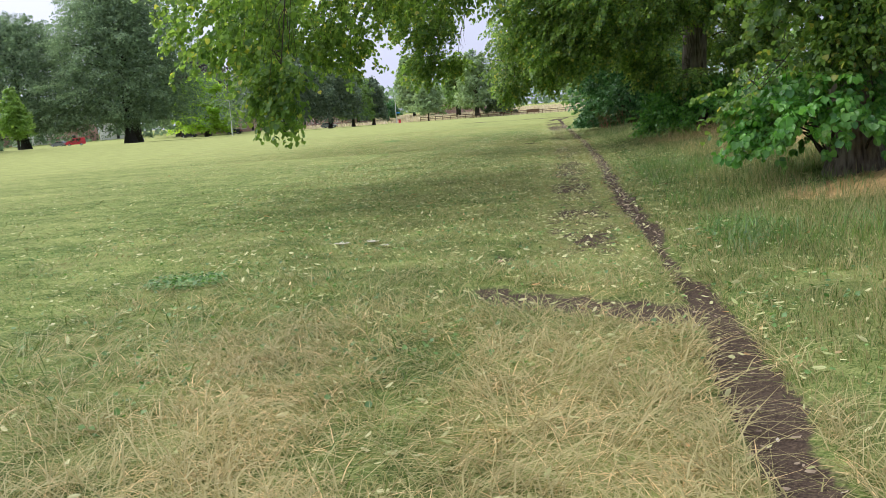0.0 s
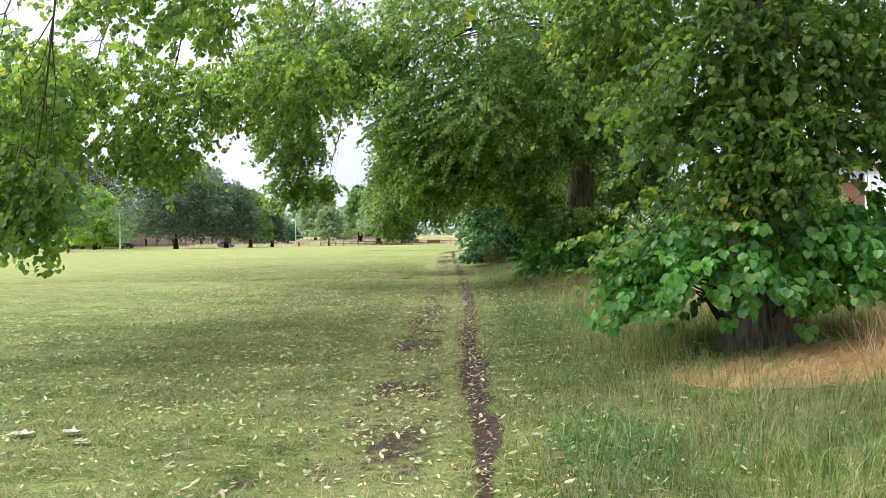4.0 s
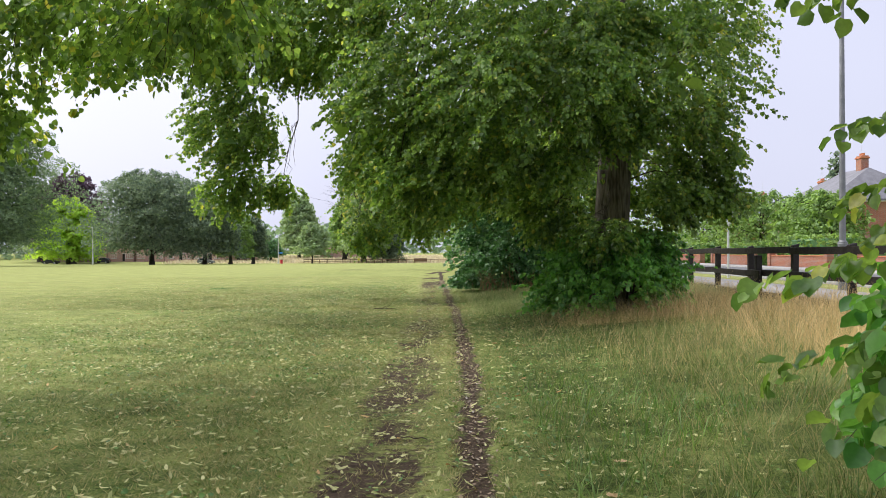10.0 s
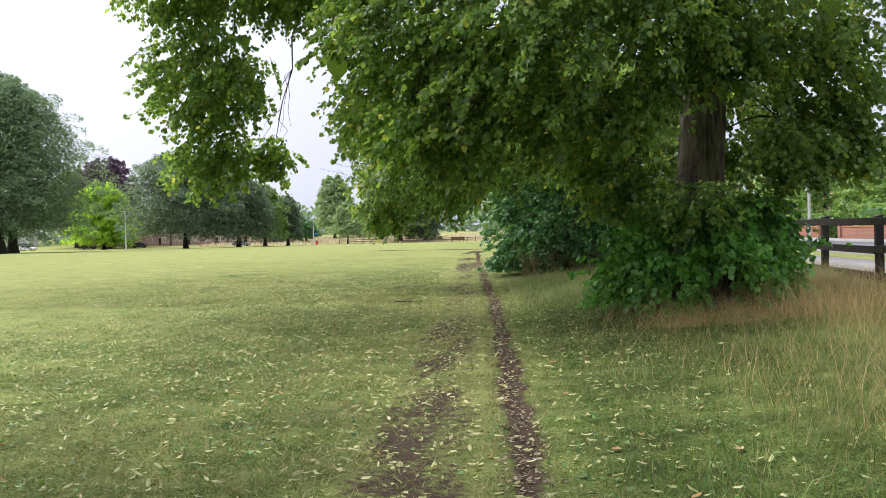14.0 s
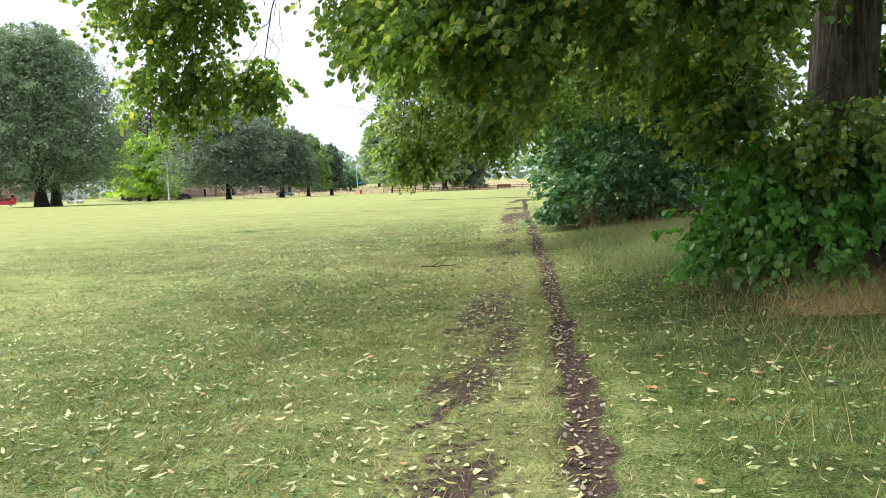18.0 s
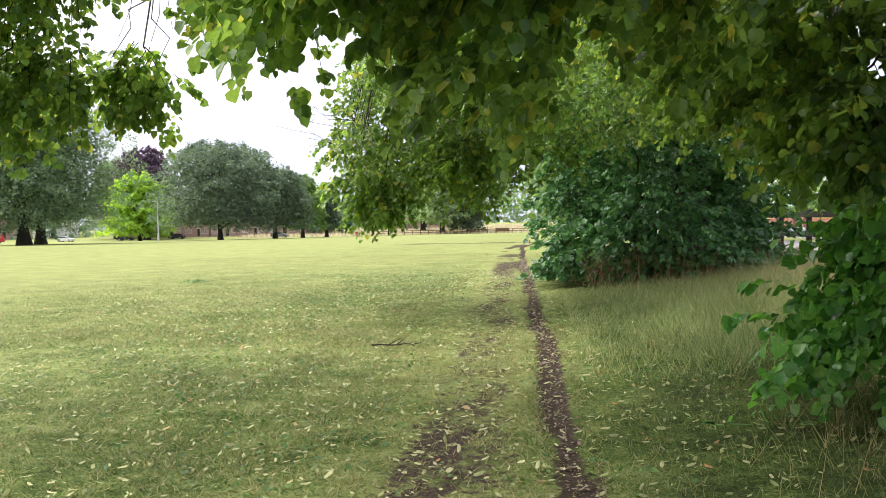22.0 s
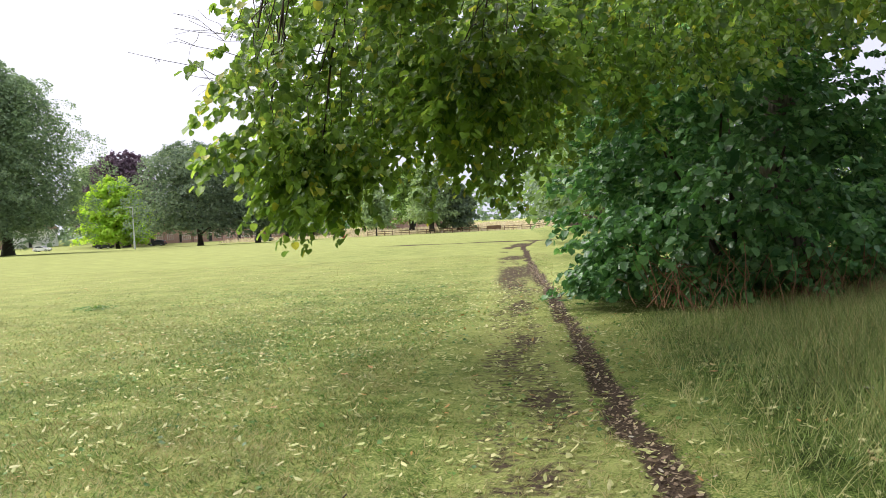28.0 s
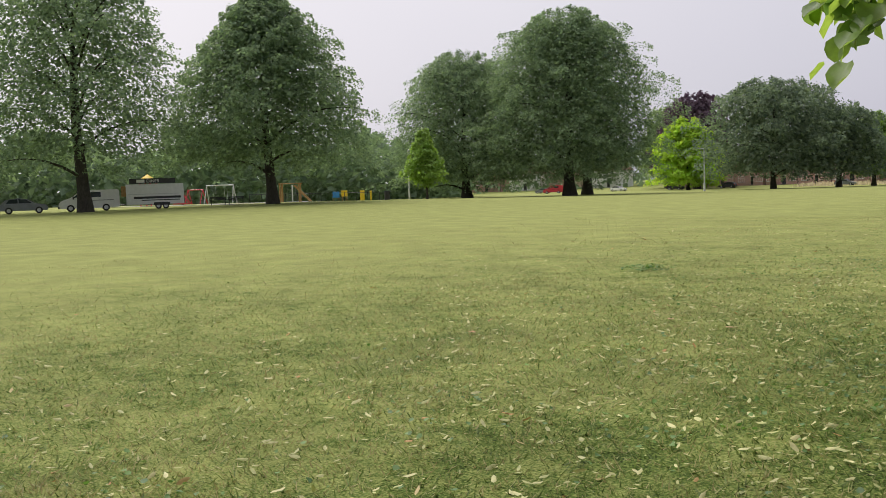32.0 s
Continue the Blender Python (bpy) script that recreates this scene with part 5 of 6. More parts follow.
# ---- houses ----
def window(parent, x, z, w, h, y, bars=1):
    """A white-framed window on a wall whose outer face lies at y, facing -y."""
    win = part("window", box(w, 0.04, h, x, y + 0.05, z, 0), GLASS, parent, "window with white frames")
    t = 0.07
    for bx, bz, bw, bh in ((x, z - t, w + 2 * t, t), (x, z + h, w + 2 * t, t), (x - w / 2 - t / 2, z, t, h), (x + w / 2 + t / 2, z, t, h)):
        part("frame", box(bw, 0.12, bh, bx, y, bz, 0.008), WHITE_PAINT, win)
    for k in range(bars):
        part("glazing_bar", box(0.05, 0.07, h, x - w / 2 + w * (k + 1) / (bars + 1), y + 0.01, z, 0), WHITE_PAINT, win)
    part("glazing_bar", box(w, 0.06, 0.05, x, y + 0.012, z + h * 0.66, 0), WHITE_PAINT, win)
    part("sill", box(w + 0.3, 0.2, 0.08, x, y - 0.05, z - t - 0.08, 0.01), KERB, win)
    return win


def hip_roof(w, d, h, z, over=0.4, ridge=0.45):
    bm = bmesh.new()
    a, b = w / 2 + over, d / 2 + over
    lo = [bm.verts.new(p) for p in ((-a, -b, z), (a, -b, z), (a, b, z), (-a, b, z))]
    dn = [bm.verts.new(p) for p in ((-a, -b, z - 0.15), (a, -b, z - 0.15), (a, b, z - 0.15), (-a, b, z - 0.15))]
    r1, r2 = bm.verts.new((-w * ridge / 2, 0, z + h)), bm.verts.new((w * ridge / 2, 0, z + h))
    for f in ((lo[0], lo[1], r2, r1), (lo[1], lo[2], r2), (lo[2], lo[3], r1, r2), (lo[3], lo[0], r1), tuple(dn[::-1])):
        bm.faces.new(f)
    for k in range(4):
        bm.faces.new((dn[k], dn[(k + 1) % 4], lo[(k + 1) % 4], lo[k]))
    bmesh.ops.recalc_face_normals(bm, faces=bm.faces[:])
    return bm


def house(x, y, turn, w, d, wall_h, roof_h, wall, roof, label, cols, group="", chimney=True, bay=False, door_x=None, ridge=0.45):
    """A two-storey house whose front faces -y before it is turned."""
    ob = thing("house", at_ground(x, y, turn), label, "house", group)
    walls = part("wall", box(w, d, wall_h + 0.6, 0, 0, -0.6, 0.01), wall, ob)
    rf = part("roof", hip_roof(w, d, roof_h, wall_h + 0.16, 0.35, ridge), roof, ob)
    part("fascia", box(w + 0.6, d + 0.6, 0.14, 0, 0, wall_h - 0.06, 0.01), WHITE_PAINT, ob, "white painted eaves board")
    part("gutter", rod((-w / 2 - 0.3, -d / 2 - 0.42, wall_h + 0.02), (w / 2 + 0.3, -d / 2 - 0.42, wall_h + 0.02), 0.06, 0.06, 8), DARK_PAINT, ob)
    part("downpipe", rod((w / 2 - 0.15, -d / 2 - 0.08, 0), (w / 2 - 0.15, -d / 2 - 0.08, wall_h), 0.045, 0.045, 8), DARK_PAINT, ob)
    for wx, ww in cols:
        window(ob, wx, wall_h - 1.75, ww, 1.25, -d / 2, 2 if ww > 1.3 else 1)
        if door_x is None or abs(wx - door_x) > 0.9:
            window(ob, wx, 0.85, ww, 1.35, -d / 2, 2 if ww > 1.3 else 1)
    if door_x is not None:
        dr = part("door", box(0.95, 0.08, 2.05, door_x, -d / 2, 0.1, 0.01), DARK_PAINT, ob, "dark panelled front door")
        part("door_frame", box(1.2, 0.1, 0.14, door_x, -d / 2 - 0.02, 2.15, 0.01), WHITE_PAINT, dr)
        part("door_step", box(1.3, 0.5, 0.12, door_x, -d / 2 - 0.25, -0.02, 0.01), KERB, dr)
    if bay:
        b = part("bay", box(2.6, 0.9, wall_h - 0.3, bay, -d / 2 - 0.45, -0.2, 0.02), wall, ob)
        for z in (0.85, wall_h - 1.85):
            window(ob, bay, z, 2.1, 1.35, -d / 2 - 0.9, 3)
        part("bay_roof", hip_roof(2.6, 0.9, 0.5, wall_h - 0.3, 0.15, 0.6), roof, b).location = (bay, -d / 2 - 0.45, 0)
    if chimney:
        c = part("chimney", box(0.95, 0.62, 2.6, w * 0.12, 0, wall_h + roof_h - 1.4, 0.02), BRICK, ob)
        part("chimney_cap", box(1.1, 0.76, 0.14, w * 0.12, 0, wall_h + roof_h + 0.95, 0.02), TERRACOTTA, c)
        for k in (-0.28, 0.0, 0.28):
            part("chimney_pot", rod((w * 0.12 + k, 0, wall_h + roof_h + 1.09), (w * 0.12 + k, 0, wall_h + roof_h + 1.42), 0.11, 0.09, 10), TERRACOTTA, c)
        part("aerial", rod((w * 0.12 - 0.6, 0.2, wall_h + roof_h + 0.6), (w * 0.12 - 0.6, 0.2, wall_h + roof_h + 2.6), 0.02, 0.015, 6), GALV, c)
    return ob


# across the road, facing the park
house(34.5, 83.0, -90, 10.5, 8.5, 5.0, 2.7, BRICK, SLATE, "red brick house with a grey slate roof and brick chimney", ((-3.2, 1.7), (0.2, 1.0), (3.2, 1.7)), "houses across the road", True, False, 0.2)
house(33.2, 60.0, -90, 9.5, 9.0, 5.1, 2.4, WHITE, SLATE, "white rendered house with a grey slate roof", ((-2.8, 1.8), (0.0, 1.0)), "houses across the road", False, 2.6, 0.0)
house(34.0, 46.0, -90, 10.5, 8.5, 5.0, 2.6, BRICK, SLATE, "red brick house with a slate roof and a porch", ((-3.2, 1.7), (3.2, 1.7)), "houses across the road", True, False, 0.0)
house(41.0, 106.0, -90, 10.5, 8.5, 5.0, 2.6, BRICK2, ROOF_TILE, "dark red brick house with a tiled roof", ((-3.2, 1.7), (3.2, 1.7)), "houses across the road", True, False, 0.0)
house(41.0, 124.0, -90, 10.5, 8.5, 5.0, 2.6, BRICK, SLATE, "red brick house with a slate roof beyond a garden", ((-3.2, 1.7), (3.2, 1.7)), "houses across the road", True, False, 0.0)
# the terrace beyond the weeping trees
for k in range(7):
    hx = -108 + 8.2 * k
    house(hx, 262 - 0.4 * k, 0, 8.2, 8.0, 5.4, 3.0, BRICK2, SLATE, "red brick terraced house with white-framed windows", ((-2.4, 1.5), (0.6, 1.0), (2.6, 1.5)), "terrace beyond the field", k % 2 == 0, -2.4 if k % 2 else 2.4, 0.6, 0.96)
for k in range(5):
    hx = -196 + 13.5 * k
    house(hx, 262 + 3 * k, 12, 11, 8.0, 5.2, 2.8, BRICK2 if k % 2 else WHITE, ROOF_TILE, "house half hidden behind the park trees", ((-3, 1.6), (0.2, 1.0), (3, 1.6)), "houses behind the park trees", True, False, 0.2)
bungalow = house(-31, 285, 0, 16, 8, 2.6, 2.2, BRICK2, ROOF_TILE, "low brick building with a brown roof beyond the meadow", ((-5, 1.4), (5, 1.4)), "", False, False, 0.0)


# ---- garden walls, hedges ----
def garden_wall(y0, y1, h=0.75):
    ob = thing("garden_wall", pose(22.6, y0, ROAD_Z), "low red brick garden wall with square piers", "wall", "garden walls")
    n = y1 - y0
    part("brickwork", box(0.22, n, h + 0.3, 0, n / 2, -0.3, 0.006), BRICK, ob)
    part("coping", box(0.3, n - 0.36, 0.07, 0, n / 2, h, 0.012), TERRACOTTA, ob, "terracotta coping")
    for y in (0, n):
        p = part("pier", box(0.42, 0.42, h + 0.62, 0, y, -0.3, 0.01), BRICK, ob)
        part("pier_cap", box(0.5, 0.5, 0.09, 0, y, h + 0.32, 0.02), TERRACOTTA, p)
    return ob


for y0, y1 in ((36, 44), (47.5, 57), (60.5, 69.5), (73, 82.5), (86, 96), (99, 110)):
    garden_wall(y0, y1)


def hedge(x, y, w, l, h, seed, label="clipped green garden hedge behind a low wall"):
    ob = thing("hedge", at_ground(x, y), label, "hedge", "garden hedges")
    r = np.random.default_rng(seed)
    n = int(900 * l / 6)
    u = r.uniform(-1, 1, (n, 3))
    k = r.integers(0, 3, n)
    u[np.arange(n), k] = np.sign(u[np.arange(n), k]) * r.uniform(0.85, 1.03, n)
    p = u * (w / 2, l / 2, h / 2) + (0, 0, h / 2)
    p = p[p[:, 2] > 0.1]
    m = len(p)
    v, f = leaves(p, r.uniform(0, 6.3, m), r.normal(-0.4, 0.5, m), r.normal(0, 0.5, m), r.uniform(0.18, 0.36, m), (CLUMP_V, CLUMP_F))
    tagged(mesh_of("foliage", v, f, GARDEN_LEAF, ob), kind="stuff")
    part("core", box(w * 0.8, l * 0.94, h * 0.9, 0, 0, 0, 0.08), SHRUB_LEAF, ob)
    return ob


for x, y, w, l, h, s in ((23.8, 52, 1.3, 9, 1.5, 1), (24.0, 65, 1.6, 8, 2.1, 2), (23.8, 78, 1.3, 8, 1.7, 3), (23.9, 91, 1.5, 9, 1.9, 4), (23.9, 105, 1.5, 10, 1.9, 5), (23.8, 40, 1.3, 7, 1.4, 6)):
    hedge(x, y, w, l, h, s)


# ---- vehicles ----
def wheels(ob, spots, r, half):
    for x in spots:
        for s in (-1, 1):
            y = s * half
            tyre = part("wheel", rod((x, y - 0.1, r), (x, y + 0.1, r), r, r, 20), RUBBER, ob)
            part("rim", rod((x, y + s * 0.085, r), (x, y + s * 0.11, r), r * 0.62, r * 0.55, 14), GALV, tyre, "silver wheel rim")


def car(x, y, turn, mat, label, group=""):
    """A five-door hatchback, 4.3 m long, its front towards +x."""
    ob = thing("car", at_ground(x, y, turn), label, "car", group)
    body = profile([(-2.1, 0.3), (-2.15, 0.75), (-1.95, 1.0), (0.95, 0.98), (1.9, 0.82), (2.12, 0.6), (2.1, 0.28)], 1.76, 0.07)
    part("body", body, mat, ob)
    cab = profile([(-1.95, 0.98), (-1.45, 1.4), (-0.5, 1.48), (0.25, 1.42), (1.05, 0.96)], 1.5, 0.05)
    part("roof", cab, mat, ob)
    for s in (-1, 1):
        for pts in (((-1.5, 1.0), (-1.25, 1.34), (-0.5, 1.4), (-0.5, 1.0)), ((-0.42, 1.0), (-0.42, 1.4), (0.2, 1.35), (0.8, 1.0))):
            g = profile(pts, 0.02, 0)
            part("side_window", g, CAR_GLASS, ob).location = (0, s * 0.76, 0)
        part("headlight", box(0.2, 0.34, 0.14, 1.95, s * 0.62, 0.62, 0.03), GLASS, ob)
        part("tail_light", box(0.1, 0.22, 0.3, -2.08, s * 0.7, 0.72, 0.02), RED_PAINT, ob)
        part("door_mirror", box(0.14, 0.2, 0.14, 0.72, s * 0.95, 0.98, 0.03), mat, ob)
    part("windscreen", profile([(0.26, 1.40), (1.02, 0.99), (1.06, 0.99), (0.3, 1.42)], 1.36, 0), CAR_GLASS, ob)
    part("rear_window", profile([(-1.93, 1.02), (-1.47, 1.38), (-1.5, 1.4), (-1.97, 1.03)], 1.3, 0), CAR_GLASS, ob)
    wheels(ob, (-1.3, 1.3), 0.32, 0.8)
    return ob


def van(x, y, turn, mat, label, l=5.4, h=2.2, open_tail=False):
    ob = thing("van", at_ground(x, y, turn), label, "van")
    f = l / 2
    part("body", profile([(-f, 0.35), (-f, h - 0.1), (-f + 0.1, h), (f - 2.0, h), (f - 1.2, h * 0.68), (f - 0.25, h * 0.52), (f, h * 0.4), (f, 0.3)], 1.9, 0.07), mat, ob)
    for s in (-1, 1):
        part("side_window", profile([(f - 2.3, h * 0.66), (f - 2.3, h * 0.9), (f - 1.95, h * 0.9), (f - 1.3, h * 0.66)], 0.02, 0), CAR_GLASS, ob).location = (0, s * 0.955, 0)
        part("rear_side_window", box(1.2, 0.02, h * 0.24, f - 3.2, s * 0.955, h * 0.66, 0), CAR_GLASS, ob)
        part("stripe", box(l * 0.45, 0.012, 0.05, -f * 0.35, s * 0.955, h * 0.5, 0), DARK_PAINT, ob)
        part("headlight", box(0.12, 0.35, 0.22, f - 0.06, s * 0.7, h * 0.36, 0.03), GLASS, ob)
        part("door_mirror", box(0.16, 0.2, 0.28, f - 1.35, s * 1.06, h * 0.58, 0.03), DARK_PAINT, ob)
    part("windscreen", profile([(f - 1.95, h - 0.02), (f - 1.2, h * 0.7), (f - 1.16, h * 0.7), (f - 1.92, h)], 1.6, 0), CAR_GLASS, ob)
    part("bumper", box(0.18, 1.8, 0.25, f - 0.02, 0, 0.3, 0.05), DARK_PAINT, ob)
    if open_tail:
        t = part("tailgate", box(1.3, 1.75, 0.08, -f - 0.55, 0, h + 0.05, 0.02), mat, ob, "raised red tailgate")
        part("load_space", box(0.04, 1.6, h * 0.7, -f - 0.0, 0, 0.5, 0), DARK_PAINT, ob)
    wheels(ob, (-l * 0.27, l * 0.31), 0.34, 0.86)
    return ob


def facing(bearing):
    """The turn that sets a thing's +x to the viewer's left, seen at a bearing from the walk's end."""
    return 180 - bearing


b_car = polar(E_X, E_Y, -66.6, 93)
car(*b_car, facing(-66.6) - 180, SILVER, "silver-grey hatchback parked at the field edge")
b_van = polar(E_X, E_Y, -63.0, 92.5)
van(*b_van, facing(-63.0), WHITE_PAINT, "white panel van hitched to a catering trailer", 5.5, 2.05)
b_red = polar(0, 0, -30.0, 248)
van(*b_red, facing(-30) , RED_PAINT, "red van parked with its tailgate raised", 4.9, 2.0, True)
for bx, by, c, t in ((-62, 236, SILVER, 0), (-92, 244, DARK_PAINT, 180), (-104, 240, DARK_PAINT, 0), (-118, 236, WHITE_PAINT, 0), (-139, 232, SILVER, 180)):
    car(bx, by, t, c, "parked car half hidden beyond the field", "cars beyond the field")

tx, ty = polar(E_X, E_Y, -59.2, 92)
trailer = thing("catering_trailer", at_ground(tx, ty, facing(-58.9)), "white catering trailer with a black name board", "trailer")
part("body", box(5.4, 2.1, 2.0, 0, 0, 0.45, 0.05), WHITE_PAINT, trailer)
part("serving_hatch", box(4.6, 0.04, 0.85, 0.1, 1.07, 1.5, 0.01), WHITE_PAINT, trailer, "closed white serving hatch")
part("hatch_trim", box(4.8, 0.05, 0.05, 0.1, 1.09, 1.44, 0), GALV, trailer)
part("band", box(4.4, 0.03, 0.22, -0.2, 1.065, 1.02, 0), DARK_PAINT, trailer, "black lettering band")
part("small_print", box(3.6, 0.02, 0.09, -0.5, 1.062, 0.83, 0), DARK_PAINT, trailer)
board = part("name_board", box(4.3, 0.12, 0.5, 0.2, 1.0, 2.5, 0.02), DARK_PAINT, trailer, "black name board with white letters")
curve = bpy.data.curves.new("lettering", "FONT")
curve.body, curve.size, curve.extrude, curve.align_x = "DINER", 0.42, 0.01, "CENTER"
text = new("lettering", curve)
text.parent = board
text.matrix_local = pose(0.15, 1.075, 2.6, 90, 0, 180)
curve.materials.append(WHITE_PAINT)
part("emblem", box(0.75, 0.02, 0.3, 1.3, 1.07, 2.6, 0), WHITE_PAINT, board)
part("drawbar", rod((2.7, 0, 0.5), (3.6, 0, 0.5), 0.06, 0.05, 8), DARK_PAINT, trailer)
part("mudguard", box(1.5, 0.1, 0.3, -0.6, 1.05, 0.35, 0.04), DARK_PAINT, trailer)
part("yellow_hatch", box(0.5, 0.9, 1.0, 2.9, 0.2, 1.3, 0.03), PLAY_WOOD, trailer, "yellow side box")
wheels(trailer, (-0.95, -0.25), 0.3, 0.98)

# ---- playground beyond the beeches ----
tarmac_x, tarmac_y = polar(E_X, E_Y, -54.5, 118)
pad = mesh_of("play_area", [(tarmac_x + dx, tarmac_y + dy, gz(tarmac_x + dx, tarmac_y + dy) + 0.05) for dx, dy in ((-16, -13), (14, -10), (10, 7), (-20, 12))], [(0, 1, 2, 3)], PAVING)
tagged(pad, "pale tarmac playground surface", "ground", "", "structure")


def bench(x, y, turn):
    ob = thing("park_bench", at_ground(x, y, turn), "black park bench at the playground edge", "bench", "park benches")
    for k in range(3):
        part("seat_slat", box(1.8, 0.12, 0.04, 0, -0.14 + 0.14 * k, 0.43, 0.006), DARK_PAINT, ob)
        part("back_slat", box(1.8, 0.04, 0.1, 0, 0.24, 0.55 + 0.13 * k, 0.006), DARK_PAINT, ob)
    for k in (-0.75, 0.75):
        part("leg", box(0.07, 0.5, 0.45, k, 0.02, -0.02, 0.01), DARK_PAINT, ob)
        part("back_post", box(0.07, 0.06, 0.9, k, 0.28, 0, 0.01), DARK_PAINT, ob)
    return ob


for b in (-55.45, -54.35):
    bench(*polar(E_X, E_Y, b, 101), 180 - b - 180)


def swing(x, y, turn, mat, label, w=4.0, h=2.5):
    ob = thing("swing_set", at_ground(x, y, turn), label, "swing", "swings")
    for s in (-1, 1):
        for d in (-1, 1):
            part("leg", rod((s * w / 2, d * 0.9, -0.1), (s * w / 2 * 0.94, 0, h), 0.07, 0.06, 8), mat, ob)
    part("crossbar", rod((-w / 2, 0, h), (w / 2, 0, h), 0.07, 0.07, 8), mat, ob)
    for k in (-0.8, 0.8):
        seat = part("swing_seat", box(0.45, 0.2, 0.05, k, 0, 0.5, 0.01), RUBBER, ob)
        for s in (-0.2, 0.2):
            part("chain", rod((k + s, 0, 0.52), (k + s, 0, h), 0.015, 0.015, 5), GALV, seat)
    return ob


sx, sy = polar(E_X, E_Y, -55.3, 124)
swing(sx, sy, 35, GALV, "grey steel swing frame in the playground")
sx, sy = polar(E_X, E_Y, -56.8, 128)
swing(sx, sy, 20, RED_PAINT, "red steel swing frame in the playground", 2.6, 2.0)
climb = thing("climbing_frame", at_ground(*polar(E_X, E_Y, -50.8, 112), 42) @ Matrix.Scale(0.66, 4), "timber climbing frame with ropes and a ramp", "climbing frame")
for px, py in ((-2.2, -1), (-2.2, 1), (1.4, -1), (1.4, 1), (-1.7, -1)):
    part("post", rod((px, py, -0.2), (px, py, 3.6), 0.13, 0.12, 10), PLAY_WOOD, climb)
for py in (-1, 1):
    part("top_beam", rod((-2.5, py, 3.5), (1.7, py, 3.5), 0.09, 0.09, 8), PLAY_WOOD, climb)
    part("ramp", rod((0.4, py, 3.2), (3.4, py, 0), 0.12, 0.12, 8), PLAY_WOOD, climb)
for k in range(9):
    part("rung", rod((-2.2 + 0.45 * k, -1, 3.52), (-2.2 + 0.45 * k, 1, 3.52), 0.05, 0.05, 6), PLAY_WOOD, climb)
for k in range(4):
    part("rope", rod((-1.8 + 0.8 * k, 0, 0.4), (-1.8 + 0.8 * k, 0, 3.5), 0.025, 0.025, 5), KERB, climb)
part("white_pole", rod((0.2, -1.4, -0.1), (0.2, -1.4, 3.2), 0.11, 0.11, 10), WHITE_PAINT, climb, "white steel pole")
spin = thing("roundabout", at_ground(*polar(E_X, E_Y, -57.6, 120), 10), "red playground roundabout with bent handrails", "roundabout")
part("deck", rod((0, 0, 0.1), (0, 0, 0.22), 1.2, 1.2, 20), RED_PAINT, spin)
for k in range(5):
    a = 2 * math.pi * k / 5
    part("handrail", rod((math.cos(a) * 0.2, math.sin(a) * 0.2, 1.3), (math.cos(a) * 1.1, math.sin(a) * 1.1, 0.2), 0.05, 0.05, 6), RED_PAINT, spin)
part("hub", rod((0, 0, 0), (0, 0, 1.35), 0.12, 0.1, 10), RED_PAINT, spin)
slide = thing("slide", at_ground(*polar(E_X, E_Y, -59.6, 116), 30), "yellow and red playground slide tower", "slide")
for px, py in ((-0.7, -0.7), (0.7, -0.7), (0.7, 0.7), (-0.7, 0.7)):
    part("post", rod((px, py, -0.1), (px, py, 3.2), 0.08, 0.08, 8), RED_PAINT, slide)
part("platform", box(1.5, 1.5, 0.1, 0, 0, 1.5, 0.01), DARK_PAINT, slide)
part("tower_roof", hip_roof(1.6, 1.6, 0.8, 3.2, 0.1, 0.05), YELLOW, slide, "yellow tower roof")
part("chute", profile([(0.7, 1.5), (3.6, 0.25), (3.6, 0.4), (0.7, 1.75)], 0.6, 0.03), YELLOW, slide, "yellow chute")
for b, mat, w, h, z, n in ((-48.05, BLUE, 0.95, 0.8, 0.45, "blue play panel on posts"), (-47.5, YELLOW, 0.8, 0.8, 0.6, "yellow play panel on posts"), (-46.35, YELLOW, 0.6, 1.35, 0.0, "tall yellow play post board"), (-45.8, YELLOW, 0.25, 1.3, 0.0, "narrow yellow play post")):
    ob = thing("play_panel", at_ground(*polar(E_X, E_Y, b, 118), -b), n, "play panel")
    part("board", box(w, 0.1, h, 0, 0, z, 0.02), mat, ob)
    if z:
        for k in (-w / 2 + 0.1, w / 2 - 0.1):
            part("leg", box(0.1, 0.1, z + 0.1, k, 0, -0.1, 0.01), PLAY_WOOD, ob)
tub = thing("litter_bin", at_ground(*polar(E_X, E_Y, -44.75, 116)), "dark green litter bin behind the playground rail", "bin")
part("body", rod((0, 0, 0), (0, 0, 1.1), 0.35, 0.35, 14), DARK_PAINT, tub)
part("rim", rod((0, 0, 1.1), (0, 0, 1.2), 0.38, 0.36, 14), DARK_PAINT, tub)
rail = thing("playground_railing", at_ground(*polar(E_X, E_Y, -52, 112)), "low dark railing round the playground", "railing")
ox, oy = polar(E_X, E_Y, -52, 112)
spots = [polar(E_X, E_Y, -53.5 + 0.75 * k, 113 + 0.25 * k) for k in range(13)]
for (xa, ya), (xb, yb) in zip(spots, spots[1:]):
    part("post", rod((xa - ox, ya - oy, gz(xa, ya) - gz(ox, oy) - 0.1), (xa - ox, ya - oy, gz(xa, ya) - gz(ox, oy) + 1.1), 0.04, 0.04, 6), DARK_PAINT, rail)
    part("rail", rod((xa - ox, ya - oy, gz(xa, ya) - gz(ox, oy) + 1.05), (xb - ox, yb - oy, gz(xb, yb) - gz(ox, oy) + 1.05), 0.025, 0.025, 6), DARK_PAINT, rail)


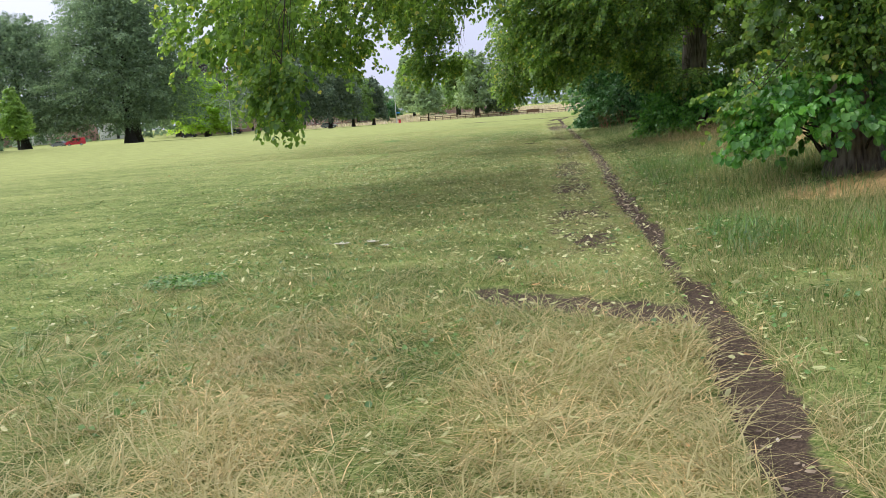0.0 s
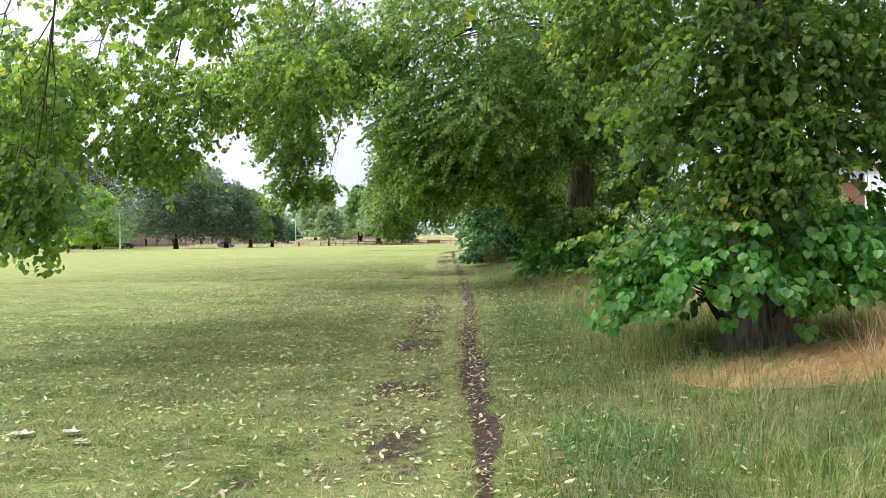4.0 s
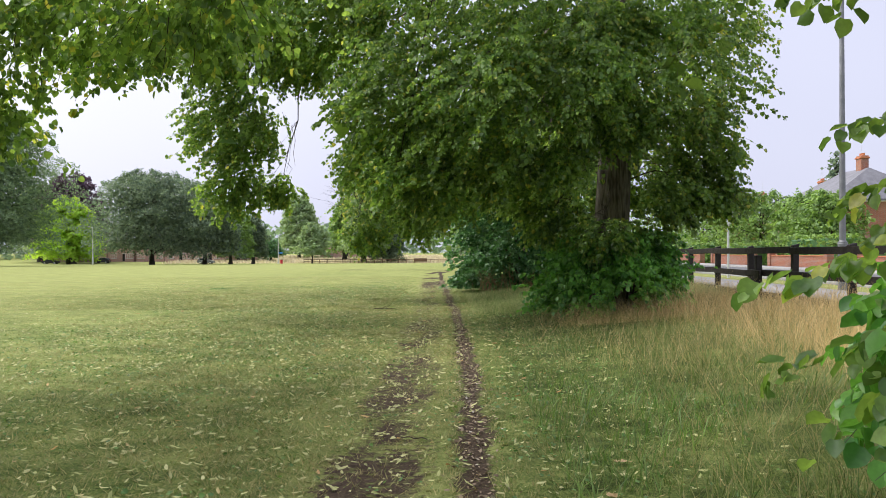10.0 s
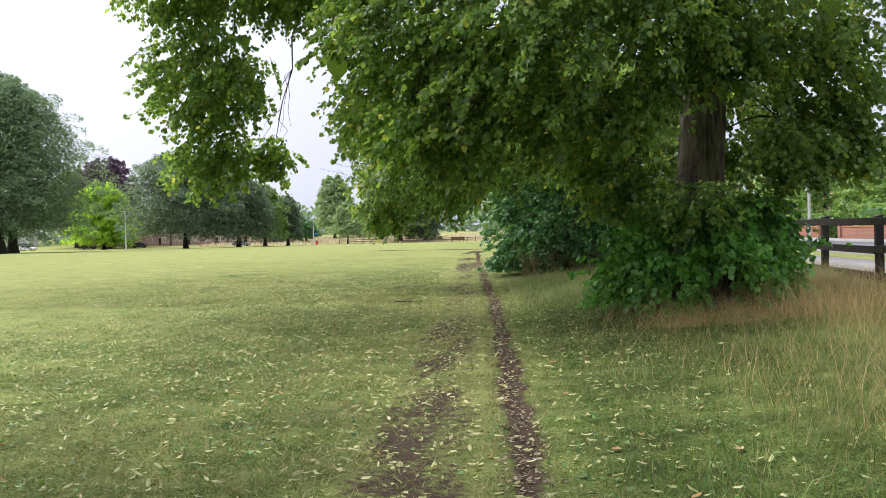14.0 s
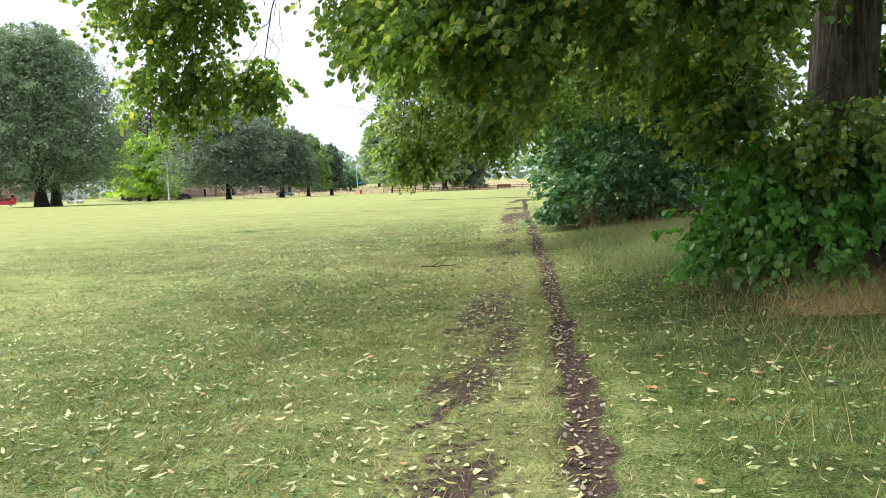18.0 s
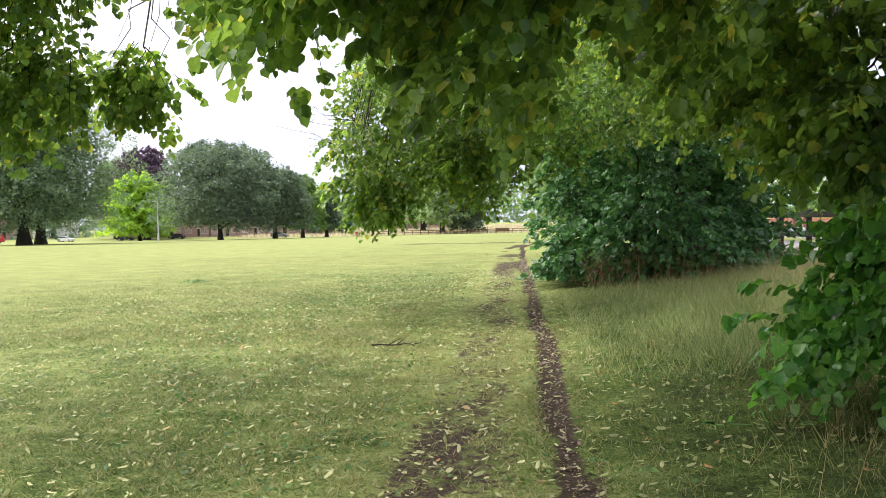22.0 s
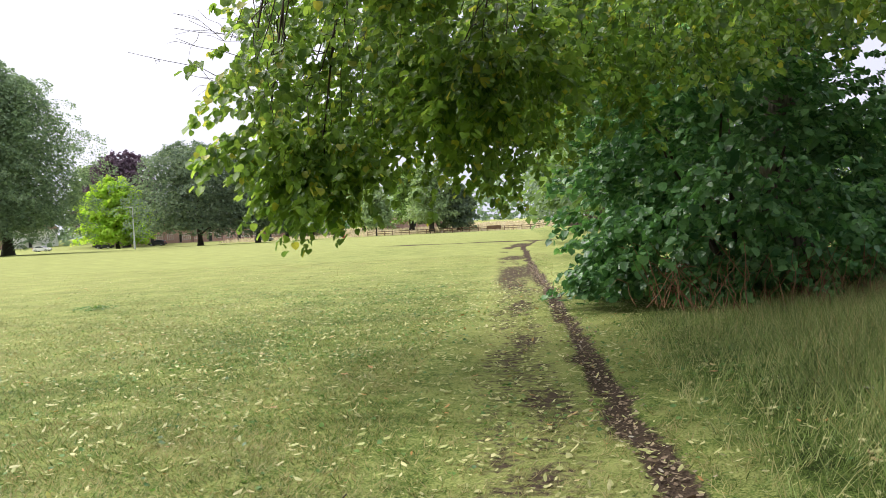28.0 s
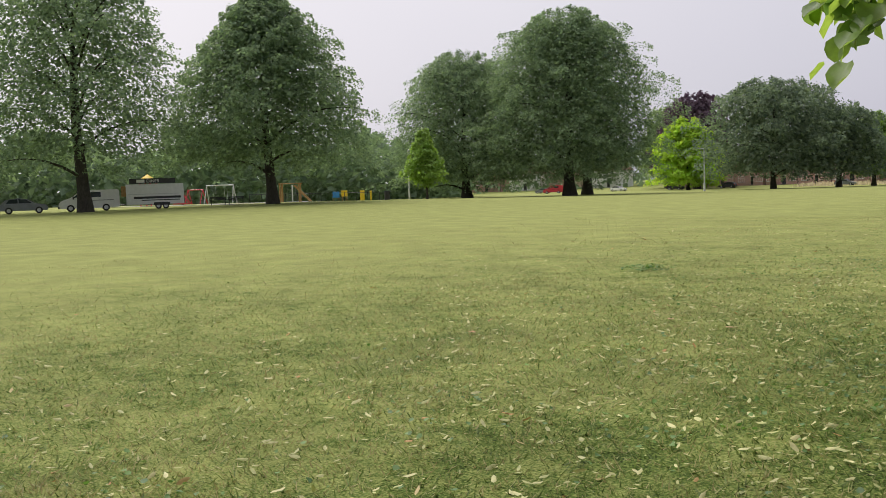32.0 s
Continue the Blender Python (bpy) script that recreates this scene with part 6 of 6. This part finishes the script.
# ---- grass ----
def blades(name, x, y, h, w, lean, mat, seed, label, bend=0.5, two=True):
    """Many single blades, each bent over its own way; dry share taken from the place."""
    r = np.random.default_rng(seed)
    n = len(x)
    a = 9.0 * vnoise(x * 2.4, y * 2.4, 81) + r.normal(0, 1.5, n)
    b = r.uniform(0, 2 * np.pi, n)
    z = ground_z(x, y)
    side = np.stack([np.cos(b), np.sin(b), np.zeros(n)], -1) * (w / 2)[:, None]
    out = np.stack([np.cos(a), np.sin(a), np.zeros(n)], -1) * (h * lean)[:, None]
    up = np.stack([np.zeros(n), np.zeros(n), h], -1)
    p = np.stack([x, y, z - 0.006], -1)
    low = np.sqrt(np.clip(1 - 0.35 * lean ** 2, 0.25, 1))[:, None]
    tip = p + out + up * low * (1 - 0.2 * bend)
    d = np.clip(dry(x, y) + r.normal(0, 0.14, n), 0, 1)
    if two:
        mid = p + out * 0.32 + up * 0.58 * low
        v = np.stack([p - side, p + side, mid + side * 0.8, mid - side * 0.8, tip], 1)
        base = (np.arange(n) * 5)[:, None]
        f = np.concatenate([base + np.array([[0, 1, 2]]), base + np.array([[0, 2, 3]]), base + np.array([[3, 2, 4]])])
        k = 5
    else:
        v = np.stack([p - side, p + side, tip], 1)
        f = (np.arange(n) * 3)[:, None] + np.array([[0, 1, 2]])
        k = 3
    ob = mesh_of(name, v.reshape(-1, 3), f, mat, None, False, {"dry": np.repeat(d, k)})
    return tagged(ob, label, "grass", "", "stuff")


def scatter(x0, x1, y0, y1, per_m2, seed, keep=None):
    r = np.random.default_rng(seed)
    n = int((x1 - x0) * (y1 - y0) * per_m2)
    x, y = r.uniform(x0, x1, n), r.uniform(y0, y1, n)
    if keep is not None:
        m = r.uniform(0, 1, n) < keep(x, y)
        x, y = x[m], y[m]
    return x, y, r


def bare(x, y):
    return 1 - np.clip(soil(x, y) * 1.12, 0, 0.97)


def tufts(x, y):
    """Grass stands in small tufts with gaps between them."""
    return 0.12 + 0.88 * smooth(0.32, 0.62, 0.5 * vnoise(x * 7, y * 7, 82) + 0.5 * vnoise(x * 17, y * 17, 83))


x, y, r = scatter(-6.5, 1.15, 2.2, 36, 2100, 1, lambda x, y: bare(x, y) * tufts(x, y) * (0.3 + 0.7 * smooth(-5.0, -1.2, x)))
blades("lawn_grass", x, y, r.uniform(0.03, 0.085, len(x)), r.uniform(0.005, 0.011, len(x)), r.uniform(0.4, 1.8, len(x)), BLADE, 2, "short trodden park grass beside the furrow", 0.5, False)
x, y, r = scatter(-17, -1.0, 33.5, 52, 900, 3, lambda x, y: bare(x, y) * smooth(53, 36, y) * smooth(-18, -3, x) ** 1.5)
blades("field_grass", x, y, r.uniform(0.03, 0.065, len(x)), r.uniform(0.007, 0.014, len(x)), r.uniform(0.4, 1.5, len(x)), BLADE, 4, "short mown field grass", 0.5, False)
x, y, r = scatter(-4.2, 1.3, 1.6, 8.2, 1100, 5, lambda x, y: bare(x, y) * tufts(x * 0.7, y * 0.7) * np.clip(dry(x, y) * 1.5 - 0.2, 0.05, 1))
blades("long_dry_grass", x, y, r.uniform(0.1, 0.28, len(x)), r.uniform(0.005, 0.01, len(x)), r.uniform(0.7, 2.6, len(x)), BLADE, 6, "flattened straw-coloured grass at the start of the path")


x, y, r = scatter(-3.8, 1.25, 1.6, 7.4, 430, 27, lambda x, y: bare(x, y) * tufts(x * 0.5, y * 0.5) * np.clip(dry(x, y) * 1.9 - 0.5, 0.02, 1))
blades("matted_straw", x, y, r.uniform(0.05, 0.16, len(x)), r.uniform(0.005, 0.01, len(x)), r.uniform(1.2, 3.2, len(x)), STRAW, 28, "bleached straw lying matted over the grass")


def trees_off(x, y):
    return np.minimum.reduce([smooth(0.6, 1.1, np.hypot(x - tx, y - ty)) for tx, ty in ((4.3, 13.6), (4.3, 28.9), (4.6, 44.6))])


x, y, r = scatter(1.5, 4.6, 7.0, 20.0, 260, 41, lambda x, y: bare(x, y) * smooth(0.42, 0.62, vnoise(x * 1.1, y * 0.9, 84)) * (0.55 + 0.45 * smooth(12.2, 11.0, y)) * trees_off(x, y))
blades("lush_grass", x, y, r.uniform(0.12, 0.32, len(x)), r.uniform(0.006, 0.012, len(x)), r.uniform(0.2, 1.1, len(x)), LUSH, 42, "tufts of dark blue-green lush grass beside the furrow")
x, y, r = scatter(1.08, 7.7, 2, 43, 1150, 7, lambda x, y: bare(x, y) * tufts(x * 0.6, y * 0.6) * trees_off(x, y) * smooth(0.75, 1.3, np.hypot((x - 4.5) / 1.6, y - 11.9)) * (0.38 + 0.6 * smooth(14, 7, y) * smooth(6.5, 3.5, x) + 0.16 * smooth(3.5, 1.5, x)) * smooth(46, 38, y))
h = (0.065 + 0.24 * smooth(1.3, 3.2, x) * (0.35 + 0.9 * vnoise(x * 0.8, y * 0.6, 71))) * r.uniform(0.6, 1.3, len(x))
w, lean = r.uniform(0.004, 0.008, len(x)), r.uniform(0.15, 0.9, len(x))
for k, two in ((y < 15, True), (y >= 15, False)):
    blades("verge_grass", x[k], y[k], h[k], w[k], lean[k], BLADE, 8, "long uncut grass between the furrow and the fence", 0.5, two)
x, y, r = scatter(1.3, 7.6, 30.5, 41.5, 1500, 61, lambda x, y: bare(x, y) * (0.35 + 0.65 * tufts(x * 0.8, y * 0.8)) * trees_off(x, y) * smooth(30.5, 32.5, y) * (0.25 + 0.75 * smooth(1.4, 3.0, x)))
blades("verge_meadow", x, y, r.uniform(0.14, 0.42, len(x)) * (0.55 + 0.45 * smooth(1.3, 4.0, x)), r.uniform(0.006, 0.012, len(x)), r.uniform(0.2, 1.0, len(x)), MEADOW, 62, "bright fine uncut grass standing tall before the shrub", 0.5, False)
x, y, r = scatter(2.2, 7.6, 33, 41.5, 55, 63, lambda x, y: trees_off(x, y) * (0.3 + 0.7 * smooth(2.2, 5.0, x)))
blades("seeding_grass", x, y, r.uniform(0.35, 0.7, len(x)), r.uniform(0.003, 0.005, len(x)), r.uniform(0.15, 0.9, len(x)), STRAW, 64, "thin pale seed heads standing over the verge grass", 0.5, False)
x, y, r = scatter(-22, 1.0, 10, 66, 80, 17, lambda x, y: bare(x, y) * (0.35 + 0.65 * smooth(-20, -8, x)) * smooth(-0.2, 0.15, smooth(33, 35, y) + smooth(-3.5, -6, x) + smooth(22, 26, y) - 0.15))
blades("tufted_grass", x, y, r.uniform(0.03, 0.06, len(x)), r.uniform(0.012, 0.026, len(x)), r.uniform(0.6, 2.0, len(x)), BLADE, 18, "scattered coarser tufts in the mown field", 0.5, False)


def straw_mask(x, y):
    near = np.maximum.reduce([smooth(2.3, 1.6, np.hypot(x - tx - 0.2, y - ty)) for tx, ty in ((6.6, 12.2), (4.8, 27.4), (5.4, 41.0))])
    edge = smooth(4.6, 6.6, x) * smooth(0.35, 0.6, vnoise(x * 0.5, y * 0.35, 72) + 0.12)
    return np.clip(np.maximum(near, edge), 0, 1)


x, y, r = scatter(2.6, 8.3, 5, 52, 190, 9, straw_mask)
blades("tall_dry_grass", x, y, r.uniform(0.25, 0.75, len(x)), r.uniform(0.0025, 0.005, len(x)), r.uniform(0.3, 1.5, len(x)), STRAW, 10, "tall dry straw-coloured grass along the fence and trees", 0.5, False)

x, y, r = scatter(1.9, 6.8, 11, 40, 80, 19, lambda x, y: smooth(1.8, 3.8, x) * (0.4 + 0.6 * smooth(17, 22, y)) * smooth(34, 26, y) * trees_off(x, y) * smooth(0.25, 0.6, vnoise(x * 0.5, y * 0.4, 73)))
blades("seeding_grass", x, y, r.uniform(0.25, 0.55, len(x)), r.uniform(0.003, 0.006, len(x)), r.uniform(0.2, 1.0, len(x)), STRAW, 20, "wispy pale seeding grass on the verge", 0.5, False)

x, y, r = scatter(4.4, 6.8, 9.6, 12.8, 420, 21, lambda x, y: smooth(1.25, 0.7, np.hypot(x - 5.6, (y - 11.2) * 0.85)))
blades("tall_dry_grass", x, y, r.uniform(0.35, 0.9, len(x)), r.uniform(0.003, 0.006, len(x)), r.uniform(0.3, 1.2, len(x)), STRAW, 22, "clump of tall tan dry grass beside a tree")

x, y, r = scatter(4.2, 7.6, 16, 27.5, 150, 23, lambda x, y: smooth(4.2, 5.4, x) * smooth(0.3, 0.6, vnoise(x * 0.7, y * 0.5, 74) + 0.12))
blades("tall_dry_grass", x, y, r.uniform(0.3, 0.95, len(x)), r.uniform(0.004, 0.007, len(x)), r.uniform(0.2, 1.5, len(x)), STRAW, 24, "tall tan dry grass standing before the fence")
x, y, r = scatter(2.6, 6.2, 26.2, 27.9, 300, 25, lambda x, y: smooth(1.15, 0.6, np.hypot((x - 4.5) / 1.7, (y - 27.0) / 0.8)))
blades("tall_dry_grass", x, y, r.uniform(0.2, 0.55, len(x)), r.uniform(0.003, 0.006, len(x)), r.uniform(0.4, 1.6, len(x)), STRAW, 26, "tangled brown dry grass at the foot of a tree")

# the uncut meadow beyond the far fence
x, y, r = scatter(-75, 30, 239, 300, 1.3, 14)
blades("meadow_grass", x, y, r.uniform(0.5, 1.0, len(x)), r.uniform(0.3, 0.6, len(x)), r.uniform(0.2, 0.9, len(x)), HAY, 15, "tall dry tan meadow grass beyond the far fence")

# ---- fallen leaves and bracts ----
BRACT_V = np.array([(0, 0, 0.03), (-0.13, 0.22, 0.08), (-0.15, 0.68, 0.05), (0.05, 1.0, 0.13), (0.17, 0.72, 0.0), (0.15, 0.25, 0.02)])
BRACT_F = np.array([(0, 3, 2, 1), (0, 5, 4, 3)])


def litter(name, x, y, size, mat, seed, label, shape=(LEAF_V, LEAF_F), lift=0.025):
    r = np.random.default_rng(seed)
    n = len(x)
    v, f = leaves(np.stack([x, y, ground_z(x, y) + r.uniform(0.004, lift, n)], -1), r.uniform(0, 6.3, n), r.normal(0, 0.25, n), r.normal(0, 0.35, n), size, shape)
    return tagged(mesh_of(name, v, f, mat), label, "leaves", "", "stuff")


def under_trees(x, y):
    k = np.maximum.reduce([smooth(11, 4, np.hypot(x - tx, (y - ty) * 0.8)) for tx, ty in ((1.5, 14.6), (1.0, 27), (0.5, 40))])
    return 0.12 + 0.88 * k


x, y, r = scatter(-14, 4.2, 2, 58, 62, 11, lambda x, y: under_trees(x, y) * smooth(4.2, 1.6, x))
litter("fallen_bracts", x, y, 0.03 + 0.06 * r.uniform(0, 1, len(x)) ** 1.5, BRACT, 12, "pale yellow-green fallen lime bracts and leaves", (BRACT_V, BRACT_F), 0.05)
yy = 2 + 58 * rng.uniform(0, 1, 11000) ** 1.3
xx = trench_x(yy) + rng.normal(0, 0.09, 11000)
m = rng.uniform(0, 1, 11000) < 0.05 + 0.5 * smooth(7, 16, yy)
litter("furrow_leaves", xx[m], yy[m], 0.015 + 0.045 * rng.uniform(0, 1, m.sum()) ** 1.4, DEAD_LEAF, 13, "brown and pale dead leaves lying in the furrow", (BRACT_V * (1.5, 1, 1.2), BRACT_F))
yy = 9 + 41 * rng.uniform(0, 1, 800)
xx = trench_x(yy) - 0.75 + rng.normal(0, 0.26, 800)
litter("strip_leaves", xx, yy, rng.uniform(0.025, 0.06, 800), BRACT, 16, "yellowed bracts and leaves on the worn strip beside the furrow")


def clover(name, x, y, size, seed, label):
    r = np.random.default_rng(seed)
    n = len(x)
    v, f = leaves(np.stack([x, y, ground_z(x, y) + r.uniform(0.012, 0.06, n)], -1), r.uniform(0, 6.3, n), r.normal(0.1, 0.35, n), r.normal(0, 0.35, n), size)
    return tagged(mesh_of(name, v, f, CLOVER), label, "weeds", "", "stuff")


x, y, r = scatter(-9, 3.4, 4, 50, 70, 43, lambda x, y: bare(x, y) * (0.15 + 0.85 * smooth(0.45, 0.7, vnoise(x * 0.9, y * 0.9, 85))) * smooth(-9, -3, x))
clover("lawn_weeds", x, y, r.uniform(0.018, 0.045, len(x)), 44, "small round dark green weed leaves among the grass")
for k, (wx, wy, rx, ry, n) in enumerate(((-3.7, 8.1, 0.4, 0.4, 800), (-8.9, 46.8, 0.5, 0.4, 260), (1.9, 9.6, 0.5, 0.9, 400))):
    r = np.random.default_rng(90 + k)
    a, q = r.uniform(0, 6.3, n), r.uniform(0, 1, n) ** 0.6
    clover("clover_patch", wx + rx * q * np.cos(a), wy + ry * q * np.sin(a), r.uniform(0.02, 0.05, n), 95 + k, "dark green clover patch in the grass")


# ---- single things on the grass ----
def dead_leaf(x, y, size, turn, label, mat, curl=0.25):
    """One curled lobed leaf lying on the grass."""
    r = random.Random(int(x * 977 + y * 131))
    bm = bmesh.new()
    rim = []
    for k in range(14):
        a = 2 * math.pi * k / 14
        q = size * (0.36 + 0.16 * abs(math.sin(2.5 * a)) + r.uniform(-0.04, 0.04))
        rim.append(bm.verts.new((q * math.cos(a), q * math.sin(a) * 0.75, curl * size * (q / size) ** 2 * 1.4 + r.uniform(0, 0.05) * size)))
    mid = bm.verts.new((0, 0, 0.0))
    for k in range(14):
        bm.faces.new((mid, rim[k], rim[(k + 1) % 14]))
    stalk = rod((-0.45 * size, 0, 0.03 * size), (-0.85 * size, 0.05 * size, 0.1 * size), 0.018 * size, 0.012 * size, 5)
    ob = thing("fallen_leaf", at_ground(x, y, turn, 0.02), label, "leaf", "single leaves on the grass")
    part("blade", bm, mat, ob)
    part("stalk", stalk, mat, ob)
    return ob


TAN_LEAF = noisy("tan_leaf", (0.34, 0.22, 0.11), (0.52, 0.37, 0.2), 30, 0.7)
RUST_LEAF = noisy("rust_leaf", (0.3, 0.15, 0.06), (0.45, 0.25, 0.11), 30, 0.6)
PALE_DEAD = noisy("pale_dead_leaf", (0.32, 0.30, 0.22), (0.46, 0.43, 0.33), 30, 0.7)
lr = random.Random(4)
for x, y in ((1.98, 16.1), (1.75, 15.2), (2.05, 34.4), (1.5, 24.3), (1.95, 23.9), (2.3, 24.6), (1.7, 25.4), (2.6, 24.2), (2.9, 25.2), (1.45, 22.4), (2.1, 21.6), (1.6, 20.4), (2.4, 20.2), (2.9, 23.1), (1.3, 19.2), (2.2, 33.2), (2.7, 36.0), (1.8, 37.2), (3.0, 34.9), (1.4, 9.9), (2.0, 10.6), (-1.8, 37.7), (-2.0, 36.2), (-5.3, 41.7), (-6.0, 41.9), (-3.1, 39.4), (-7.4, 40.2), (-0.6, 8.6), (-1.6, 11.2)):
    mat, name = lr.choice(((TAN_LEAF, "curled tan dead leaf lying on the grass"), (RUST_LEAF, "rust-brown dead leaf lying on the grass"), (PALE_DEAD, "pale bleached dead leaf lying on the grass")))
    dead_leaf(x + lr.uniform(-0.05, 0.05), y, lr.uniform(0.07, 0.12), lr.uniform(0, 360), name, mat, lr.uniform(0.2, 0.5))


for x, y, s in ((-2.62, 10.05, 0.2), (-2.25, 10.1, 0.17), (-2.05, 9.8, 0.12)):
    dead_leaf(x, y, s, lr.uniform(-30, 30), "large pale bleached dead leaf lying on the grass", PALE_DEAD, 0.3)


def stick(x, y, turn, length, label, forks=2):
    ob = thing("fallen_twig", at_ground(x, y, turn, 0.03), label, "twig", "fallen twigs")
    r = random.Random(int(x * 31 + y * 17))
    pts = [(-length / 2 + length * k / 6, r.uniform(-0.03, 0.03), 0.01 + r.uniform(0, 0.02)) for k in range(7)]
    v, f = tube(pts, np.linspace(0.018, 0.008, 7) * length, 7)
    mesh_of("stem", v, f, TWIG, ob)
    for k in range(forks):
        a, s = pts[2 + k], 1 if k % 2 else -1
        q = [(a[0] + length * 0.25 * u, a[1] + s * length * 0.22 * u, a[2] + 0.16 * length * u) for u in (0, 0.35, 0.7, 1.0)]
        v, f = tube(q, np.linspace(0.013, 0.005, 4) * length, 6)
        mesh_of("side_twig", v, f, TWIG, ob)
    return ob


stick(-1.0, 33.35, 10, 0.62, "dark forked twig lying on the mown grass")
stick(-0.9, 20.6, 160, 0.22, "short dark twig lying on the grass", 0)
stick(2.3, 36.3, 140, 0.3, "thin dark twig lying in the long grass", 1)
stick(0.4, 16.9, 150, 0.3, "dark twig lying beside the furrow", 0)


# ---- flattened straw at the trees' feet ----
def straw_mat(x0, y0, rx, ry, n, seed):
    r = np.random.default_rng(seed)
    a, q = r.uniform(0, 6.3, n), r.uniform(0, 1, n) ** 0.6
    x, y = x0 + rx * q * np.cos(a), y0 + ry * q * np.sin(a)
    ang = r.normal(0.3, 0.7, n)
    l, w = r.uniform(0.12, 0.4, n), r.uniform(0.003, 0.006, n)
    c, s = np.cos(ang), np.sin(ang)
    z = ground_z(x, y) + r.uniform(0.01, 0.07, n) * (1.2 - q)
    e = r.uniform(-0.02, 0.05, n)
    v = np.stack([np.stack([x - s * w, y + c * w, z], -1), np.stack([x + s * w, y - c * w, z], -1), np.stack([x + c * l + s * w, y + s * l - c * w, z + e], -1), np.stack([x + c * l - s * w, y + s * l + c * w, z + e], -1)], 1).reshape(-1, 3)
    f = (np.arange(n) * 4)[:, None] + np.array([[0, 1, 2, 3]])
    ob = mesh_of("straw_mat", v, f, STRAW, None, False, {"dry": np.repeat(np.clip(r.normal(0.6, 0.25, n), 0, 1), 4)})
    tagged(ob, "mat of flattened dead grass at the foot of a tree", "grass", "", "stuff")


straw_mat(4.5, 11.9, 1.7, 1.1, 9000, 1)
straw_mat(4.7, 27.1, 1.6, 0.8, 3000, 2)
straw_mat(5.0, 41.6, 2.0, 0.6, 2500, 3)
